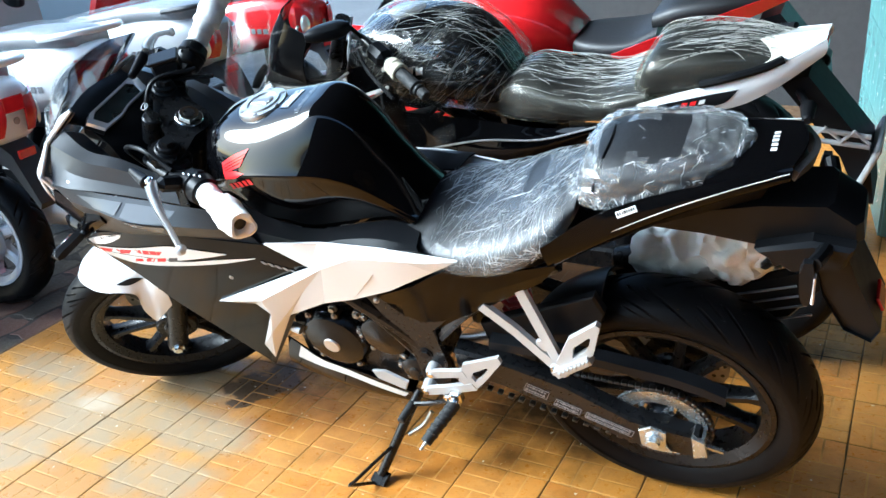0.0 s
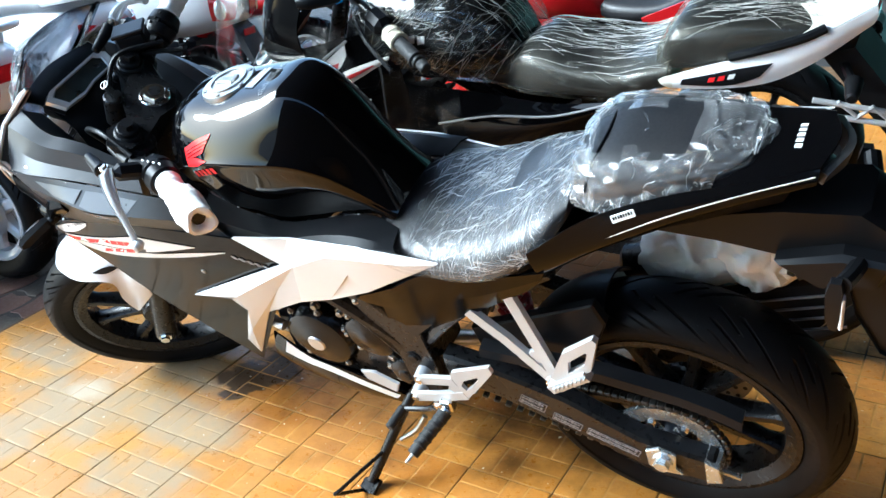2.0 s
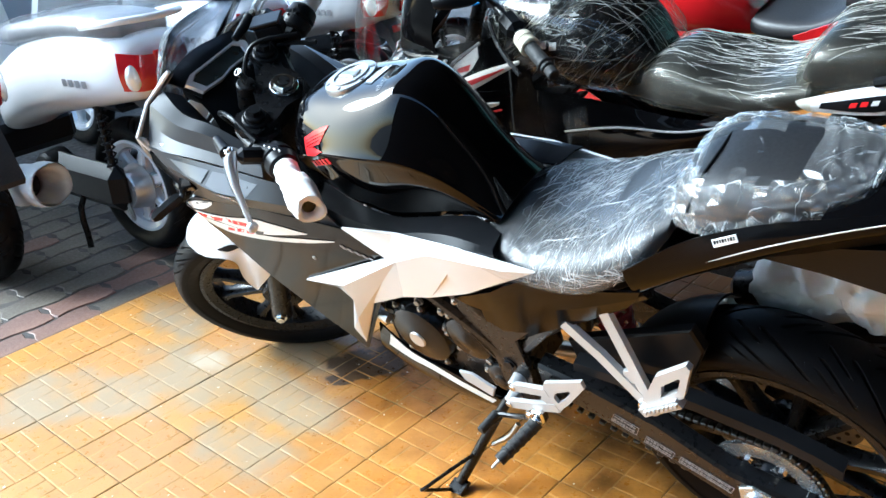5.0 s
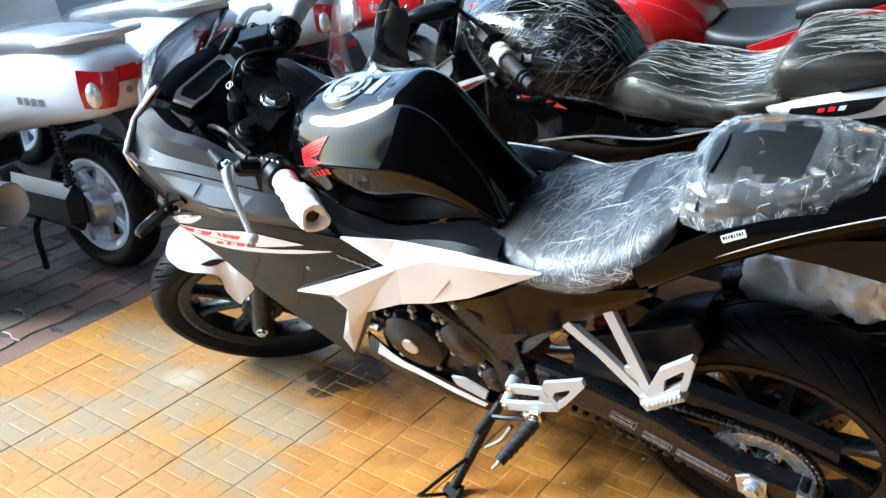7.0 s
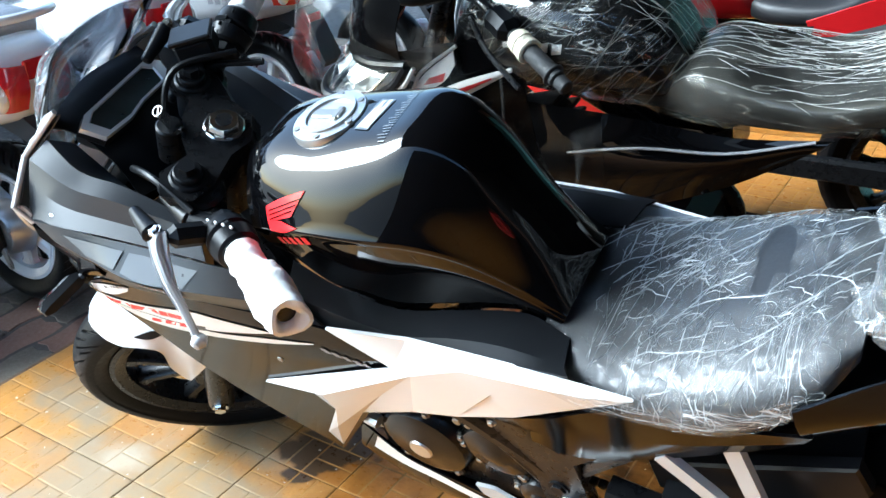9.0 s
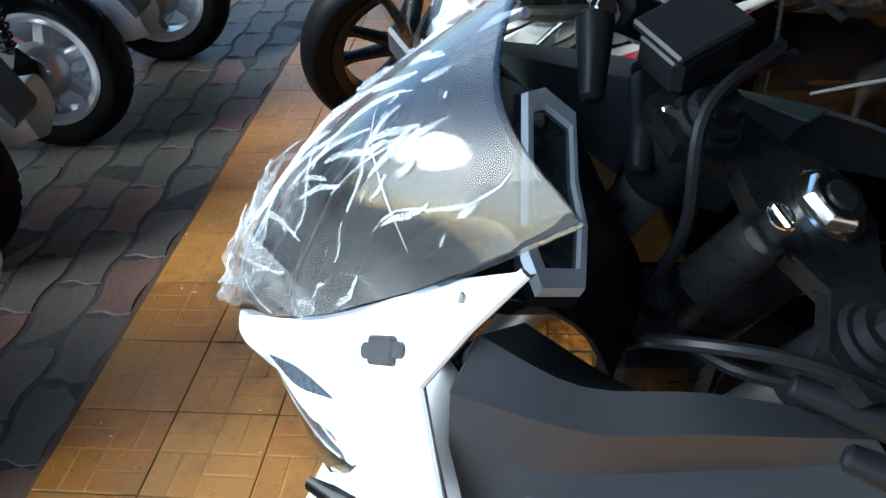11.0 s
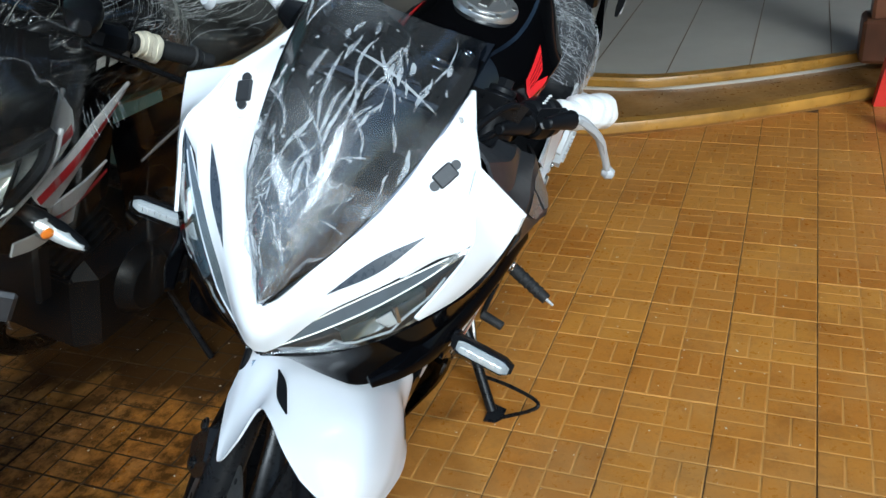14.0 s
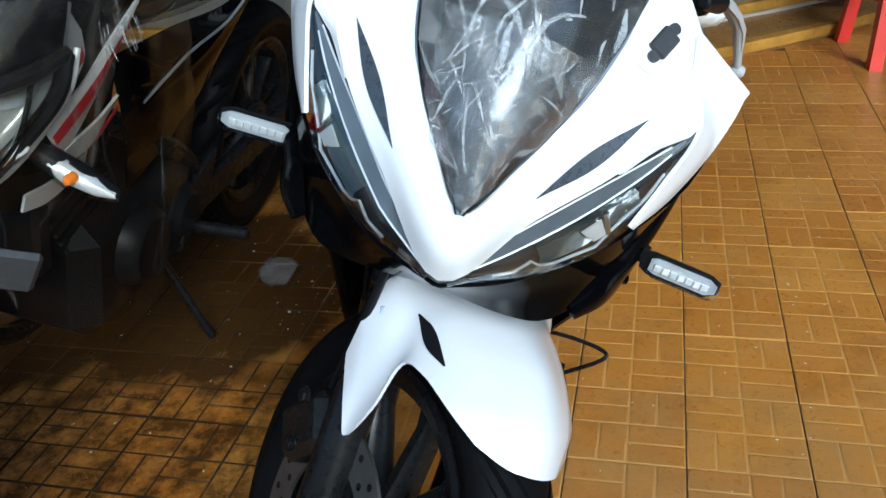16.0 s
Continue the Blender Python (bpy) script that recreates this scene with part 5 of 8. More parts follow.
def folded(faces, thick=0.005):
    """A thin moulding bent along straight folds."""
    keys = sorted({c for f in faces for c in f.split()})
    vs = [Vector(fold[k]) for k in keys]
    fs = [tuple(keys.index(c) for c in f.split()) for f in faces]
    bm = bmesh.new()
    bv = [bm.verts.new(v) for v in vs]
    for f in fs:
        bm.faces.new([bv[i] for i in f])
    bmesh.ops.recalc_face_normals(bm, faces=bm.faces)
    bm.normal_update()
    if sum(f.normal.y for f in bm.faces) > 0:
        bmesh.ops.reverse_faces(bm, faces=bm.faces)
    bmesh.ops.triangulate(bm, faces=bm.faces)
    ext = bmesh.ops.extrude_face_region(bm, geom=bm.faces[:])
    front = [g for g in ext["geom"] if isinstance(g, bmesh.types.BMVert)]
    moved = set(front)
    for v in bm.verts:
        if v not in moved:
            v.co.y += thick
    bmesh.ops.recalc_face_normals(bm, faces=bm.faces)
    bm.verts.index_update()
    out = [v.co.copy() for v in bm.verts], [tuple(v.index for v in f.verts) for f in bm.faces]
    bm.free()
    return out


fair_rows = [[(0.058, -0.172, 0.702), (0.13, -0.184, 0.74), (0.22, -0.19, 0.757), (0.34, -0.186, 0.765), (0.48, -0.168, 0.752), (0.67, -0.15, 0.74)],
             [(0.055, -0.176, 0.697), (0.13, -0.184, 0.695), (0.22, -0.184, 0.692), (0.34, -0.18, 0.69), (0.48, -0.168, 0.69), (0.67, -0.15, 0.7)],
             [(0.054, -0.177, 0.693), (0.12, -0.18, 0.668), (0.2, -0.179, 0.632), (0.3, -0.172, 0.6), (0.42, -0.162, 0.59), (0.63, -0.148, 0.66)],
             [(0.055, -0.176, 0.69), (0.105, -0.177, 0.655), (0.16, -0.177, 0.61), (0.22, -0.17, 0.53), (0.295, -0.15, 0.42), (0.358, -0.108, 0.265)]]
upper_rows = [[(0.106, -0.205, 0.884), (0.2, -0.194, 0.866), (0.29, -0.18, 0.848), (0.4, -0.166, 0.83), (0.5, -0.14, 0.8)],
              [(0.13, -0.207, 0.85), (0.21, -0.214, 0.836), (0.29, -0.216, 0.818), (0.4, -0.19, 0.798), (0.51, -0.152, 0.768)],
              [(0.12, -0.178, 0.74), (0.21, -0.19, 0.755), (0.32, -0.186, 0.762), (0.43, -0.17, 0.75), (0.54, -0.152, 0.735)]]
side_rows = [[(0.775, -0.15, 0.635), (0.87, -0.15, 0.682), (0.95, -0.148, 0.735), (1.05, -0.142, 0.742), (1.16, -0.138, 0.775)],
             [(0.78, -0.135, 0.605), (0.85, -0.132, 0.6), (0.935, -0.136, 0.645), (1.035, -0.136, 0.69), (1.15, -0.132, 0.752)],
             [(0.772, -0.122, 0.582), (0.832, -0.116, 0.506), (0.92, -0.12, 0.565), (1.02, -0.122, 0.636), (1.12, -0.122, 0.71)]]
tail_edge = [(1.15, -0.134, 0.765), (1.24, -0.122, 0.826), (1.34, -0.107, 0.88), (1.43, -0.09, 0.917), (1.522, -0.066, 0.944)]
tail_rows = [[(1.14, -0.142, 0.815), (1.23, -0.112, 0.872), (1.33, -0.094, 0.914), (1.43, -0.08, 0.94), (1.525, -0.056, 0.957)],
             [(1.145, -0.142, 0.79), (1.235, -0.121, 0.848), (1.335, -0.104, 0.897), (1.43, -0.088, 0.929), (1.525, -0.063, 0.951)],
             tail_edge,
             [(x, y + 0.012, z - 0.006) for x, y, z in tail_edge]]
fair_of, tail_of = {}, {}
for s in (-1, 1):
    fix = (lambda g: g) if s < 0 else mirrored
    part("tank_cover", fix(surf(cover_rows, 20, 2, 0.004)), MATT, bike, "matt black cover under the tank", 14)
    fair = part("side_fairing", fix(surf(fair_rows, 30, 18, 0.004)), SATIN, bike, "gloss black side fairing", 50)
    fair_of[s] = fair
    up_f = part("upper_fairing", fix(surf(upper_rows, 16, 2, 0.004)), COWL, bike, "matt black upper fairing", 10)
    wp = part("white_panel", fix(folded(body_faces)), WHITE, bike, "folded pearl white side panel", 16)
    part("panel_arm", fix(folded(arm_faces)), PEARL, wp, "", 16)
    part("panel_leg", fix(folded(leg_faces)), PEARL, wp, "", 16)
    part("air_duct", fix(surf([[(0.31, -0.15, 0.55), (0.37, -0.135, 0.5), (0.36, -0.115, 0.38)], [(0.36, -0.16, 0.545), (0.44, -0.13, 0.49), (0.37, -0.108, 0.33)]], 10, 4, 0.006)), MATT, fair)
    part("side_cover", fix(surf(side_rows, 8, 2, 0.004)), DEEP, bike, "satin black side cover", 8)
    tl = part("tail_panel", fix(surf(tail_rows, 22, 8, 0.004)), SATIN, bike, "gloss black tail panel with a thin silver line", 45)
    tail_of[s] = tl
    for lift in (0.004, 0.011):
        part("silver_line", fix(surf([[(x, y - 0.002 - lift * 0.16, z + lift) for x, y, z in tail_edge], [(x, y - 0.002 - lift * 0.16, z + lift + 0.0016) for x, y, z in tail_edge]], 24, 1, 0.001)), MARK, tl)
    if s < 0:
        drops(up_f, 60, 43, lambda c: True, up_f)
    # grey facets on the upper fairing: sky sheen put into their colour
    for rows in ([[(0.16, -0.24, 0.868), (0.21, -0.24, 0.86), (0.262, -0.24, 0.85)], [(0.2, -0.24, 0.843), (0.225, -0.24, 0.838), (0.25, -0.24, 0.832)]], [[(0.272, -0.24, 0.848), (0.32, -0.24, 0.84), (0.38, -0.24, 0.828)], [(0.262, -0.24, 0.829), (0.3, -0.24, 0.818), (0.36, -0.24, 0.81)]], [[(0.255, -0.24, 0.824), (0.3, -0.24, 0.813), (0.355, -0.24, 0.803)], [(0.262, -0.24, 0.808), (0.3, -0.24, 0.785), (0.345, -0.24, 0.78)]]):
        onto(up_f, [[(x, -s * y, z) for x, y, z in r] for r in rows], (0, -s, 0), "sheen_facet", FACET, up_f, "fairing facet with sky sheen painted in grey", 0.002, 8, 3)

    def band(rows, material, name="decal", label="", nu=12):
        onto(fair, [[(x, s * 0.25, z) for x, z in r] for r in rows], (0, -s, 0), name, material, fair, label, 0.0018, nu, 3)
    band([[(0.064, 0.704), (0.13, 0.732), (0.2, 0.75)], [(0.085, 0.696), (0.14, 0.712), (0.19, 0.738)]], MARK, "white_stripe", "white stripe on the fairing")
    band([[(0.084, 0.692), (0.208, 0.708), (0.308, 0.729), (0.36, 0.727), (0.456, 0.717)], [(0.09, 0.684), (0.2, 0.682), (0.308, 0.684), (0.38, 0.698), (0.456, 0.716)]], MARK, "white_stripe", "", 20)
    band([[(0.088, 0.682), (0.2, 0.68), (0.326, 0.682), (0.42, 0.697), (0.522, 0.711)], [(0.094, 0.67), (0.177, 0.655), (0.27, 0.66), (0.427, 0.686), (0.522, 0.709)]], MARK, "white_stripe", "", 20)
    for x0, x1, dz in ((0.09, 0.138, 0), (0.146, 0.196, 0.006), (0.204, 0.285, 0.014)):
        band([[(x0 + 0.002, 0.689 + dz), (x1 + 0.004, 0.695 + dz)], [(x0 + 0.01, 0.676 + dz), (x1 - 0.012, 0.681 + dz)]], REDMARK, "letter_bar", "", 6)
    for k in range(4):
        x0 = 0.186 + 0.034 * k
        band([[(x0 + 0.008, 0.672 + 0.006 * k), (x0 + 0.034, 0.676 + 0.006 * k)], [(x0, 0.661 + 0.005 * k), (x0 + 0.025, 0.665 + 0.005 * k)]], REDMARK if k < 3 else MATTGREY, "letter_bar", "", 4)
    for k in range(5):
        band([[(0.53 + 0.015 * k, 0.704 - 0.005 * k), (0.539 + 0.015 * k, 0.703 - 0.005 * k)], [(0.536 + 0.015 * k, 0.694 - 0.005 * k), (0.546 + 0.015 * k, 0.693 - 0.005 * k)]], GREYMARK, "letter_bar", "", 3)
    for k in range(7):
        band([[(0.118 + 0.011 * k, 0.7235 + 0.0042 * k), (0.126 + 0.011 * k, 0.7265 + 0.0042 * k)], [(0.119 + 0.011 * k, 0.7185 + 0.0042 * k), (0.127 + 0.011 * k, 0.7215 + 0.0042 * k)]], MATTGREY, "letter_bar", "", 2)
    part("bolt", fix(bolt((0.43, -0.168, 0.64), (0, -1, 0), 0.006)), STEEL, fair)
    part("bolt", fix(bolt((0.77, -0.153, 0.62), (0, -1, 0), 0.005)), STEEL, wp)

tail_top = part("tail_cover", surf([[(1.4, -0.086, 0.93), (1.41, 0, 0.944), (1.4, 0.086, 0.93)], [(1.47, -0.072, 0.945), (1.48, 0, 0.956), (1.47, 0.072, 0.945)], [(1.526, -0.056, 0.957), (1.54, 0, 0.963), (1.526, 0.056, 0.957)]], 12, 8, 0.004), BLACK, bike, "gloss black tail cover")
for k in range(5):
    onto(tail_top, [[(1.488, -0.024 + 0.0105 * k, 1.05), (1.489, -0.0165 + 0.0105 * k, 1.05)], [(1.497, -0.024 + 0.0105 * k, 1.05), (1.498, -0.0165 + 0.0105 * k, 1.05)]], (0, 0, -1), "letter_bar", MARK, tail_top, "", 0.0015, 3, 2)
part("tail_light", surf([[(1.526, -0.056, 0.955), (1.548, 0, 0.96), (1.526, 0.056, 0.955)], [(1.52, -0.054, 0.937), (1.542, 0, 0.934), (1.52, 0.054, 0.937)]], 10, 4, 0.01), MATTGREY, bike, "dark tail light")
part("under_tail", loft([[(1.12, -0.115, 0.735), (1.12, 0.115, 0.735), (1.12, 0.08, 0.71), (1.12, -0.08, 0.71)], [(1.32, -0.085, 0.855), (1.32, 0.085, 0.855), (1.32, 0.06, 0.82), (1.32, -0.06, 0.82)], [(1.5, -0.05, 0.93), (1.5, 0.05, 0.93), (1.48, 0.04, 0.88), (1.48, -0.04, 0.88)]]), MATT, bike)
arm_out = [(1.3, 0.832), (1.4, 0.85), (1.49, 0.872), (1.585, 0.882), (1.628, 0.85), (1.632, 0.815), (1.56, 0.775), (1.515, 0.744), (1.49, 0.79), (1.4, 0.802), (1.3, 0.806)]
rear_guard = part("rear_mudguard", loft([[(x + dx, y, z) for x, z in arm_out] for y, dx in ((-0.05, -0.01), (-0.036, 0), (0.036, 0), (0.05, -0.01))]), MATT, bike, "matt black rear mudguard and plate holder", 25)
hang = [(1.562, 0.785), (1.61, 0.795), (1.632, 0.73), (1.674, 0.632), (1.662, 0.6), (1.618, 0.622), (1.582, 0.695)]
part("plate_holder", loft([[(x, y * k, z) for x, z in hang] for y, k in ((-0.06, 0.8), (-0.055, 1), (0.055, 1), (0.06, 0.8))]), MATT, rear_guard, "", 25)
part("side_wing", both(plate([(1.475, 0.8), (1.56, 0.83), (1.622, 0.822), (1.61, 0.78), (1.53, 0.76)], -0.078, 0.028, 0.008)), MATT, rear_guard, "", 25)
part("reflector", box((1.668, 0, 0.66), (0.006, 0.05, 0.03), 0.002, Matrix.Rotation(radians(-22), 4, "Y")), REDLENS, rear_guard, "red reflector")
for s in (-1, 1):
    fix = (lambda g: g) if s < 0 else mirrored
    ind = part("rear_indicator", fix(join(tube([(1.585, -0.05, 0.81), (1.575, -0.1, 0.825), (1.568, -0.128, 0.835)], 0.012, 10, 3), loft([[(1.562 + x * k, -0.132 + y * k, 0.795 + dz) for x, y in ((-0.012, -0.009), (0.009, -0.009), (0.009, 0.01), (-0.012, 0.01))] for k, dz in ((0.6, 0.05), (1, 0.03), (0.9, -0.015), (0.4, -0.042))]))), MATT, bike, "black rear indicator")
    part("lens", fix(box((1.571, -0.134, 0.79), (0.005, 0.014, 0.06), 0.002)), MARK, ind, "clear indicator lens")
    find = part("front_indicator", fix(join(tube([(0.085, -0.15, 0.728), (0.066, -0.188, 0.722)], 0.01, 10, 3), loft([[Vector((0.056, -0.184, 0.722)).lerp(Vector((0.05, -0.266, 0.72)), u) + Vector((0.006 + x * k, 0, z * k)) for x, z in ((-0.008, -0.0135), (0.005, -0.008), (0.005, 0.008), (-0.008, 0.0135))] for u, k in ((0, 0.7), (0.12, 1.0), (0.85, 1), (1, 0.5))]))), MATT, bike, "black front indicator")
    part("lens", fix(loft([[Vector((0.056, -0.184, 0.722)).lerp(Vector((0.05, -0.266, 0.72)), u) + Vector((-0.009 + x * k, 0, z * k)) for x, z in ((-0.005, -0.009), (0.004, -0.012), (0.004, 0.012), (-0.005, 0.009))] for u, k in ((0.08, 0.7), (0.16, 1.0), (0.86, 1), (0.97, 0.5))])), LENS, find, "clear indicator lens")
    for k in range(7):
        c = Vector((0.056, -0.184, 0.722)).lerp(Vector((0.05, -0.266, 0.72)), 0.2 + 0.1 * k) + Vector((-0.011, 0, 0))
        part("reflector", fix(box(c + Vector((0.003, 0, 0)), (0.003, 0.0075, 0.007), 0.0005, Matrix.Rotation(radians(4 + (5 if k % 2 else -4)), 4, "Z"))), MIRRORED, find)
    part("lamp_back", fix(loft([[Vector((0.056, -0.184, 0.722)).lerp(Vector((0.05, -0.266, 0.72)), u) + Vector((-0.0045 + x * k, 0, z * k)) for x, z in ((-0.001, -0.0085), (0.001, -0.0095), (0.001, 0.0095), (-0.001, 0.0085))] for u, k in ((0.1, 0.7), (0.18, 1.0), (0.84, 1), (0.95, 0.5))])), SILVERP, find, "grey inside of the indicator")

# seats with wrapping film
def seat_rings(stations, n=22):
    rings = []
    for x, half, top, low, crown in stations:
        ring = []
        for k in range(n):
            a = math.pi * k / (n - 1)
            c, sn = math.cos(a), math.sin(a)
            y = half * (1 if c > 0 else -1) * abs(c) ** 0.55
            z = low + (top - low) * sn ** 0.6 + crown * sn ** 4
            ring.append((x, y, z))
        rings.append(ring)
    return rings


def dense(stations, m):
    return [tuple(curve_at([(s_[0], s_[1], s_[2]) for s_ in stations], i / m)) + tuple(curve_at([(s_[3], s_[4], 0) for s_ in stations], i / m))[:2] for i in range(m + 1)]


rider = [(0.835, 0.075, 0.758, 0.742, 0.0), (0.868, 0.122, 0.768, 0.735, 0.0), (0.95, 0.146, 0.772, 0.728, 0.003), (1.03, 0.152, 0.795, 0.738, 0.006), (1.1, 0.148, 0.825, 0.766, 0.006), (1.155, 0.124, 0.852, 0.802, 0.004), (1.188, 0.085, 0.868, 0.84, 0.0)]
pill = [(1.185, 0.06, 0.895, 0.872, 0.0), (1.2, 0.085, 0.92, 0.868, 0.002), (1.25, 0.1, 0.94, 0.874, 0.004), (1.33, 0.092, 0.95, 0.896, 0.004), (1.39, 0.078, 0.955, 0.918, 0.003), (1.43, 0.06, 0.955, 0.935, 0.002), (1.445, 0.03, 0.954, 0.944, 0.0)]
OFF = Matrix.Translation((0, 0.012, 0))
seat = part("rider_seat", loft(seat_rings(dense(rider, 18))), SEAT, bike, "black vinyl rider seat under crinkled film", 50)
pillion = part("pillion_seat", xf(loft(seat_rings(dense(pill, 16))), OFF), SEAT, bike, "black vinyl pillion seat in torn film", 50)
part("seam", tube([(1.226, -0.094, 0.906), (1.23, -0.06, 0.932), (1.235, 0, 0.941), (1.23, 0.06, 0.932), (1.226, 0.094, 0.906)], 0.0022, 6, 5), MATT, pillion)


def film_over(stations, m, n, grow, amount, freq, seed, holes=(), above=0.0, sharp=0.0):
    """Film lying over a seat in ridges, or in hard facets where sharp is set, torn open at the holes."""
    st = [(x, h + grow, t + grow, l - grow * 0.6, c) for x, h, t, l, c in dense(stations, m)]
    rings = seat_rings(st, n)
    vs = [Vector(p) for r in rings for p in r]
    rnd = random.Random(int(seed * 7))
    out = []
    for v in vs:
        a = noise.noise(v * freq + Vector((seed, 0, 0)))
        b = noise.noise(Vector((v.x * freq * 0.5, v.y * freq * 2.2, v.z * freq)) + Vector((0, seed, 0)))
        ridge = (1 - abs(a)) ** 4 * amount + (1 - abs(b)) ** 6 * amount * 0.7
        out.append(v + Vector((0, v.y * 4, 1)).normalized() * (ridge + rnd.uniform(0, sharp)) + Vector((rnd.uniform(-1, 1), rnd.uniform(-1, 1), 0)) * sharp * 0.5)
    fs = []
    for j in range(len(rings) - 1):
        for i in range(n - 1):
            q = (j * n + i, j * n + i + 1, (j + 1) * n + i + 1, (j + 1) * n + i)
            mid = sum((vs[k] for k in q), Vector()) / 4
            if mid.z > above and any(((mid.x - hx + 0.012 * noise.noise(mid * 40)) / rx) ** 2 + ((mid.y - hy + 0.02 * noise.noise(mid * 33)) / ry) ** 2 < 1 for hx, hy, rx, ry in holes):
                continue
            fs += [(q[0], q[1], q[2]), (q[0], q[2], q[3])] if sharp else [q]
    return out, fs


rider_film = part("film", film_over(rider, 130, 120, 0.003, 0.0016, 46, 1.0, [(1.075, 0.04, 0.017, 0.05)], 0.8), FILM, seat, "crinkled clear film", 80)
pill_holes = [(1.25, -0.018, 0.038, 0.062), (1.328, -0.014, 0.035, 0.062)]
pill_film = part("film", xf(film_over(pill, 26, 26, 0.006, 0.003, 30, 4.0, pill_holes, 0.9, 0.0055), OFF), FILM_TORN, pillion, "torn clear film", 3)
flat = ((1, 0, 0), (0, 1, 0), (0, 0, -1))
for k, area in enumerate(((0.9, 1.0, 0.0, 0.13), (0.95, 1.04, -0.02, 0.05), (1.04, 1.13, 0.06, 0.14), (1.07, 1.17, -0.1, 0.0), (0.97, 1.08, -0.12, -0.05))):
    creases(rider_film, 62, (0, 0, 0.9), *flat, area, 21 + 50 * k, (0.01, 0.04), 0.00036, 0.9 + 0.35 * k, 0.7, CREASE, rider_film, 16, 0.4)
creases(rider_film, 90, (0, 0, 0.9), *flat, (0.9, 1.18, -0.13, 0.14), 20, (0.012, 0.05), 0.00034, 1.45, 0.8, CREASE, rider_film, 16, 0.4)
creases(rider_film, 90, (0, 0, 0.9), *flat, (0.86, 1.17, -0.14, 0.12), 22, (0.05, 0.13), 0.0005, 1.1, 0.4, CREASE, rider_film, 4, 0.14)
creases(rider_film, 160, (1.0, 0, 0.77), (1, 0, 0.18), (0, 0, 1), (0, 1, 0), (-0.13, 0.15, -0.04, 0.04), 27, (0.012, 0.05), 0.0005, 0.9, 0.9, CREASE, rider_film, 14, 0.35)
creases(pill_film, 70, (0, 0, 1.0), *flat, (1.19, 1.43, -0.1, 0.12), 23, (0.01, 0.04), 0.0006, 0.6, 0.9, CREASE, pill_film, 16, 0.4)
creases(pill_film, 16, (0, 0, 1.0), *flat, (1.19, 1.44, -0.1, 0.12), 28, (0.012, 0.03), 0.0015, 1.2, 0.5, BUBBLE, pill_film, 14, 0.3)


def bunched(line, r, seed, name, label):
    """Film gathered into a crumpled roll along a line."""
    vs, fs = wobble(wobble(tube(line, r, 14, 8), r * 0.7, 44, seed), r * 0.5, 140, seed + 1)
    return part(name, (vs, [t for f in fs for t in (((f[0], f[1], f[2]), (f[0], f[2], f[3])) if len(f) == 4 else (f,))]), FILM_TORN, pillion, label, 12)


half_roll = [(1.178, 0.045, 0.888), (1.196, 0.078, 0.88), (1.24, 0.1, 0.88), (1.3, 0.092, 0.894), (1.37, 0.076, 0.916), (1.42, 0.052, 0.935), (1.448, 0.02, 0.95)]
roll_line = [(x, 0.012 - y, z) for x, y, z in half_roll] + [(x, 0.012 + y, z) for x, y, z in reversed(half_roll)]
roll = bunched(roll_line, 0.011, 6, "rolled_film_edge", "bunched rolled edge of the torn film")
creases(roll, 90, (1.31, 0, 0.9), (1, 0, 0.24), (0, 0, 1), (0, 1, 0), (-0.13, 0.15, -0.02, 0.02), 29, (0.01, 0.03), 0.0007, 1.3, 0.5, CREASE, roll, 14, 0.35)
creases(roll, 90, (0, 0, 1.0), *flat, (1.18, 1.46, -0.1, 0.13), 30, (0.01, 0.025), 0.0007, 0.7, 0.9, CREASE, roll, 14, 0.35)
for hx, hy, rx, ry in pill_holes:
    ring_line = []
    for k in range(17):
        a = k * math.tau / 16
        y = hy + math.sin(a) * ry * (1.02 + 0.08 * math.sin(5 * a))
        x = hx + math.cos(a) * rx * (1.02 + 0.1 * math.sin(3 * a + 1))
        ring_line.append((x, y + 0.012, 0.944 + 0.006 * (x - 1.25) / 0.08 - 2.6 * y * y))
    bunched(ring_line, 0.0035, hx * 10, "torn_edge", "curled edge of a tear in the film")
pleat = [[(0.815, -0.118, 0.76), (0.9, -0.15, 0.768), (1.0, -0.157, 0.775), (1.1, -0.152, 0.805), (1.15, -0.135, 0.83)], [(0.8, -0.14, 0.762), (0.9, -0.16, 0.752), (1.0, -0.161, 0.757), (1.09, -0.156, 0.785), (1.145, -0.14, 0.815)], [(0.8, -0.146, 0.766), (0.9, -0.164, 0.744), (1.0, -0.162, 0.742), (1.08, -0.158, 0.768), (1.14, -0.145, 0.8)]]
skirt = part("film_skirt", wobble(surf(pleat, 40, 14, 0.0), 0.004, 24, 3), FILM_SKIRT, seat, "gathered edge of the film", 80)
creases(skirt, 150, (1.0, 0, 0.77), (1, 0, 0.12), (0, 0, 1), (0, 1, 0), (-0.18, 0.13, -0.05, 0.05), 25, (0.05, 0.16), 0.0006, 0.0, 0.14, CREASE, skirt, 2, 0.06)
bar_tree = BVHTree.FromPolygons([v.co for v in tail_of[-1].data.vertices], [tuple(p.vertices) for p in tail_of[-1].data.polygons])
bar_at, bar_n = bar_tree.find_nearest(Vector((1.286, -0.112, 0.888)))[:2]
if bar_n.y > 0:
    bar_n = -bar_n
bar_x = (Vector((0.9, 0.14, 0.42)) - bar_n * bar_n.dot(Vector((0.9, 0.14, 0.42)))).normalized()
bar_m = Matrix.Translation(bar_at + bar_n * 0.0015) @ Matrix((bar_x, bar_n.cross(bar_x), bar_n)).transposed().to_4x4()
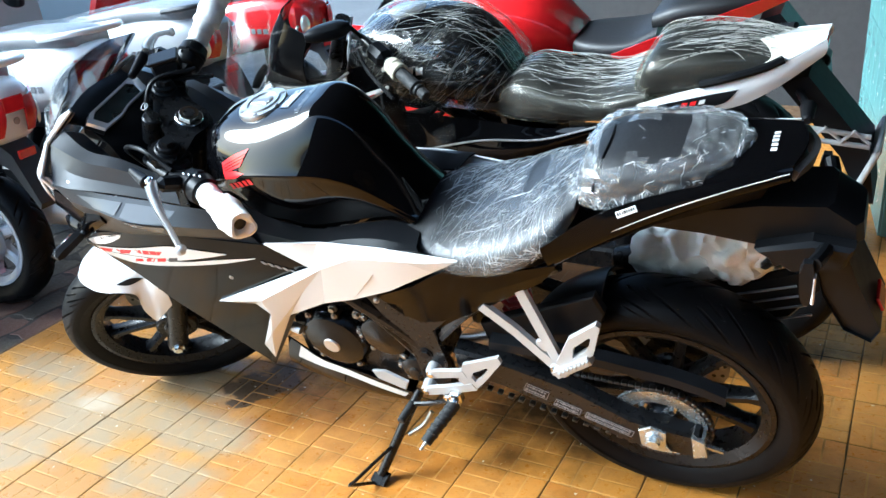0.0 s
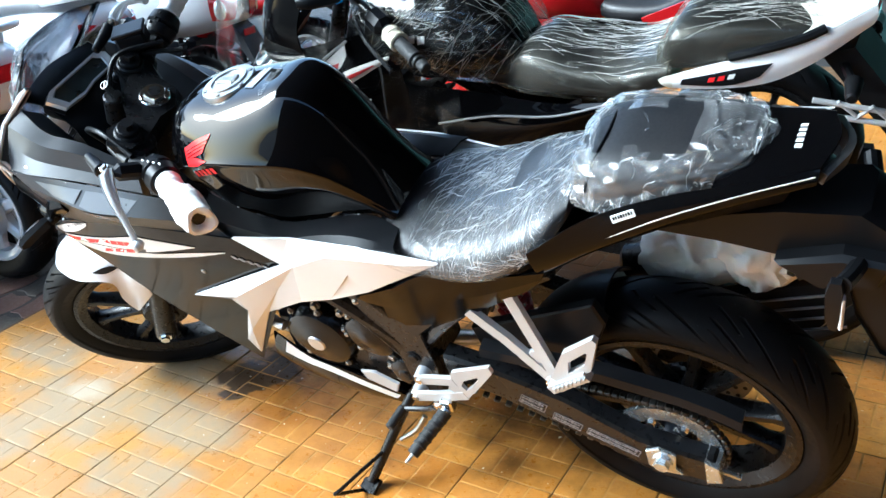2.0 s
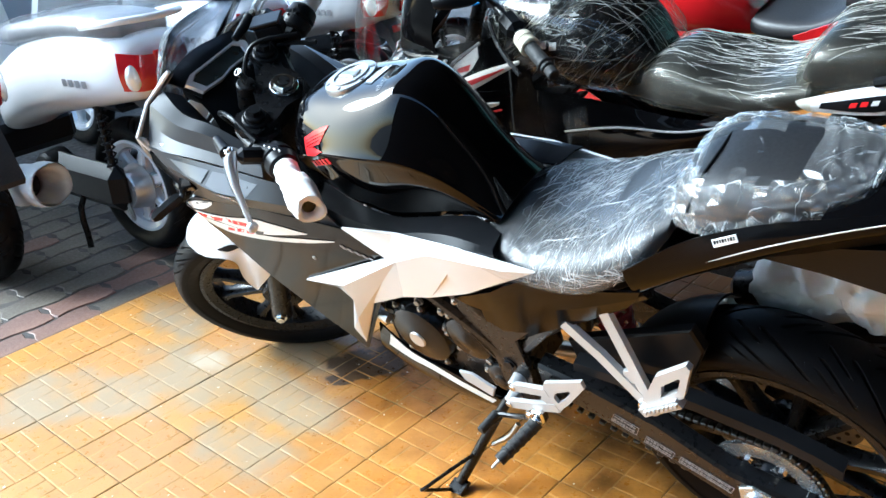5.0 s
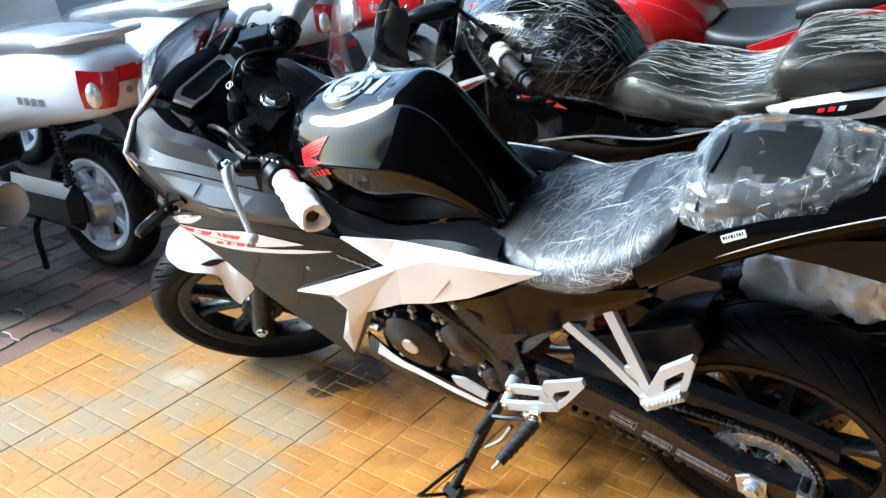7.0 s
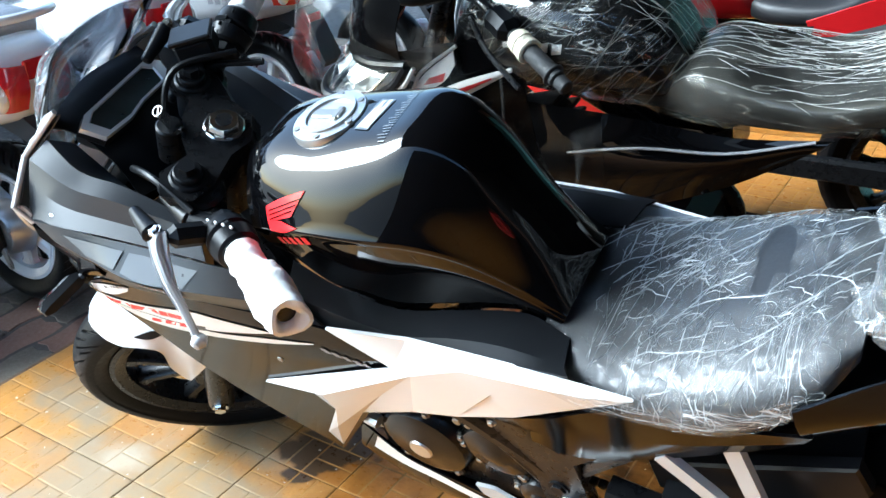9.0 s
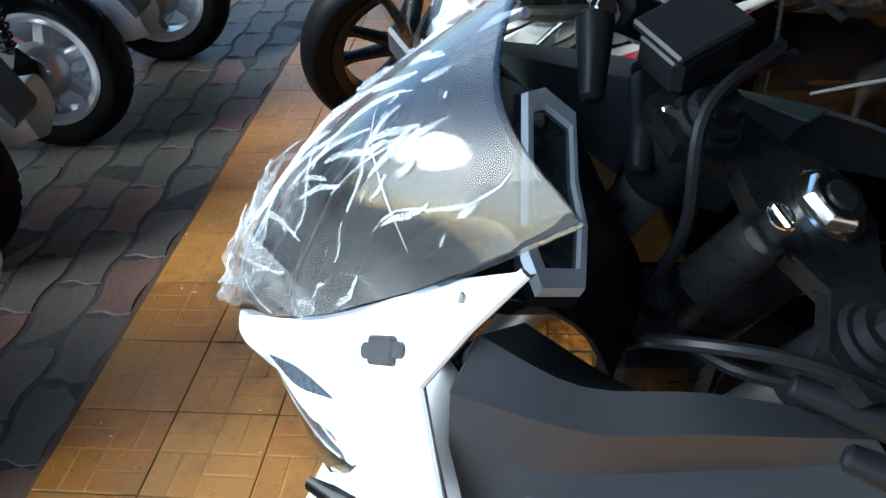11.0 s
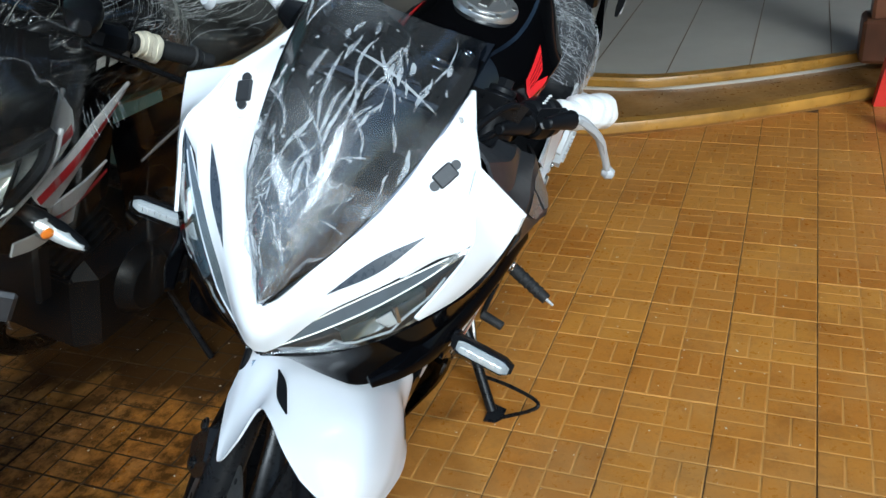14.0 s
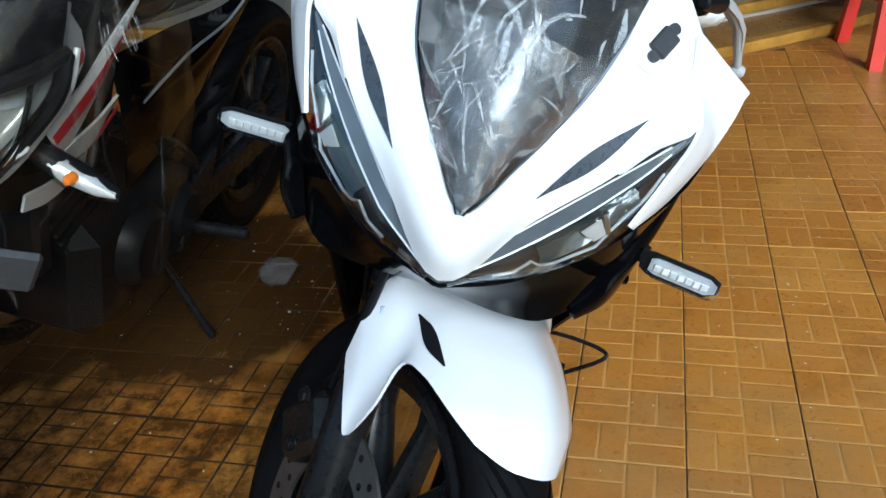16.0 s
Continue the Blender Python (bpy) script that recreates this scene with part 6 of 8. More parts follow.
part("barcode_label", xf(box((0, 0, 0), (0.036, 0.011, 0.0012), 0.0004), bar_m), MARK, bike, "white barcode label")
part("barcode", xf(join(*[box((-0.014 + 0.004 * k, 0.001, 0.001), (0.0016 if k % 3 else 0.0027, 0.005, 0.0008)) for k in range(8)]), bar_m), MATT, bike)

# frame, engine, exhaust
for s in (-1, 1):
    fix = (lambda g: g) if s < 0 else mirrored
    part("frame_tube", fix(tube([(0.33, -0.035, 0.78), (0.48, -0.1, 0.7), (0.64, -0.118, 0.61), (0.77, -0.112, 0.5), (0.84, -0.1, 0.4), (0.84, -0.095, 0.32)], 0.02, 10, 5)), METALBLK, bike, "black frame tube")
    part("frame_tube", fix(tube([(0.66, -0.112, 0.6), (0.75, -0.105, 0.47), (0.82, -0.1, 0.36)], 0.014, 8, 4)), METALBLK, bike)
    part("frame_tube", fix(tube([(0.84, -0.105, 0.46), (0.98, -0.11, 0.62), (1.15, -0.105, 0.74)], 0.014, 8, 4)), METALBLK, bike)
    part("frame_plate", fix(plate([(0.69, 0.665), (0.78, 0.66), (0.92, 0.59), (0.9, 0.56), (0.862, 0.52), (0.872, 0.42), (0.862, 0.31), (0.80, 0.31), (0.79, 0.45), (0.74, 0.56)], -0.126, 0.014, 0.003)), METALBLK, bike, "black frame plate")
    part("plate_bolt", fix(bolt((0.825, -0.127, 0.44), (0, -1, 0), 0.012, 0.006)), MATT, bike)
part("inner_fender", loft([[(x, -w, zl), (x, -w, zh), (x, w, zh), (x, w, zl)] for x, w, zl, zh in ((0.76, 0.07, 0.46, 0.68), (0.9, 0.08, 0.5, 0.7), (1.0, 0.085, 0.6, 0.72), (1.12, 0.08, 0.68, 0.74))]), MATT, bike, "black inner mudguard")
part("chain_case", join(plate([(0.95, 0.52), (1.064, 0.578), (1.2, 0.648), (1.218, 0.605), (1.18, 0.5), (1.1, 0.455), (0.96, 0.465)], -0.088, 0.02, 0.004)), MATT, bike, "matt black chain case panel")
engine = part("engine", join(box((0.62, 0, 0.36), (0.36, 0.19, 0.2), 0.03), box((0.72, 0, 0.44), (0.2, 0.18, 0.16), 0.03)), METALBLK, bike, "black single-cylinder engine")
cylm = Matrix.Translation((0.545, 0, 0.5)) @ Matrix.Rotation(radians(-22), 4, "Y")
cyl_o = part("cylinder", xf(join(box((0, 0, 0.02), (0.13, 0.14, 0.2), 0.015), box((0, 0, 0.13), (0.15, 0.15, 0.06), 0.02)), cylm), METALBLK, engine)
for k in range(8):
    part("fin", xf(box((0, 0, -0.04 + 0.014 * k), (0.15, 0.165, 0.005), 0.002), cylm), METALBLK, cyl_o)
for c, r, d in (((0.578, -0.095, 0.405), 0.084, 0.026), ((0.715, -0.095, 0.445), 0.062, 0.02), ((0.775, -0.095, 0.352), 0.042, 0.022)):
    cov = part("engine_cover", lathe([(0.0001, -d - 0.006), (r * 0.3, -d - 0.005), (r * 0.42, -d - 0.001), (r * 0.72, -d), (r * 0.88, -d * 0.8), (r * 0.98, -d * 0.3), (r, 0.0), (r, 0.01)], centre=c, seg=48, closed=False), CASTBLK, engine, "round gloss black engine cover")
    for a in (0.4, 1.3, 2.2, 3.1, 4.0, 5.2):
        at = Vector((c[0] + math.cos(a) * r * 1.02, c[1] - d * 0.45, c[2] + math.sin(a) * r * 1.02))
        part("lug", cyl(at, at + Vector((0, d * 0.45 + 0.01, 0)), 0.011, 0.013, 14, 0.002), CASTBLK, cov)
        part("bolt", bolt(at, (0, -1, 0), 0.0055, 0.006), STEEL, cov)
part("cover_badge", cyl((0.578, -0.125, 0.405), (0.578, -0.1295, 0.405), 0.021, 0.02, 24, 0.001), SILVER, engine, "small round silver badge")
part("engine_cover", mirrored(join(cyl((0.65, -0.09, 0.36), (0.65, -0.13, 0.36), 0.095, 0.085, 36, 0.01))), CASTBLK, engine)
for at in ((0.49, -0.1, 0.475), (0.52, -0.105, 0.5), (0.6, -0.1, 0.505), (0.66, -0.1, 0.5), (0.51, -0.1, 0.36)):
    part("bolt", bolt(at, (0, -1, 0), 0.008, 0.01), STEEL, engine)
part("silver_link", tube([(0.44, -0.1, 0.44), (0.475, -0.115, 0.435), (0.5, -0.118, 0.43)], 0.012, 10, 4), SILVER, engine)
belly = part("belly_pan", surf([[(0.43, -0.097, 0.37), (0.52, -0.108, 0.325), (0.63, -0.11, 0.3), (0.75, -0.102, 0.25)], [(0.4, -0.095, 0.27), (0.51, -0.108, 0.25), (0.62, -0.106, 0.225), (0.72, -0.095, 0.21)], [(0.41, -0.04, 0.225), (0.5, -0.05, 0.205), (0.6, -0.05, 0.19), (0.7, -0.04, 0.19)], [(0.41, 0.06, 0.225), (0.5, 0.06, 0.205), (0.6, 0.06, 0.19), (0.7, 0.06, 0.19)]], 16, 12, 0.004), BLACK, bike, "black belly pan with a white stripe", 45)
onto(belly, [[(0.462, -0.2, 0.352), (0.52, -0.2, 0.322), (0.589, -0.2, 0.306), (0.726, -0.2, 0.252)], [(0.442, -0.2, 0.311), (0.5, -0.2, 0.3), (0.586, -0.2, 0.284), (0.712, -0.2, 0.236)]], (0, 1, 0), "white_stripe", MARK, belly, "white stripe", 0.0016, 20, 3)
tab = part("belly_tab", plate([(0.652, 0.322), (0.688, 0.33), (0.742, 0.306), (0.728, 0.274), (0.66, 0.298)], -0.116, 0.006, 0.0015), SILVERP, belly, "pale flat tab on the belly pan")
part("exhaust_pipe", tube([(0.47, 0.02, 0.5), (0.36, 0.06, 0.36), (0.5, 0.09, 0.22), (0.8, 0.1, 0.22), (1.0, 0.13, 0.34), (1.15, 0.16, 0.45)], 0.018, 12, 5), STEEL, bike)
muf = Matrix.Translation((1.235, 0.13, 0.545)) @ Vector((0.3, 0.02, 0.09)).to_track_quat("X", "Z").to_matrix().to_4x4()
rings = []
for i in range(49):
    x = 0.25 * i / 48
    rr = 0.052 + 0.01 * noise.noise(Vector((x * 30, 3, 1))) + (0.014 if x > 0.14 else 0) - (0.012 if x > 0.23 else 0)
    rings.append([Vector((x + (0.02 * noise.noise(Vector((a * 2, 7, i / 40))) if i > 44 else 0), math.cos(a) * rr, math.sin(a) * rr * 1.1)) for a in (k * math.tau / 48 for k in range(48))])
silencer = part("silencer", xf(cyl((-0.06, 0, 0), (0.235, 0, 0), 0.034, 0.036, 24, 0.008), muf), METALBLK, bike, "black silencer wrapped in white foam")
part("foam_wrap", xf(wobble(wobble(wobble(loft(rings, cap=False), 0.016, 22), 0.009, 60), 0.003, 160), muf), FOAM, silencer, "white foam wrapping", 55)
shield = part("heat_shield", plate([(1.2, 0.44), (1.4, 0.53), (1.56, 0.6), (1.58, 0.56), (1.52, 0.46), (1.4, 0.4), (1.22, 0.38)], 0.1, 0.02, 0.006), MATT, bike, "black finned silencer guard")
for k in range(4):
    part("fin", ribbon([(1.33 + 0.02 * k, 0.098, 0.475 - 0.02 * k), (1.53 + 0.01 * k, 0.098, 0.555 - 0.024 * k)], (0, 1, 0), 0.004, (-0.4, 0, 0.9), 0.003), GREYMARK, shield)

# swingarm, chain, hugger, shock
for s in (-1, 1):
    fix = (lambda g: g) if s < 0 else mirrored
    arm = part("swingarm", fix(loft([[(x, -0.132, zt), (x, -0.126, zt + 0.006), (x, -0.098, zt + 0.006), (x, -0.094, zt), (x, -0.094, zb), (x, -0.098, zb - 0.006), (x, -0.126, zb - 0.006), (x, -0.132, zb)] for x, zt, zb in ((0.9, 0.47, 0.41), (1.0, 0.455, 0.385), (1.13, 0.418, 0.335), (1.26, 0.348, 0.278), (1.39, 0.332, 0.275), (1.4, 0.322, 0.285))])), METALBLK, bike, "black box-section swingarm")
    part("chain_adjuster", fix(join(plate([(1.275, 0.335), (1.3, 0.352), (1.33, 0.342), (1.328, 0.3), (1.34, 0.285), (1.3, 0.278), (1.278, 0.29)], -0.139, 0.005, 0.0015), bolt((1.305, -0.139, 0.314), (0, -1, 0), 0.014, 0.014))), STEELBLUE, arm, "plated chain adjuster")
    part("end_plate", fix(join(plate([(1.378, 0.34), (1.402, 0.33), (1.408, 0.285), (1.38, 0.272)], -0.136, 0.04, 0.002), cyl((1.4, -0.115, 0.295), (1.435, -0.115, 0.287), 0.006, seg=10))), STEELBLUE, arm)
for x0, ln, z0, wd in ((1.045, 0.05, 0.4, 0.026), (1.105, 0.055, 0.368, 0.022), (1.168, 0.1, 0.345, 0.02)):
    lm = Matrix.Translation((x0, -0.1335, z0)) @ Matrix.Rotation(radians(21), 4, "Y")
    lab = part("warning_label", xf(join(box((ln / 2, 0, wd / 2), (ln, 0.001, 0.0012)), box((ln / 2, 0, -wd / 2), (ln, 0.001, 0.0012)), box((0, 0, 0), (0.0012, 0.001, wd)), box((ln, 0, 0), (0.0012, 0.001, wd))), lm), GREYMARK, bike, "grey-outlined label")
    part("label_text", xf(join(*[box((0.005 + 0.0062 * k, 0, wd * (0.22 if j else -0.22)), (0.005, 0.001, wd * (0.14 if (k + j) % 3 else 0.28))) for k in range(int((ln - 0.004) / 0.0062)) for j in (0, 1)]), lm), GREYMARK, lab)
part("brake_side_disc", mirrored(lathe([(0.11, -0.08), (0.11, -0.076), (0.075, -0.076), (0.075, -0.08)], centre=RC, seg=50)), STEEL, bike)
sprocket = part("rear_sprocket", lathe([(0.098, -0.096), (0.098, -0.088), (0.066, -0.088), (0.066, -0.096)], centre=RC, seg=60), STEELBLUE, bike, "plated rear sprocket")
for a in (k * math.tau / 6 for k in range(6)):
    part("sprocket_arm", ribbon([RC + Vector((math.cos(a) * 0.03, -0.089, math.sin(a) * 0.03)), RC + Vector((math.cos(a) * 0.078, -0.089, math.sin(a) * 0.078))], (-math.sin(a), 0, math.cos(a)), 0.022, (0, 1, 0), 0.006), STEELBLUE, sprocket)
for k in range(6):
    a = k * math.tau / 6
    part("bolt", bolt(RC + Vector((math.cos(a) * 0.058, -0.094, math.sin(a) * 0.058)), (0, -1, 0), 0.008, 0.008), CHROME, sprocket)
part("sprocket_hub", join(cyl(RC + Vector((0, -0.1, 0)), RC + Vector((0, -0.06, 0)), 0.034, 0.045, 24, 0.004)), METALBLK, sprocket)
links = []
path = [RC + Vector((math.cos(a) * 0.104, -0.089, math.sin(a) * 0.104)) for a in (radians(80 - 200 * k / 24) for k in range(25))]
front_s = Vector((0.78, -0.089, 0.385))
path = [front_s + Vector((0, 0, 0.036)) + (path[0] - front_s - Vector((0, 0, 0.036))) * (k / 40) for k in range(40)] + path
path += [path[-1].lerp(front_s - Vector((0, 0, 0.036)), k / 40) for k in range(1, 41)]
acc = 0.0
for a, b in zip(path, path[1:]):
    acc += (b - a).length
    if acc > 0.0125:
        acc = 0
        d = (b - a).normalized()
        links.append(box((0, 0, 0), (0.0125, 0.014, 0.0085), 0.002, Matrix.Identity(4)))
        links[-1] = xf(links[-1], Matrix.Translation(a) @ Matrix.Rotation(-math.atan2(d.z, d.x), 4, "Y"))
part("chain", join(*links), CHAIN, bike, "dark oiled drive chain")
part("chain_guard", loft([[(x, -0.126, z - 0.008), (x, -0.122, z + 0.01), (x, -0.098, z + 0.014), (x, -0.098, z + 0.009), (x, -0.117, z + 0.005), (x, -0.12, z - 0.008)] for x, z in ((0.98, 0.5), (1.1, 0.502), (1.208, 0.504), (1.34, 0.488), (1.4, 0.472), (1.44, 0.455))]), MATT, bike, "black chain guard")
hug = [[guard_pt for guard_pt in (Vector((RC.x + math.cos(radians(a)) * (0.318 - 0.04 * abs(f) ** 3), f * 0.074, RC.z + math.sin(radians(a)) * (0.318 - 0.04 * abs(f) ** 3))) for a in (168, 152, 138, 124, 110))] for f in (-1, -0.7, -0.3, 0.3, 0.7, 1)]
part("hugger", surf(hug, 14, 10, 0.004), MATT, bike, "matt black hugger over the rear tyre")
part("shock_spring", tube([(1.0 + 0.012 * math.sin(0) + 0.03 * math.cos(k * 0.9), 0.03 * math.sin(k * 0.9), 0.42 + 0.004 * k) for k in range(46)], 0.006, 8, 1), DKRED, bike, "dark red shock spring")

# stands, pegs and brackets
br = part("rider_bracket", join(plate([(0.905, 0.405), (0.925, 0.462), (1.012, 0.507), (1.016, 0.49), (0.965, 0.415), (0.935, 0.378)], -0.155, 0.008, 0.002, hole=[(0.938, 0.425), (0.945, 0.442), (0.98, 0.466), (0.982, 0.46), (0.962, 0.43), (0.945, 0.412)]), ribbon([(0.838, -0.148, 0.402), (0.87, -0.15, 0.415), (0.925, -0.151, 0.432)], (-0.3, 0, 0.95), 0.02, (0, 1, 0), 0.01), ribbon([(0.812, -0.148, 0.338), (0.87, -0.15, 0.362), (0.94, -0.151, 0.395)], (-0.4, 0, 0.9), 0.022, (0, 1, 0), 0.01)), SILVERP, bike, "silver alloy footrest bracket")
for at in ((0.838, -0.15, 0.402), (0.812, -0.15, 0.338)):
    part("lug", cyl((at[0], -0.12, at[2]), at, 0.016, 0.014, 18, 0.003), SILVERP, br)
    part("bolt", bolt(at, (0, -1, 0), 0.008, 0.006), CHROME, br)
peg_a, peg_b = Vector((0.885, -0.165, 0.335)), Vector((0.853, -0.262, 0.315))
part("footpeg", join(tube([peg_a, peg_a.lerp(peg_b, 0.5), peg_b], 0.0145, 12, 4, 0.0125), *[cyl(peg_a.lerp(peg_b, u), peg_a.lerp(peg_b, u + 0.06), 0.0155 - 0.001 * u, seg=14, edge=0.001) for u in (0.15, 0.3, 0.45, 0.6, 0.75)]), GRIPRUB, br, "black rubber footpeg")
part("peg_tip", cyl(peg_b, peg_b + (peg_b - peg_a).normalized() * 0.02, 0.004, 0.003), SILVERP, br)
part("peg_mount", join(cyl(peg_a + Vector((0.002, 0.02, 0)), peg_a + Vector((-0.002, -0.008, 0)), 0.014, edge=0.003), box((0.89, -0.155, 0.352), (0.026, 0.022, 0.034), 0.004), bolt((0.872, -0.165, 0.35), (0, -1, 0), 0.008)), CHROME, br)
part("shift_lever", tube([(0.87, -0.15, 0.325), (0.82, -0.148, 0.295), (0.76, -0.15, 0.275)], 0.006, 8, 4), METALBLK, bike, "black gear shift lever")
part("shift_rubber", cyl((0.76, -0.148, 0.275), (0.752, -0.2, 0.272), 0.0105, 0.01, 14, 0.002), GRIPRUB, bike)
pb = part("pillion_bracket", join(ribbon([(0.99, -0.126, 0.625), (1.05, -0.128, 0.57), (1.122, -0.13, 0.485)], (0.65, 0, 0.76), 0.022, (0, 1, 0), 0.012), ribbon([(1.073, -0.122, 0.688), (1.1, -0.126, 0.6), (1.132, -0.13, 0.49)], (0.97, 0, 0.24), 0.021, (0, 1, 0), 0.012), ribbon([(1.09, -0.1285, 0.535), (1.12, -0.1285, 0.545)], (0, 0, 1), 0.03, (0, 1, 0), 0.008), box((1.132, -0.134, 0.482), (0.036, 0.026, 0.03), 0.006)), SILVERP, bike, "silver V-shaped pillion footrest bracket")
part("pillion_peg", join(plate([(1.134, 0.523), (1.166, 0.598), (1.224, 0.652), (1.231, 0.645), (1.212, 0.568), (1.15, 0.508)], -0.156, 0.012, 0.002, hole=[(1.17, 0.548), (1.174, 0.578), (1.208, 0.614), (1.211, 0.612), (1.202, 0.578), (1.176, 0.552)]), ribbon([(1.132, -0.154, 0.494), (1.205, -0.154, 0.556)], (-0.6, 0, 0.8), 0.018, (0, 1, 0), 0.018), *[box((1.142 + 0.0085 * k, -0.166, 0.506 + 0.0073 * k), (0.005, 0.006, 0.008)) for k in range(8)]), SILVERP, pb, "silver folding pillion footpeg")
part("bolt", bolt((1.125, -0.147, 0.492), (0, -1, 0), 0.006), CHROME, pb)
stand = part("side_stand", join(tube([(0.755, -0.1, 0.262), (0.735, -0.14, 0.225), (0.7, -0.21, 0.15), (0.68, -0.25, 0.108)], 0.0115, 12, 4), plate([(0.655, 0.092), (0.655, 0.1), (0.7, 0.112), (0.702, 0.104)], -0.278, 0.036, 0.001, (0.0, 0.0))), METALBLK, bike, "black side stand with a wire loop")
part("wire_loop", tube([(0.705, -0.2, 0.165), (0.69, -0.265, 0.182), (0.672, -0.326, 0.19), (0.66, -0.33, 0.176), (0.672, -0.275, 0.108)], 0.0042, 8, 4), METALBLK, stand)
part("stand_spring", tube([(0.79, -0.13, 0.23), (0.77, -0.15, 0.2), (0.735, -0.17, 0.178)], 0.006, 8, 3), STEEL, stand)

# ---- the naked motorcycle behind, wrapped in film ----
def rings_x(stations, n=20, power=0.6):
    """Rounded closed sections along X: x, half width, top, bottom, sideways shift."""
    out = []
    for x, half, top, low in stations:
        c = (top + low) / 2
        ring = []
        for k in range(n):
            a = k * math.tau / n
            ca, sa = math.cos(a), math.sin(a)
            ring.append((x, half * math.copysign(abs(ca) ** power, ca), c + (top - low) / 2 * math.copysign(abs(sa) ** power, sa)))
        out.append(ring)
    return out


def smooth_body(stations, m=16, n=22, power=0.6):
    a = [tuple(curve_at([(s_[0], s_[1], s_[2]) for s_ in stations], i / m)) + (curve_at([(s_[3], 0, 0) for s_ in stations], i / m).x,) for i in range(m + 1)]
    return loft(rings_x(a, n, power))


def simple_fork(parent, fc, steer, r=0.024, length=0.68):
    for s in (-1, 1):
        ax = fc + Vector((0, s * 0.09, 0))
        part("fork_leg", xf(join(cyl(ax - CASTER * 0.02, ax + CASTER * 0.3, r, r, 18, 0.004), cyl(ax + CASTER * 0.3, ax + CASTER * length, r * 0.8, seg=16)), steer), METALBLK, parent, "black fork leg")


NAKED = pose(-0.05, 0.78, 0, 14, 0, 0)
nb = thing("naked_motorcycle", NAKED, "black and white naked motorcycle wrapped in clear film", "motorcycle", "parked motorcycles")
n_stem = Vector((0.33, 0, 0.9))
NS = Matrix.Translation(n_stem) @ Matrix.Rotation(radians(43), 4, CASTER) @ Matrix.Translation(-n_stem)
nfc, nrc = Vector((0.0, 0, 0.3)), Vector((1.34, 0, 0.305))
wheel(nb, NS @ Matrix.Translation(nfc), "front_wheel", 0.3, 0.052, 0.214, METALBLK, 5, 18, 160, True, 0.14)
wheel(nb, Matrix.Translation(nrc), "rear_wheel", 0.305, 0.064, 0.214, METALBLK, 5, 17, 160, True, 0.115)
simple_fork(nb, nfc, NS, 0.027, 0.7)
rows = []
for f in (-1, -0.75, -0.35, 0, 0.35, 0.75, 1):
    rows.append([nfc + Vector((math.cos(radians(a)) * (0.32 - 0.045 * abs(f) ** 3), f * h, math.sin(radians(a)) * (0.32 - 0.045 * abs(f) ** 3))) for a, h in ((176, 0.05), (155, 0.064), (130, 0.07), (100, 0.072), (70, 0.07), (45, 0.06))])
ng = part("front_mudguard", xf(surf(rows, 20, 14, 0.003), NS), MATT, nb, "matt black front mudguard with white flashes", 50)
for s in (-1, 1):
    way = NS.to_3x3() @ Vector((0.35, -s * 0.8, -0.5))
    onto(ng, [[NS @ (nfc + Vector((-0.29, s * 0.08, 0.08))), NS @ (nfc + Vector((-0.24, s * 0.08, 0.16))), NS @ (nfc + Vector((-0.14, s * 0.08, 0.25)))], [NS @ (nfc + Vector((-0.28, s * 0.08, 0.05))), NS @ (nfc + Vector((-0.2, s * 0.08, 0.12))), NS @ (nfc + Vector((-0.13, s * 0.08, 0.24)))]], way, "white_flash", MARK, ng, "white flash")
def full_width(rows):
    return [[(x, -y, z) for x, y, z in r] + [(x, y, z) for x, y, z in reversed(r[:-1])] for r in rows]


lamp_rows = full_width([[(0.155, 0.13, 0.912), (0.085, 0.07, 0.893), (0.055, 0, 0.875)], [(0.115, 0.125, 0.868), (0.03, 0.065, 0.848), (0.002, 0, 0.838)], [(0.05, 0.08, 0.815), (-0.02, 0.04, 0.808), (-0.042, 0, 0.802)]])
back = Vector((0.66, 0, -0.75))
nhl = part("headlight", xf(surf([[Vector(p) + back * 0.045 for p in r] for r in lamp_rows], 16, 8, 0.02), NS), MATT, nb, "angular twin headlight behind clear film")
part("lens", xf(surf(lamp_rows, 18, 10, 0.002), NS), LENS, nhl, "clear headlight lens")
bowlr = random.Random(3)
bowl = surf([[Vector(p) + back * 0.025 for p in r] for r in lamp_rows], 11, 6, 0.0)
part("reflector", xf(([v + Vector((bowlr.uniform(-1, 1), bowlr.uniform(-1, 1), bowlr.uniform(-1, 1))) * 0.018 for v in bowl[0]], bowl[1]), NS), MIRRORED, nhl, "faceted bright reflector", 3)
for s in (-1, 1):
    part("lamp_rib", xf(tube([Vector((0.11, s * 0.095, 0.885)) + back * 0.008, Vector((0.05, s * 0.085, 0.84)) + back * 0.008, Vector((0.0, s * 0.06, 0.815)) + back * 0.008], 0.004, 8, 4), NS), CHROME, nhl)
part("lamp_divider", xf(tube([Vector((0.05, 0, 0.872)) + back * 0.012, Vector((0.002, 0, 0.838)) + back * 0.012, Vector((-0.04, 0, 0.804)) + back * 0.012], 0.007, 8, 4), NS), MATTGREY, nhl)
rimline = [Vector(p) for p in lamp_rows[0]] + [Vector(lamp_rows[1][-1])] + [Vector(p) for p in reversed(lamp_rows[2])] + [Vector(lamp_rows[1][0]), Vector(lamp_rows[0][0])]
part("surround", xf(tube(rimline, 0.011, 8, 4), NS), MATT, nhl, "black headlight surround")
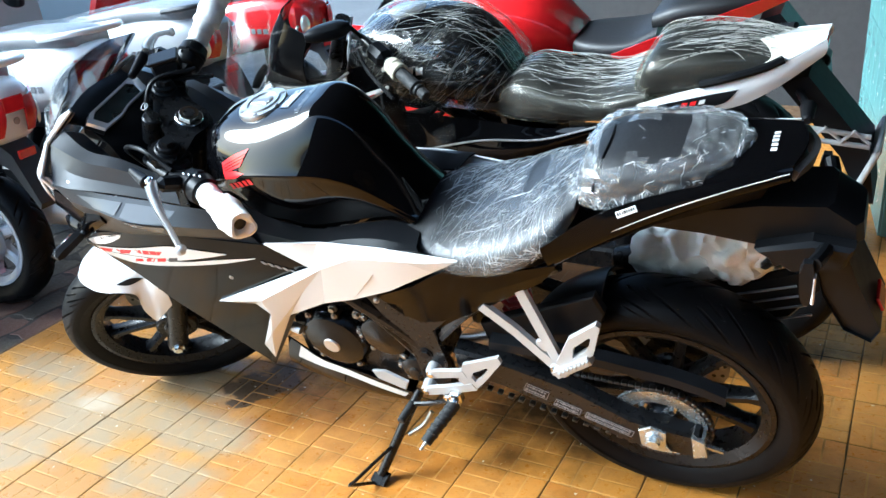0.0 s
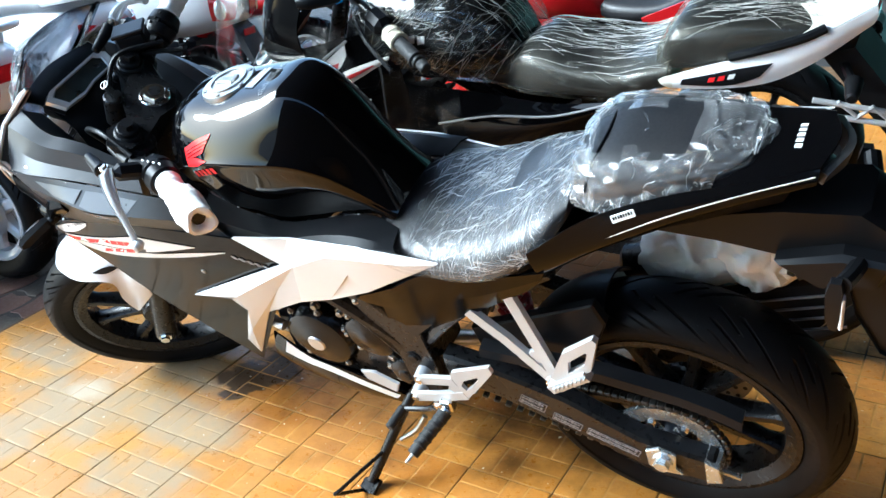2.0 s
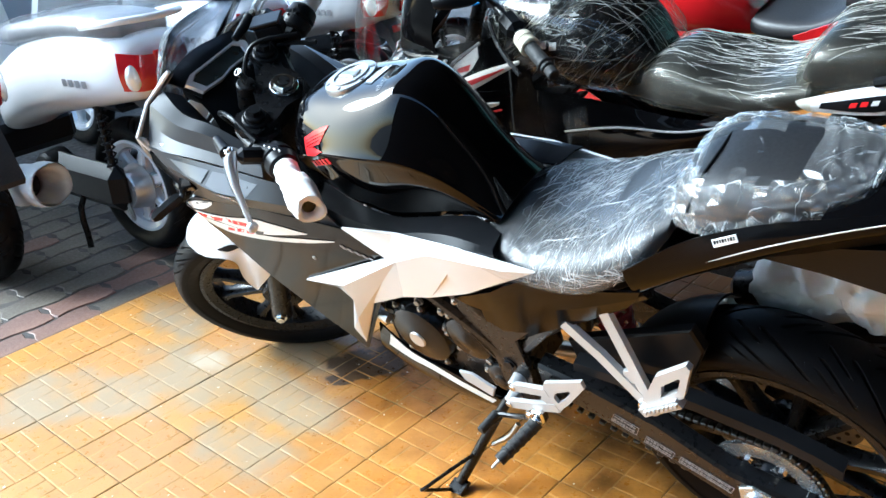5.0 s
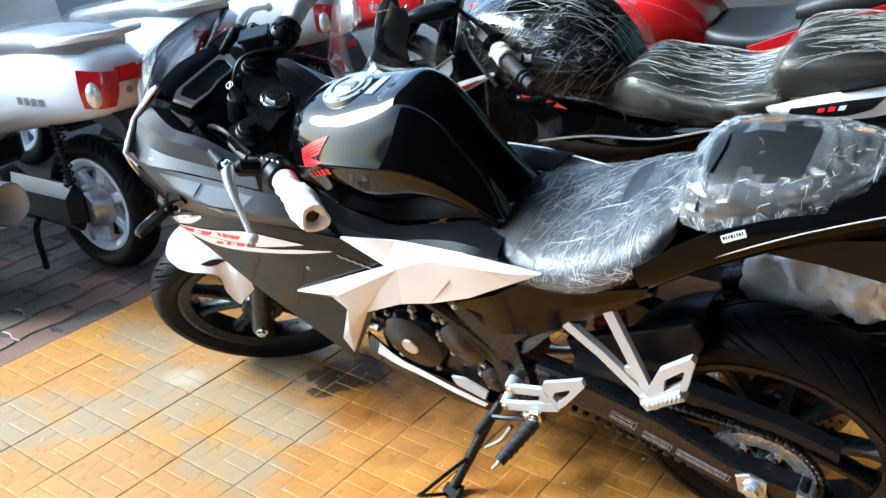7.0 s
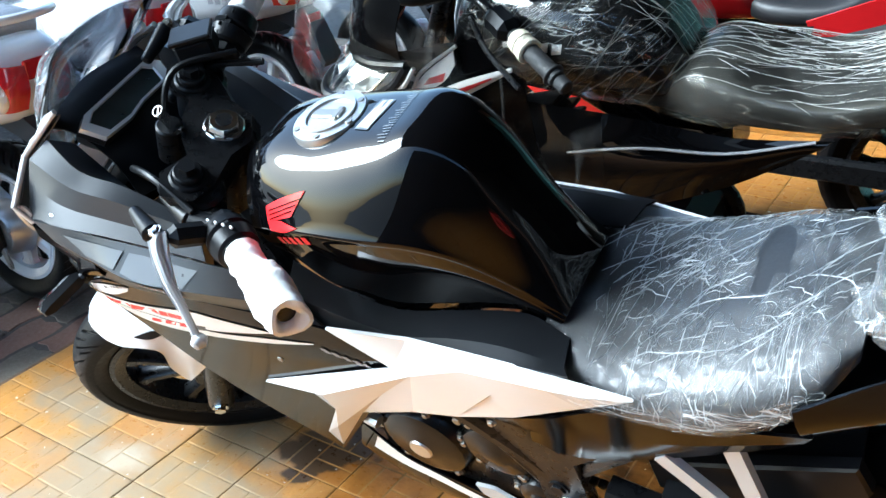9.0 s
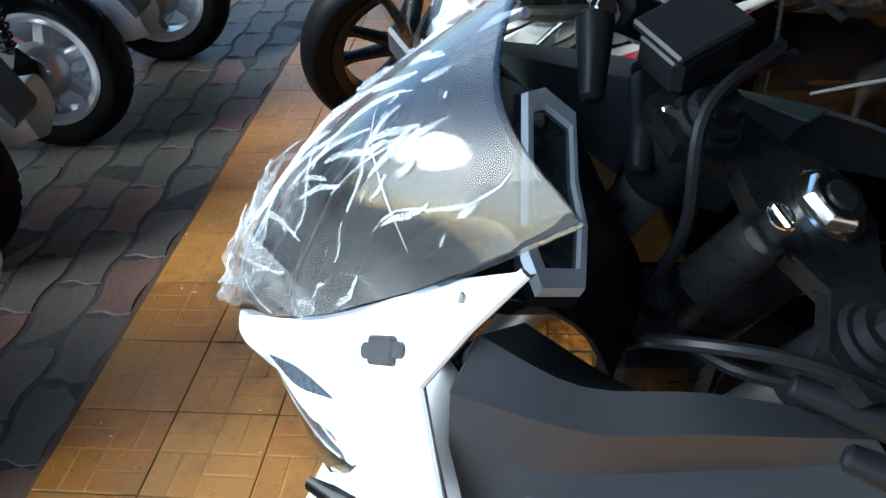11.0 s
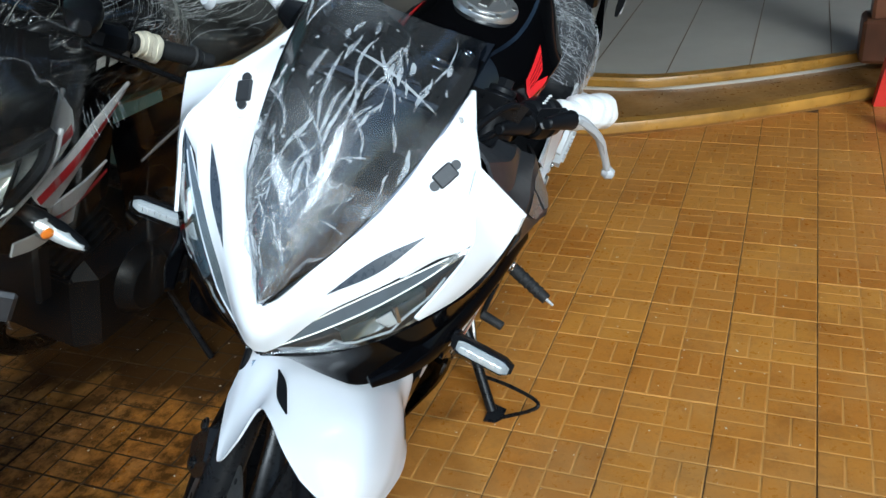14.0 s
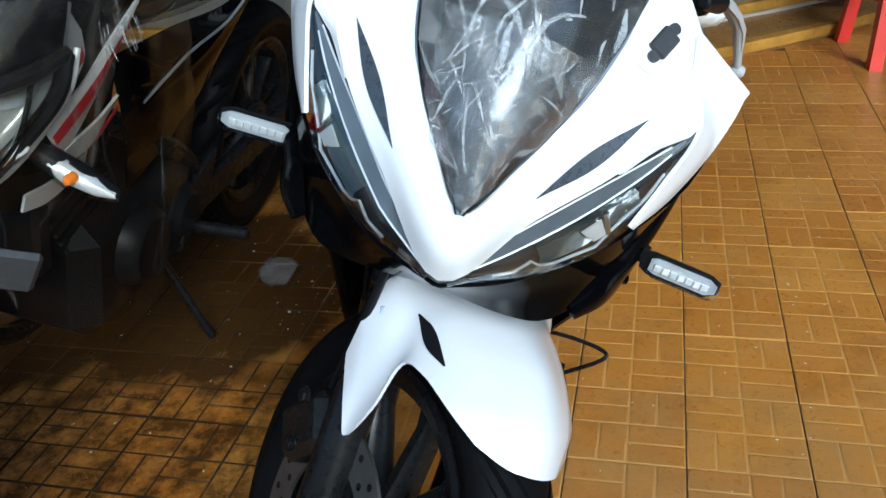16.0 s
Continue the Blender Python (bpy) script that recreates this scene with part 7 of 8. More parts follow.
for s in (-1, 1):
    part("side_strip", xf(tube([(0.17, s * 0.145, 0.915), (0.13, s * 0.14, 0.868), (0.06, s * 0.095, 0.805), (0.0, s * 0.05, 0.785)], 0.005, 8, 5), NS), SILVERP, nhl, "silver edge strip")
visor = full_width([[(0.15, 0.12, 0.922), (0.09, 0.06, 0.91), (0.046, 0, 0.885)], [(0.16, 0.11, 0.985), (0.1, 0.05, 0.985), (0.085, 0, 0.975)], [(0.2, 0.09, 1.05), (0.16, 0.04, 1.065), (0.15, 0, 1.07)]])
nv = part("visor", xf(surf(visor, 14, 10, 0.004), NS), DEEP, nb, "gloss black headlight visor")
part("bolt", xf(bolt((0.04, 0, 0.89), (-0.8, 0, 0.6), 0.011, 0.006), NS), CHROME, nv)
for s in (-1, 1):
    strut = [NS.inverted() @ Vector(p) for p in ((0.295, -0.032, 0.775), (0.315, -0.045, 0.825), (0.334, -0.05, 0.86), (0.352, -0.062, 0.872), (0.39, -0.082, 0.885))]
    part("silver_edge", xf(tube([Vector((p.x, -s * p.y, p.z)) for p in strut], 0.0058, 8, 3), NS), SILVERP, nv)
    inside = [[(0.12, s * 0.1, 0.82), (0.22, s * 0.14, 0.85), (0.34, s * 0.14, 0.88), (0.46, s * 0.12, 0.9)], [(0.14, s * 0.12, 0.75), (0.22, s * 0.165, 0.76), (0.34, s * 0.165, 0.78), (0.5, s * 0.14, 0.82)], [(0.2, s * 0.12, 0.64), (0.27, s * 0.15, 0.62), (0.37, s * 0.15, 0.61), (0.5, s * 0.12, 0.62)]]
    blade = [[(0.225, s * 0.2, 0.773), (0.317, s * 0.197, 0.797), (0.4, s * 0.188, 0.83), (0.502, s * 0.174, 0.861)], [(0.232, s * 0.209, 0.748), (0.322, s * 0.203, 0.78), (0.402, s * 0.192, 0.816), (0.504, s * 0.175, 0.858)], [(0.262, s * 0.204, 0.724), (0.33, s * 0.199, 0.762), (0.402, s * 0.189, 0.8), (0.502, s * 0.174, 0.854)]]
    barb = [[(0.255, s * 0.206, 0.73), (0.347, s * 0.197, 0.733), (0.424, s * 0.186, 0.742)], [(0.262, s * 0.2, 0.705), (0.33, s * 0.195, 0.701), (0.418, s * 0.184, 0.735)]]
    spear = [[(0.19, s * 0.192, 0.69), (0.26, s * 0.19, 0.682), (0.338, s * 0.186, 0.688)], [(0.184, s * 0.19, 0.668), (0.246, s * 0.186, 0.654), (0.334, s * 0.182, 0.66)]]
    flank = [[(0.362, s * 0.158, 0.874), (0.3, s * 0.186, 0.83), (0.264, s * 0.194, 0.787)], [(0.368, s * 0.17, 0.85), (0.347, s * 0.186, 0.82), (0.302, s * 0.194, 0.794)]]
    if s > 0:
        blade, barb, inside, spear, flank = ([list(reversed(r)) for r in q] for q in (blade, barb, inside, spear, flank))
    part("inner_shroud", surf(inside, 16, 10, 0.004), DEEP, nb, "black shroud behind the white panel", 45)
    shr = part("tank_shroud", surf(blade, 20, 12, 0.004), PEARL, nb, "white pointed shroud with a dark red stripe", 45)
    part("barb", surf(barb, 14, 4, 0.004), PEARL, shr)
    part("lower_spear", surf(spear, 12, 4, 0.004), PEARL, shr)
    top = part("flank", surf(flank, 14, 4, 0.004), PEARL, shr)
    part("silver_strip", tube([(0.368, s * 0.152, 0.882), (0.295, s * 0.187, 0.835), (0.262, s * 0.194, 0.787), (0.207, s * 0.202, 0.764), (0.15, s * 0.194, 0.75)], 0.0042, 8, 5), SILVERP, shr, "silver edge strip")
    part("red_line", surf([[(0.275, s * 0.199, 0.7), (0.36, s * 0.192, 0.708), (0.426, s * 0.185, 0.722)], [(0.275, s * 0.198, 0.69), (0.36, s * 0.191, 0.699), (0.426, s * 0.185, 0.718)]], 12, 2, 0.002), DKRED, shr, "dark red line")

    def stripe(target, a, b, material, label=""):
        onto(target, [[(x, s * 0.3, z) for x, z in a], [(x, s * 0.3, z) for x, z in b]], (0, -s, 0), "stripe", material, shr, label, 0.002, 14, 3)
    stripe(shr, [(0.228, 0.76), (0.331, 0.794), (0.46, 0.841)], [(0.232, 0.747), (0.345, 0.784), (0.462, 0.838)], DKRED, "dark red stripe")
    stripe(top, [(0.312, 0.824), (0.35, 0.836)], [(0.297, 0.808), (0.345, 0.82)], DKRED, "dark red patch")
    ia, ib = Vector((0.206, s * 0.198, 0.744)), Vector((0.236, s * 0.296, 0.694))

    def stalk(u, k, dx=0.0):
        return [ia.lerp(ib, u) + Vector((math.cos(a) * k + dx, 0, math.sin(a) * k)) for a in (i * math.tau / 12 for i in range(12))]
    fi = part("front_indicator", join(tube([(0.2, s * 0.15, 0.77), ia], 0.011, 8, 2), loft([stalk(u, k, 0.004) for u, k in ((0, 0.012), (0.2, 0.018), (0.6, 0.017), (0.9, 0.01), (1, 0.004))])), MATT, nb, "black front indicator with an amber bulb")
    part("reflector", loft([stalk(u, k, -0.001) for u, k in ((0.22, 0.01), (0.4, 0.0165), (0.75, 0.0125), (0.97, 0.004))]), MIRRORED, fi, "bright indicator reflector")
    part("lens", loft([stalk(u, k, -0.006) for u, k in ((0.2, 0.012), (0.4, 0.018), (0.75, 0.014), (1.02, 0.003))]), LENS, fi, "clear indicator lens")
    part("bulb", xf(lathe([(0.0001, 0.012), (0.005, 0.01), (0.0075, 0.004), (0.008, -0.006)], seg=14, closed=False), Matrix.Translation(ia.lerp(ib, 0.52) + Vector((-0.016, 0, 0.004))) @ Matrix.Rotation(radians(90), 4, "Z")), AMBER, fi, "amber bulb")
part("plate_bracket", xf(join(box((-0.02, 0, 0.56), (0.014, 0.27, 0.06), 0.006), box((0.03, 0, 0.58), (0.1, 0.05, 0.02), 0.004)), NS @ Matrix.Translation((0.0, 0, 0.14))), MATTGREY, nb, "grey empty number plate bracket")
for s in (-1, 1):
    part("bolt", xf(bolt((-0.028, s * 0.065, 0.705), (-1, 0, 0), 0.007), NS), CHROME, nb)
ntank = part("fuel_tank", smooth_body([(0.33, 0.08, 0.93, 0.8), (0.42, 0.125, 0.985, 0.79), (0.55, 0.15, 1.0, 0.78), (0.66, 0.145, 0.985, 0.77), (0.75, 0.11, 0.92, 0.76), (0.8, 0.07, 0.85, 0.76)], 18, 26, 0.75), BLACK, nb, "gloss black fuel tank under film", 60)
part("fuel_cap", xf(lathe([(0.0005, 0.008), (0.04, 0.008), (0.05, 0.004), (0.05, -0.004)], seg=32, closed=False), Matrix.Translation((0.5, 0, 0.997)) @ Matrix.Rotation(radians(90), 4, "X")), CAPMETAL, ntank, "round metal fuel cap")
for k in range(5):
    x0 = 0.47 + 0.028 * k
    onto(ntank, [[(x0, -0.3, 0.925), (x0 + 0.02, -0.3, 0.929)], [(x0 - 0.004, -0.3, 0.905), (x0 + 0.016, -0.3, 0.909)]], (0, 1, -0.15), "letter_bar", MARK, ntank, "", 0.002, 3, 2)
fb = wobble(smooth_body([(0.34, 0.1, 0.945, 0.78), (0.42, 0.14, 1.0, 0.77), (0.55, 0.164, 1.015, 0.76), (0.67, 0.16, 1.0, 0.75), (0.77, 0.125, 0.935, 0.74), (0.82, 0.08, 0.86, 0.74)], 36, 40, 0.75), 0.007, 18, 2)
ntf = part("film", fb, FILM_TANK, ntank, "stretched clear film", 80)
creases(ntf, 90, (0, 0, 0.95), (1, 0, 0), (0, 1, 0), (0, 0, -1), (0.36, 0.8, -0.14, 0.14), 31, (0.05, 0.22), 0.0006, 0.5, 0.3, CREASE_OLD, ntf, 0.8, 0.03)
creases(ntf, 70, (0.55, 0, 0.87), (1, 0, 0), (0, 0, 1), (0, 1, 0), (-0.2, 0.22, -0.09, 0.1), 32, (0.05, 0.22), 0.0006, 0.7, 0.25, CREASE_OLD, ntf, 0.8, 0.03)
n_rider = [(0.68, 0.04, 0.76, 0.73), (0.78, 0.09, 0.825, 0.735), (0.85, 0.115, 0.85, 0.74), (0.95, 0.125, 0.832, 0.745), (1.06, 0.135, 0.828, 0.76), (1.17, 0.13, 0.86, 0.79)]
n_pill = [(1.15, 0.09, 0.88, 0.82), (1.185, 0.116, 0.932, 0.822), (1.28, 0.115, 0.947, 0.84), (1.39, 0.1, 0.944, 0.862), (1.47, 0.076, 0.925, 0.88)]
for nm, st in (("rider_seat", n_rider), ("pillion_seat", n_pill)):
    so = part(nm, smooth_body(st, 14, 24, 0.55), SEAT, nb, "black seat under stretched film", 55)
    nsf = part("film", wobble(smooth_body([(x + (0.012 if i == len(st) - 1 else -0.01 if i == 0 else 0), h + 0.008, t + 0.008, l - 0.01) for i, (x, h, t, l) in enumerate(st)], 44, 44, 0.55), 0.006, 12, 5), FILM_OLD, so, "stretched clear film", 80)
    creases(nsf, 130, (0, 0, 0.86), (1, 0, 0), (0, 1, 0), (0, 0, -1), (st[0][0], st[-1][0], -0.13, 0.13), 33, (0.05, 0.22), 0.0005, 0.12 if nm == "rider_seat" else 0.2, 0.22, CREASE_OLD, nsf, 0.8, 0.025)
    creases(nsf, 80, (0, 0, (st[2][2] + st[2][3]) / 2), (1, 0, 0.12), (0, 0, 1), (0, 1, 0), (st[0][0], st[-1][0], -0.04, 0.05), 34, (0.06, 0.25), 0.0008, 0.0, 0.1, CREASE_OLD, nsf, 0.6, 0.025)
part("film_knot", wobble(join(cyl((0.8, -0.03, 0.815), (0.87, 0.02, 0.825), 0.01, 0.005), cyl((0.8, -0.03, 0.815), (0.82, -0.07, 0.812), 0.01, 0.005)), 0.006, 50), TAPE, nb)
for s in (-1, 1):
    tr = [[(1.15, s * 0.126, 0.822), (1.26, s * 0.127, 0.862), (1.37, s * 0.119, 0.893), (1.47, s * 0.09, 0.925), (1.55, s * 0.04, 0.957)], [(1.158, s * 0.13, 0.814), (1.28, s * 0.136, 0.84), (1.38, s * 0.127, 0.864), (1.47, s * 0.098, 0.902), (1.552, s * 0.046, 0.942)], [(1.175, s * 0.126, 0.804), (1.29, s * 0.131, 0.815), (1.38, s * 0.121, 0.832), (1.46, s * 0.1, 0.872), (1.545, s * 0.048, 0.926)]]
    if s > 0:
        tr = [list(reversed(r)) for r in tr]
    tp = part("tail_panel", surf(tr, 20, 8, 0.004), WHITE, nb, "white tail panel with a black and red wedge", 45)
    onto(tp, [[(1.205, s * 0.3, 0.83), (1.31, s * 0.3, 0.86), (1.385, s * 0.3, 0.876)], [(1.2, s * 0.3, 0.817), (1.3, s * 0.3, 0.824), (1.36, s * 0.3, 0.846)]], (0, -s, 0), "wedge", MATT, tp, "black wedge", 0.002, 12, 3)
    for k in range(3):
        onto(tp, [[(1.262 + 0.02 * k, s * 0.3, 0.84 + 0.005 * k), (1.275 + 0.02 * k, s * 0.3, 0.843 + 0.005 * k)], [(1.258 + 0.02 * k, s * 0.3, 0.829 + 0.005 * k), (1.271 + 0.02 * k, s * 0.3, 0.832 + 0.005 * k)]], (0, -s, 0), "number_bar", REDMARK if k < 2 else MARK, tp, "", 0.003, 3, 2)
    part("tail_cap", surf([[(1.4, s * 0.005, 0.938), (1.48, s * 0.005, 0.952), (1.55, s * 0.002, 0.964)], [(1.39, s * 0.112, 0.9), (1.47, s * 0.09, 0.925), (1.55, s * 0.04, 0.957)]], 12, 4, 0.003), WHITE, nb, "white tail cap", 45)
    part("tail_moulding", tube([(1.3, s * 0.128, 0.882), (1.36, s * 0.126, 0.9), (1.43, s * 0.108, 0.918), (1.47, s * 0.088, 0.932)], 0.01, 8, 4), MATT, nb, "black moulding between seat and tail")
    part("rear_indicator", join(tube([(1.5, s * 0.05, 0.84), (1.53, s * 0.12, 0.835)], 0.009, 8, 2), cyl((1.53, s * 0.11, 0.835), (1.535, s * 0.17, 0.83), 0.018, 0.012, 12, 0.004)), MATT, nb)
    body_rows = [[(0.5, s * 0.13, 0.76), (0.72, s * 0.125, 0.75), (0.9, s * 0.13, 0.74), (1.08, s * 0.13, 0.76)], [(0.52, s * 0.14, 0.64), (0.72, s * 0.14, 0.66), (0.9, s * 0.145, 0.7), (1.06, s * 0.135, 0.75)], [(0.56, s * 0.12, 0.5), (0.72, s * 0.12, 0.54), (0.88, s * 0.125, 0.62), (1.0, s * 0.125, 0.7)]]
    if s > 0:
        body_rows = [list(reversed(r)) for r in body_rows]
    sp = part("side_panel", surf(body_rows, 16, 8, 0.004), BLACK, nb, "gloss black side panel", 45)
    part("panel_edge", tube([(0.58, s * 0.143, 0.66), (0.74, s * 0.147, 0.7), (0.9, s * 0.147, 0.715), (1.05, s * 0.14, 0.76)], 0.003, 6, 4), GREYMARK, sp)
part("tail_light", box((1.535, 0, 0.928), (0.03, 0.07, 0.03), 0.008), REDLENS, nb, "red tail light")
part("rear_mudguard", loft([[(1.46, y, 0.86), (1.52, y, 0.88), (1.66, y, 0.7), (1.68, y, 0.56), (1.65, y, 0.56), (1.6, y, 0.68)] for y in (-0.06, 0.06)]), MATT, nb, "black rear mudguard")
part("plate_holder", box((1.66, 0, 0.66), (0.012, 0.17, 0.12), 0.004, Matrix.Rotation(radians(20), 4, "Y")), SILVERP, nb, "pale plate holder")
part("luggage_rack", join(tube([(1.46, -0.13, 0.8), (1.66, -0.1, 0.76)], 0.006, 8, 1), tube([(1.46, -0.13, 0.77), (1.66, -0.1, 0.735)], 0.006, 8, 1), *[tube([(1.48 + 0.03 * k, -0.128 + 0.004 * k, 0.77 + 0.028 * (k % 2) - 0.005 * k), (1.51 + 0.03 * k, -0.124 + 0.004 * k, 0.77 + 0.028 * ((k + 1) % 2) - 0.005 * k)], 0.004, 6, 1) for k in range(6)]), SILVERP, nb, "silver lattice bracket")
part("frame", join(tube([(0.32, -0.03, 0.8), (0.5, -0.1, 0.66), (0.8, -0.11, 0.45), (0.85, -0.1, 0.32)], 0.022, 10, 5), tube([(0.32, 0.03, 0.8), (0.5, 0.1, 0.66), (0.8, 0.11, 0.45), (0.85, 0.1, 0.32)], 0.022, 10, 5), cyl((0.26, 0, 0.7), (0.345, 0, 0.92), 0.035, edge=0.004)), METALBLK, nb, "black frame")
ne = part("engine", join(box((0.62, 0, 0.36), (0.4, 0.26, 0.24), 0.04), box((0.46, 0, 0.55), (0.12, 0.14, 0.22), 0.02, Matrix.Rotation(radians(-15), 4, "Y"))), MATT, nb, "black engine")
for k in range(9):
    part("cooling_fin", box((0.5 - 0.012 * k, 0, 0.46 + 0.022 * k), (0.17, 0.19, 0.011), 0.004, Matrix.Rotation(radians(-15), 4, "Y")), MATT, ne)
part("engine_cover", join(cyl((0.58, -0.12, 0.38), (0.58, -0.165, 0.38), 0.08, 0.07, 30, 0.01), cyl((0.75, -0.12, 0.36), (0.75, -0.15, 0.36), 0.06, 0.05, 30, 0.01)), MATT, ne)
part("radiator", box((0.33, 0, 0.56), (0.04, 0.24, 0.2), 0.008), MATT, nb, "black radiator")
part("exhaust", join(tube([(0.44, 0.03, 0.45), (0.35, 0.04, 0.3), (0.5, 0.06, 0.18), (0.75, 0.08, 0.17)], 0.02, 10, 4), box((0.95, 0.08, 0.24), (0.4, 0.12, 0.12), 0.03)), METALBLK, nb)
part("swingarm", join(box((1.08, -0.115, 0.34), (0.56, 0.03, 0.07), 0.008), box((1.08, 0.115, 0.34), (0.56, 0.03, 0.07), 0.008)), METALBLK, nb)
n_end = Vector((0.649, -0.244, 0.878))
n_mid = Vector((0.42, -0.12, 0.965))
handle = part("handlebar", join(tube([(0.35, 0.12, 0.96), (0.36, 0, 0.94), (0.37, -0.08, 0.955), n_mid, n_end], 0.011, 12, 5)), METALBLK, nb, "black handlebar")
hd = (n_end - n_mid).normalized()
part("grip", join(cyl(n_mid.lerp(n_end, 0.42), n_mid.lerp(n_end, 0.93), 0.0175, 0.017, 16, 0.003), cyl(n_mid.lerp(n_end, 0.86), n_mid.lerp(n_end, 0.89), 0.022, edge=0.003), cyl(n_mid.lerp(n_end, 0.93), n_mid.lerp(n_end, 1.03), 0.014, edge=0.003)), GRIPRUB, handle, "black rubber grip")
part("switch_housing", xf(box((0, 0, 0), (0.07, 0.05, 0.05), 0.014, hd.to_track_quat("X", "Z").to_matrix().to_4x4()), Matrix.Translation(n_mid.lerp(n_end, 0.28))), MATT, handle)
part("rubber_band", wobble(join(*[cyl(n_mid.lerp(n_end, 0.46 + 0.035 * k), n_mid.lerp(n_end, 0.51 + 0.035 * k), 0.024 + 0.001 * (k % 2), edge=0.003) for k in range(4)]), 0.004, 45), TAPE, handle, "cream rubber band wound round the grip")
part("lever", tube([n_mid.lerp(n_end, 0.2) + Vector((-0.05, -0.01, 0)), n_mid.lerp(n_end, 0.5) + Vector((-0.055, -0.03, -0.01)), n_mid.lerp(n_end, 0.8) + Vector((-0.045, -0.03, -0.03))], 0.006, 8, 4), METALBLK, handle)
right_end = Vector((0.27, 0.33, 0.93))
part("grip", cyl((0.33, 0.18, 0.95), right_end, 0.0175, edge=0.003), GRIPRUB, handle)
part("mirror", join(tube([n_mid, n_mid + Vector((-0.02, -0.03, 0.05)), n_mid + Vector((-0.04, -0.06, 0.06))], 0.006, 8, 3), xf(smooth_body([(-0.06, 0.01, 0.012, -0.012), (-0.03, 0.025, 0.02, -0.02), (0.03, 0.03, 0.022, -0.022), (0.06, 0.012, 0.012, -0.012)], 8, 14, 0.8), Matrix.Translation(n_mid + Vector((-0.05, -0.08, 0.055))) @ Matrix.Rotation(0.7, 4, "Z"))), MATT, nb, "black folded mirror")
part("blue_tag", box((0.322, -0.096, 0.962), (0.05, 0.022, 0.004), 0.002, Matrix.Rotation(-0.5, 4, "Z")), BLUE, nb, "blue plastic tag")
part("side_stand", tube([(0.72, -0.1, 0.26), (0.742, -0.15, 0.16), (0.765, -0.2, 0.06)], 0.0085, 10, 4), METALBLK, nb, "black side stand")
part("footrest", join(cyl((0.8, -0.13, 0.3), (0.81, -0.25, 0.31), 0.014, edge=0.003), plate([(0.74, 0.27), (0.78, 0.4), (0.9, 0.44), (0.86, 0.32)], -0.135, 0.01, 0.002)), METALBLK, nb, "black footrest and bracket")
loose = [[(0.06, -0.16, 0.95), (0.25, -0.2, 0.95), (0.45, -0.2, 0.93), (0.66, -0.17, 0.88)], [(0.07, -0.18, 0.8), (0.25, -0.225, 0.78), (0.45, -0.225, 0.76), (0.68, -0.18, 0.72)], [(0.16, -0.17, 0.6), (0.28, -0.22, 0.58), (0.45, -0.23, 0.56), (0.66, -0.19, 0.56)], [(0.24, -0.15, 0.38), (0.33, -0.2, 0.34), (0.48, -0.21, 0.32), (0.6, -0.18, 0.36)]]
hang = part("film_sheet", wobble(surf(loose, 40, 40, 0.0), 0.014, 9, 7), FILM_LOOSE, nb, "loose hanging clear film", 80)
creases(hang, 14, (0.4, 0, 0.865), (1, 0, 0.2), (0, 0, 1), (0, 1, 0), (-0.06, 0.03, -0.01, 0.03), 61, (0.03, 0.06), 0.00035, -1.35, 0.1, BUBBLE, hang, 1.0, 0.03)
hood = [[(-0.03, -0.14, 0.74), (-0.05, 0, 0.74), (-0.03, 0.14, 0.74)], [(-0.03, -0.14, 0.88), (-0.055, 0, 0.88), (-0.03, 0.14, 0.88)], [(0.03, -0.13, 1.02), (0.01, 0, 1.04), (0.03, 0.13, 1.02)], [(0.16, -0.12, 1.05), (0.14, 0, 1.07), (0.16, 0.12, 1.05)], [(0.26, -0.13, 0.98), (0.26, 0, 1.0), (0.26, 0.13, 0.98)]]
part("film_hood", xf(wobble(surf(hood, 36, 36, 0.0), 0.018, 9, 11), NS @ Matrix.Translation((0, 0, 0.06))), FILM_LOOSE, nb, "clear film hood over the headlight", 80)

# ---- the red motorcycle ----
RM = pose(-0.22, 1.52, 0, 12, 0, 0)
rb = thing("red_motorcycle", RM, "red and black sport motorcycle on its side stand", "motorcycle", "parked motorcycles")
rs_stem = Vector((0.33, 0, 0.9))
RS = Matrix.Translation(rs_stem) @ Matrix.Rotation(radians(20), 4, CASTER) @ Matrix.Translation(-rs_stem)
wheel(rb, RS @ Matrix.Translation(nfc), "front_wheel", 0.295, 0.05, 0.214, METALBLK, 5, 0, 80)
wheel(rb, Matrix.Translation(nrc), "rear_wheel", 0.3, 0.064, 0.214, METALBLK, 5, 17, 120)
simple_fork(rb, nfc, RS)
part("fuel_tank", smooth_body([(0.36, 0.09, 0.9, 0.74), (0.46, 0.14, 0.95, 0.72), (0.62, 0.17, 0.96, 0.72), (0.76, 0.15, 0.92, 0.72), (0.88, 0.09, 0.82, 0.72)], 16, 24, 0.75), RED, rb, "bright red fuel tank", 60)
part("rider_seat", smooth_body([(0.84, 0.07, 0.8, 0.74), (0.92, 0.12, 0.8, 0.73), (1.06, 0.14, 0.81, 0.74), (1.16, 0.12, 0.85, 0.77)], 12, 22, 0.6), SEAT, rb, "black vinyl rider seat", 55)
part("pillion_seat", smooth_body([(1.14, 0.09, 0.88, 0.83), (1.22, 0.11, 0.92, 0.84), (1.36, 0.1, 0.94, 0.87), (1.46, 0.07, 0.93, 0.89)], 10, 22, 0.6), SEAT, rb, "black vinyl pillion seat", 55)
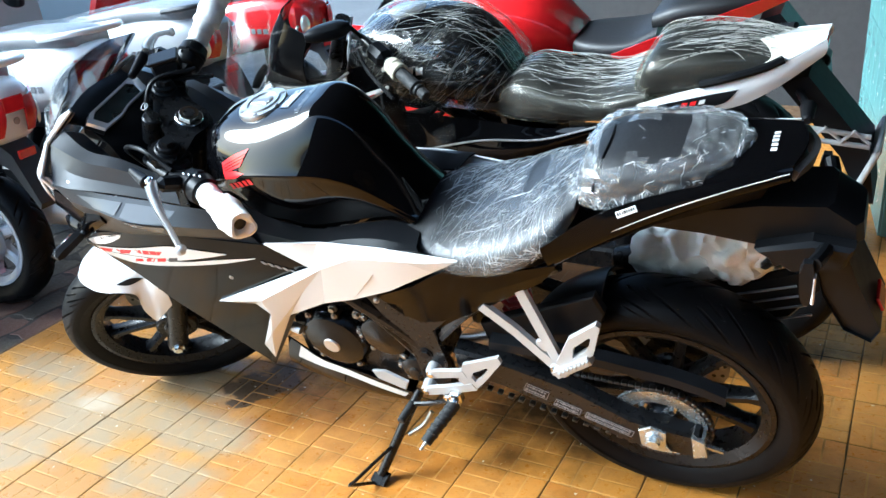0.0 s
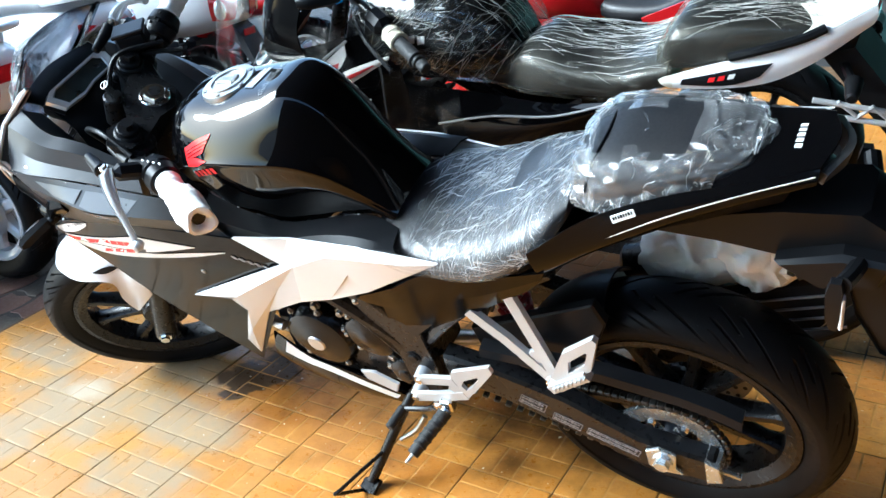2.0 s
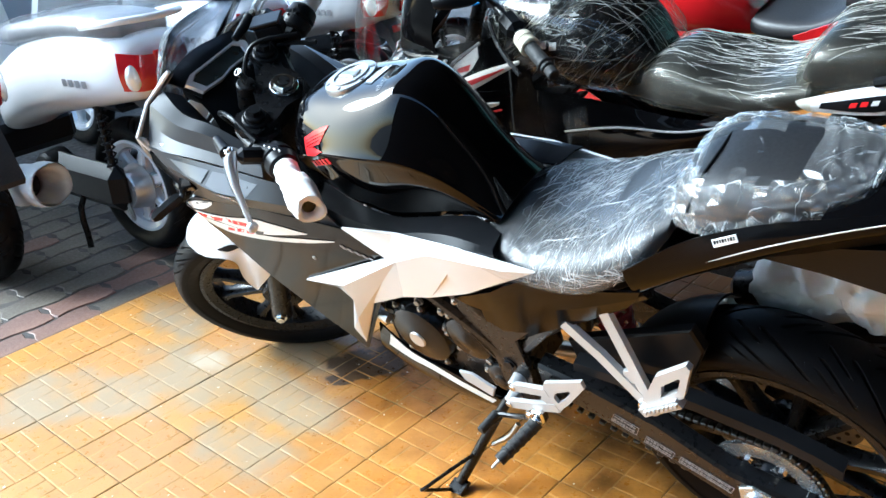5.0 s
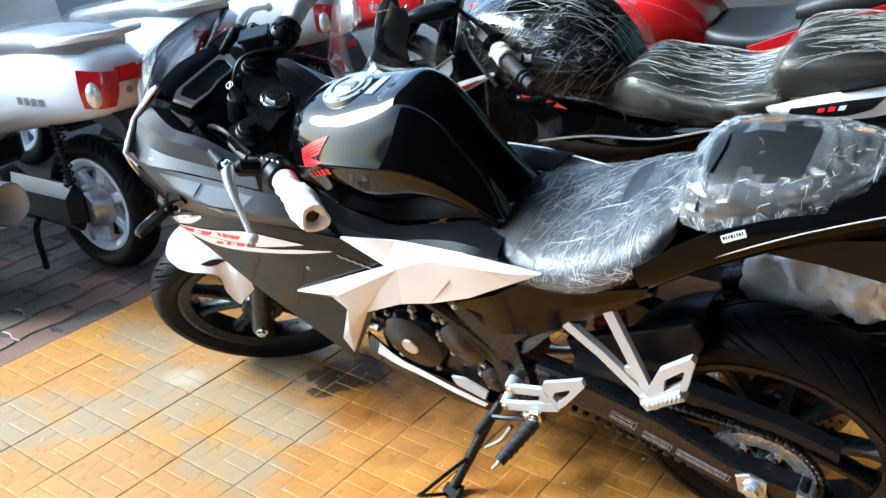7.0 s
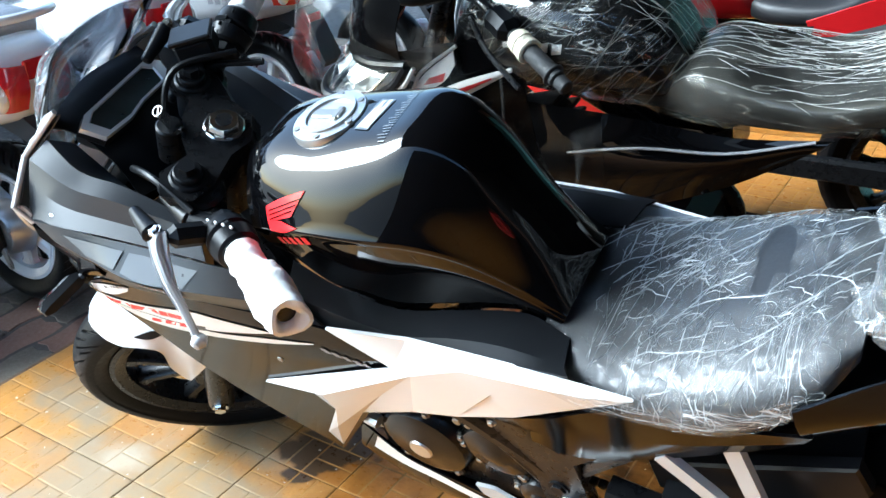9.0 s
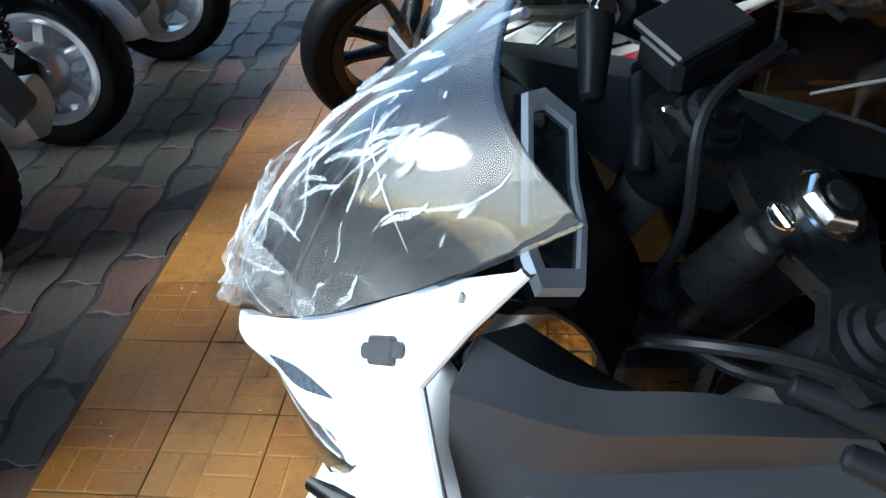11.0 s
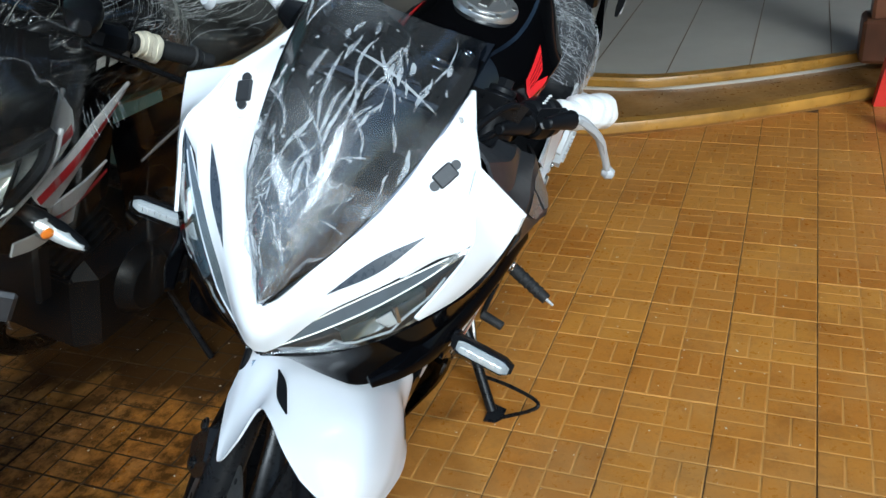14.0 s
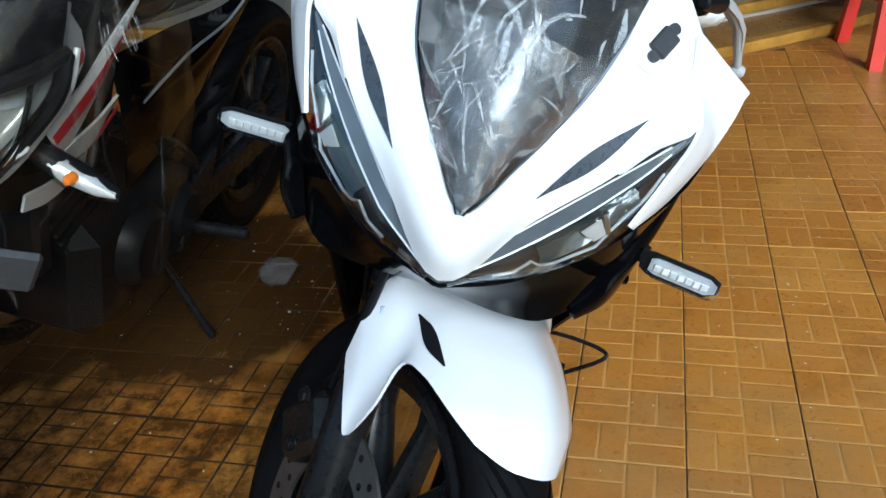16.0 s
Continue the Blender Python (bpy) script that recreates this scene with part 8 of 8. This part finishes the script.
for s in (-1, 1):
    tr = [[(1.02, s * 0.145, 0.77), (1.18, s * 0.15, 0.84), (1.34, s * 0.13, 0.895), (1.54, s * 0.05, 0.95)], [(1.04, s * 0.14, 0.72), (1.2, s * 0.145, 0.78), (1.36, s * 0.125, 0.85), (1.54, s * 0.05, 0.92)]]
    fr = [[(0.05, s * 0.14, 0.85), (0.25, s * 0.2, 0.86), (0.42, s * 0.16, 0.8), (0.6, s * 0.15, 0.72)], [(0.02, s * 0.13, 0.7), (0.22, s * 0.19, 0.66), (0.42, s * 0.18, 0.6), (0.62, s * 0.15, 0.58)], [(0.12, s * 0.12, 0.6), (0.26, s * 0.15, 0.48), (0.42, s * 0.15, 0.38), (0.58, s * 0.12, 0.36)]]
    lo = [[(0.58, s * 0.15, 0.72), (0.8, s * 0.15, 0.74), (1.04, s * 0.15, 0.76)], [(0.6, s * 0.14, 0.5), (0.8, s * 0.13, 0.55), (1.02, s * 0.13, 0.68)]]
    if s > 0:
        tr, fr, lo = ([list(reversed(r)) for r in q] for q in (tr, fr, lo))
    part("tail_panel", surf(tr, 16, 6, 0.004), RED, rb, "red tail panel", 45)
    part("side_fairing", surf(fr, 16, 10, 0.004), RED, rb, "red side fairing", 45)
    part("side_panel", surf(lo, 12, 6, 0.004), MATT, rb, "black side panel", 45)
part("engine", box((0.62, 0, 0.4), (0.42, 0.24, 0.3), 0.04), METALBLK, rb)
part("swingarm", join(box((1.08, -0.115, 0.34), (0.56, 0.03, 0.07), 0.008), box((1.08, 0.115, 0.34), (0.56, 0.03, 0.07), 0.008)), METALBLK, rb)
part("handlebar", tube([(0.5, -0.33, 0.93), (0.36, -0.1, 0.95), (0.34, 0.1, 0.95), (0.4, 0.33, 0.93)], 0.012, 10, 5), METALBLK, rb)
part("rear_mudguard", loft([[(1.46, y, 0.86), (1.52, y, 0.88), (1.66, y, 0.7), (1.68, y, 0.56), (1.65, y, 0.56), (1.6, y, 0.68)] for y in (-0.06, 0.06)]), MATT, rb)
part("side_stand", tube([(0.72, -0.1, 0.26), (0.735, -0.17, 0.16), (0.75, -0.24, 0.055)], 0.011, 8, 4), METALBLK, rb)


# ---- scooters ----
def scooter(m, paint, lamp_style, label, film=True):
    sc = thing("scooter", m, label, "scooter", "parked scooters")
    body = part("rear_body", smooth_body([(0.235, 0.085, 0.765, 0.625), (0.2, 0.125, 0.8, 0.6), (0.1, 0.155, 0.825, 0.575), (-0.12, 0.172, 0.82, 0.53), (-0.4, 0.17, 0.76, 0.47), (-0.62, 0.15, 0.66, 0.4), (-0.7, 0.12, 0.6, 0.36)], 22, 30, 0.62), paint, sc, "", 60)
    seat_o = part("seat", smooth_body([(0.17, 0.09, 0.845, 0.79), (0.1, 0.13, 0.865, 0.79), (-0.15, 0.145, 0.86, 0.78), (-0.42, 0.14, 0.82, 0.74), (-0.6, 0.09, 0.79, 0.72)], 14, 24, 0.6), SEAT if not film else GREYMARK, sc, "seat under clear film" if film else "black seat", 55)
    if film:
        part("film", wobble(smooth_body([(0.185, 0.1, 0.86, 0.78), (0.1, 0.142, 0.882, 0.78), (-0.15, 0.158, 0.875, 0.77), (-0.42, 0.152, 0.835, 0.73), (-0.62, 0.1, 0.8, 0.71)], 40, 40, 0.6), 0.012, 14, 3), FILM, seat_o, "crinkled clear film", 80)
    part("rack", join(tube([(0.05, -0.15, 0.84), (0.2, -0.13, 0.86), (0.26, 0, 0.865), (0.2, 0.13, 0.86), (0.05, 0.15, 0.84)], 0.012, 10, 5)), paint if lamp_style else MATTGREY, sc)
    for s in (-1, 1):
        lr = [[(0.262, s * 0.04, 0.75), (0.245, s * 0.09, 0.755), (0.19, s * 0.136, 0.765)], [(0.262, s * 0.04, 0.69), (0.25, s * 0.095, 0.69), (0.195, s * 0.142, 0.695)], [(0.245, s * 0.05, 0.635), (0.232, s * 0.092, 0.635), (0.19, s * 0.13, 0.64)]]
        if s > 0:
            lr = [list(reversed(r)) for r in lr]
        lamp = part("tail_lamp", surf(lr, 10, 8, 0.006), REDLENS, sc, "red and clear tail lamp")
        cm = Matrix.Translation((0.229, s * 0.115, 0.683)) @ Vector((0.75, s * 0.66, 0.0)).to_track_quat("Y", "Z").to_matrix().to_4x4() @ Matrix.Diagonal((0.8, 0.6, 1.4, 1))
        part("clear_lens", xf(lathe([(0.0001, 0.013), (0.014, 0.011), (0.026, 0.005), (0.031, -0.004)], seg=24, closed=False), cm), MIRRORED, lamp, "clear oval indicator lens")
        for k in range(4):
            onto(body, [[(0.03 - 0.035 * k, s * 0.4, 0.665), (0.005 - 0.035 * k, s * 0.4, 0.663)], [(0.03 - 0.035 * k, s * 0.4, 0.64), (0.005 - 0.035 * k, s * 0.4, 0.638)]], (0, -s, 0), "letter_bar", GREYMARK, body, "", 0.002, 3, 2)
    if lamp_style:
        part("lamp_centre", xf(box((0.258, 0, 0.735), (0.012, 0.085, 0.05), 0.004), Matrix.Identity(4)), REDLENS, sc)
    part("lock", cyl((0.255, 0, 0.68), (0.262, 0, 0.68), 0.012, edge=0.002), STEEL, sc)
    part("rear_mudguard", join(loft([[(0.2, y, 0.62), (0.26, y, 0.58), (0.34, y, 0.42), (0.33, y, 0.4), (0.24, y, 0.53), (0.1, y, 0.58)] for y in (-0.055, 0.055)]), box((0.23, 0, 0.56), (0.02, 0.1, 0.05), 0.006)), MATTGREY, sc, "dark grey rear mudguard")
    part("reflector", box((0.268, 0, 0.575), (0.01, 0.07, 0.03), 0.003), REDLENS, sc)
    w = wheel(sc, Matrix.Translation((0, 0, 0.25)), "rear_wheel", 0.25, 0.058, 0.168, PEARL, 6, 22, 140, False, 0.0, "white cast rear wheel")
    part("drum", join(cyl((0, -0.09, 0.25), (0, -0.02, 0.25), 0.07, 0.085, 30, 0.008), *[bolt((math.cos(a) * 0.055, -0.09, 0.25 + math.sin(a) * 0.055), (0, -1, 0), 0.007) for a in (0.3, 2.0, 3.6, 5.0)]), SILVER, w, "silver drum brake")
    part("brake_arm", join(ribbon([(0.0, -0.1, 0.25), (0.04, -0.104, 0.16)], (1, 0, 0.4), 0.018, (0, 1, 0), 0.006), bolt((0.0, -0.096, 0.25), (0, -1, 0), 0.012, 0.01), bolt((0.04, -0.106, 0.16), (0, -1, 0), 0.009)), STEEL, w)
    part("crankcase", join(box((-0.22, -0.1, 0.26), (0.5, 0.09, 0.17), 0.04), cyl((-0.4, -0.06, 0.26), (-0.4, -0.155, 0.26), 0.095, 0.085, 28, 0.01), cyl((-0.04, -0.07, 0.26), (-0.04, -0.12, 0.26), 0.06, 0.05, 20, 0.008)), MATT, sc, "black engine case")
    part("shock_absorber", join(tube([(-0.03 + 0.02 * math.cos(k), -0.1 + 0.02 * math.sin(k), 0.3 + 0.0042 * k) for k in range(0, 62)], 0.004, 6, 1), cyl((-0.02, -0.1, 0.27), (-0.05, -0.1, 0.6), 0.011)), METALBLK, sc, "black coil shock absorber")
    mf = part("silencer", cyl((-0.25, 0.13, 0.25), (0.12, 0.16, 0.32), 0.05, 0.052, 24, 0.01), METALBLK, sc, "silencer wrapped in white foam")
    rg = []
    for i in range(15):
        u = i / 14
        c = Vector((-0.16, 0.138, 0.268)).lerp(Vector((0.27, 0.172, 0.347)), u)
        rr = 0.062 + 0.005 * math.sin(i * 1.7) + 0.016 * u
        rg.append([c + Vector((0, math.cos(a) * rr, math.sin(a) * rr)) for a in (k * math.tau / 20 for k in range(20))])
    wrapped = loft(rg, cap=False)
    inner_r = loft([[Vector((0.27, 0.172, 0.347)).lerp(p, 0.92) for p in rg[-1]], [Vector((0.12, 0.16, 0.32)) + (Vector(p) - Vector((0.27, 0.172, 0.347))) * 0.8 for p in rg[-1]]], cap=False)
    part("foam_wrap", wobble(join(wrapped, inner_r), 0.008, 18), FOAM, mf, "white foam tube", 50)
    part("tag", box((-0.05, 0.205, 0.3), (0.07, 0.002, 0.04)), MARK, mf, "white paper tag")
    part("floorboard", box((-0.85, 0, 0.34), (0.36, 0.34, 0.14), 0.03), MATT, sc)
    part("leg_shield", surf([[(-1.08, -0.2, 0.42), (-1.12, 0, 0.42), (-1.08, 0.2, 0.42)], [(-1.1, -0.22, 0.65), (-1.18, 0, 0.65), (-1.1, 0.22, 0.65)], [(-1.05, -0.16, 0.9), (-1.12, 0, 0.93), (-1.05, 0.16, 0.9)]], 12, 10, 0.03), paint, sc)
    part("handlebar", join(tube([(-0.86, -0.33, 0.98), (-0.96, -0.12, 1.0), (-0.96, 0.12, 1.0), (-0.86, 0.33, 0.98)], 0.014, 10, 4), cyl((-1.03, 0, 0.85), (-0.96, 0, 1.0), 0.05, 0.04, 16, 0.01)), MATT, sc)
    wheel(sc, Matrix.Translation((-1.28, 0, 0.25)), "front_wheel", 0.25, 0.05, 0.168, PEARL, 6, 0, 60, False)
    part("front_mudguard", surf([[Vector((-1.28 + math.cos(radians(a)) * 0.27, y, 0.25 + math.sin(radians(a)) * 0.27)) for a in (170, 130, 90, 50)] for y in (-0.06, 0, 0.06)], 12, 4, 0.004), paint, sc)
    part("main_stand", tube([(-0.2, -0.16, 0.012), (-0.22, -0.13, 0.2), (-0.22, 0.13, 0.2), (-0.2, 0.16, 0.012)], 0.012, 8, 4), METALBLK, sc)
    return sc


ZP = -0.03
scooter(pose(-1.12, 0.235, ZP, 0, 0, 4), WHITE, True, "white scooter with a film-covered seat and wrapped exhaust")
scooter(pose(-1.32, 0.86, ZP, 0, 0, 4), WHITE, True, "white scooter parked in a row of scooters")
scooter(pose(-1.4, -0.28, ZP, 0, 0, 4), MATT, False, "black scooter with a foam-wrapped exhaust", False)
scooter(pose(-1.3, 1.5, ZP, 0, 0, 2), SILVERP, False, "silver scooter with red and clear tail lamps")
scooter(pose(-1.2, 2.12, ZP, 0, 0, 0), RED, False, "bright red scooter beside a silver scooter", False)

# ---- van, stool, post and litter ----
van = thing("van", pose(-4.6, 1.2, -0.05, 0, 0, 90), "grey van parked behind the scooters", "van")
vb = part("body", loft([[(x, y * k, z * zz) for y, z in ((-0.8, 0.35), (-0.84, 0.9), (-0.78, 1.3), (-0.66, 1.85), (0.66, 1.85), (0.78, 1.3), (0.84, 0.9), (0.8, 0.35))] for x, k, zz in ((-2.1, 0.9, 0.95), (-2.0, 1, 1), (1.2, 1, 1), (1.9, 0.98, 0.85), (2.15, 0.9, 0.6))]), VAN, van, "grey van body", 25)
for s in (-1, 1):
    for x in (-1.4, -0.4, 0.7):
        part("window", box((x, s * 0.735, 1.52), (0.8, 0.02, 0.36), 0.008, Matrix.Rotation(s * radians(-12), 4, "X")), LCD, vb, "dark window")
    part("door_handle", box((-0.1, s * 0.842, 1.05), (0.16, 0.025, 0.035), 0.008), STEEL, vb)
    part("red_strip", box((-1.9, s * 0.835, 0.95), (0.14, 0.02, 0.5), 0.005), REDLENS, vb)
    for x in (-1.3, 1.3):
        wv = part("wheel", xf(tyre_shape(0.3, 0.09, 0.18, 60, 0), Matrix.Translation((x, s * 0.74, 0.35))), RUBBER, van)
        part("rim", cyl((x, s * 0.66, 0.35), (x, s * 0.82, 0.35), 0.18, seg=30, edge=0.01), SILVER, wv)

stool = thing("plastic_stool", pose(2.82, -1.23, 0, 0, 0, 8), "red plastic stool standing by the step", "stool")
part("seat", join(box((0, 0, 0.45), (0.3, 0.3, 0.03), 0.012), box((0, 0, 0.425), (0.27, 0.27, 0.04), 0.01)), REDPLASTIC, stool)
for sx in (-1, 1):
    for sy in (-1, 1):
        part("leg", loft([[(sx * (0.125 + 0.06 * (1 - u)) + a * 0.022, sy * (0.125 + 0.04 * (1 - u)) + b * 0.022, 0.43 * u) for a, b in ((-1, -1), (1, -1), (1, 1), (-1, 1))] for u in (0, 1)]), REDPLASTIC, stool)
for sy in (-1, 1):
    part("rail", box((0, sy * 0.14, 0.22), (0.28, 0.014, 0.03), 0.004), REDPLASTIC, stool)
post = thing("wooden_post", pose(3.3, -1.06, 0.1), "brown stained wooden door post on the step", "post")
part("shaft", box((0, 0, 1.2), (0.14, 0.14, 2.4), 0.012), WOOD, post)
part("base", box((0, 0, 0.09), (0.2, 0.2, 0.18), 0.015), WOOD, post)
scrap = thing("film_scrap", pose(0.97, 0.52, 0.0), "crumpled scrap of clear film lying on the floor", "litter")
part("film", wobble(xf(smooth_body([(-0.05, 0.01, 0.02, 0.0), (-0.02, 0.045, 0.04, 0.0), (0.03, 0.04, 0.035, 0.0), (0.06, 0.01, 0.02, 0.0)], 14, 20, 0.8), Matrix.Translation((0, 0, 0.008))), 0.012, 30), FILM, scrap, "", 80)

# ---- pavers and floor tiles ----
def paver_mesh(material, seed):
    rnd = random.Random(seed)
    n = 6
    ring = []
    for a, b in (((-0.105, -0.055), (0.105, -0.055)), ((0.105, -0.055), (0.105, 0.055)), ((0.105, 0.055), (-0.105, 0.055)), ((-0.105, 0.055), (-0.105, -0.055))):
        m = n if abs(a[0] - b[0]) > 0.1 else 3
        for i in range(m):
            u = i / m
            x, y = a[0] + (b[0] - a[0]) * u, a[1] + (b[1] - a[1]) * u
            w = 0.009 * math.sin(u * math.tau)
            ring.append((x + (w if m == 3 else 0) + rnd.uniform(-0.001, 0.001), y + (w if m == n else 0) + rnd.uniform(-0.001, 0.001)))
    return mesh_of("paver", loft([[(x, y, -0.03) for x, y in ring], [(x, y, -0.005) for x, y in ring], [(x * 0.95, y * 0.92, 0.0) for x, y in ring]]), material)


pav = [paver_mesh(PAVER, 1), paver_mesh(PAVER, 2), paver_mesh(PAVER_RED, 3)]
prnd = random.Random(5)
for i in range(12):
    for j in range(24):
        x = KERB - 0.075 - 0.118 * i
        y = -1.6 + 0.218 * j + (0.109 if i % 2 else 0)
        p_ob = new("paver", pav[2] if (i < 2 and prnd.random() < 0.35) or prnd.random() < 0.05 else pav[prnd.randrange(2)])
        p_ob.matrix_world = pose(x, y, -0.026 + prnd.uniform(-0.002, 0.002), prnd.uniform(-0.6, 0.6), prnd.uniform(-0.6, 0.6), 90 + prnd.uniform(-1, 1))
        p_ob.parent = pavement


def tile_shape(rnd):
    gs = []
    for bi in range(2):
        for bj in range(2):
            for k in range(2):
                cx, cy = -0.05 + 0.1 * bi, -0.05 + 0.1 * bj
                if (bi + bj) % 2:
                    sx, sy = 0.0984, 0.0484
                    cy += -0.025 + 0.05 * k
                else:
                    sx, sy = 0.0484, 0.0984
                    cx += -0.025 + 0.05 * k
                z = rnd.uniform(-0.0002, 0.0002)
                e = 0.0015
                a, b = sx / 2, sy / 2
                f = e + 0.0028
                gs.append(loft([[(cx - a, cy - b, -0.0009), (cx + a, cy - b, -0.0009), (cx + a, cy + b, -0.0009), (cx - a, cy + b, -0.0009)], [(cx - a + e, cy - b + e, z), (cx + a - e, cy - b + e, z), (cx + a - e, cy + b - e, z), (cx - a + e, cy + b - e, z)], [(cx - a + f, cy - b + f, z), (cx + a - f, cy - b + f, z), (cx + a - f, cy + b - f, z), (cx - a + f, cy + b - f, z)]]))
    return xf(join(*gs, box((0, 0, -0.005), (0.1978, 0.1978, 0.0086))), Matrix.Diagonal((0.9935, 0.9935, 1, 1)))


trnd = random.Random(11)
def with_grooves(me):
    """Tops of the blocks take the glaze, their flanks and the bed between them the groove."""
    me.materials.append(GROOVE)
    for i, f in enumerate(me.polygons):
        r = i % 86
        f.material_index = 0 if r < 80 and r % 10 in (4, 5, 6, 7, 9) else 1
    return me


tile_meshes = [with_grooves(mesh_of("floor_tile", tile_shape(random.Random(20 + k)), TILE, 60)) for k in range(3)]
near, far = [], []
for i in range(-4, 24):
    for j in range(-14, 16):
        x, y = GX + 0.2 * (i + 0.5), GY + 0.2 * (j + 0.5)
        if x < KERB + 0.09 or x > step_x(y) + 0.12:
            continue
        near.append((x, y)) if -1.5 < y < 1.25 and x < 2.4 else far.append((x, y))
near.sort(key=lambda p: (p[0] - 0.5) ** 2 + (p[1] + 0.3) ** 2)
far += near[300:]
for x, y in near[:300]:
    t_ob = new("floor_tile", tile_meshes[trnd.randrange(3)])
    t_ob.matrix_world = pose(x, y, trnd.uniform(-0.0008, 0.0008), 0, 0, 90 * trnd.randrange(4))
    t_ob.parent = floor
tv, tf = [], []
for x, y in far:
    g = xf(tile_shape(trnd), pose(x, y, 0, 0, 0, 90 * trnd.randrange(4)))
    o = len(tv)
    tv += g[0]
    tf += [tuple(q + o for q in f) for f in g[1]]
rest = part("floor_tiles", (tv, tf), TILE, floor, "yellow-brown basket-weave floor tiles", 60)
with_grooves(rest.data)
tagged(rest, kind="stuff")
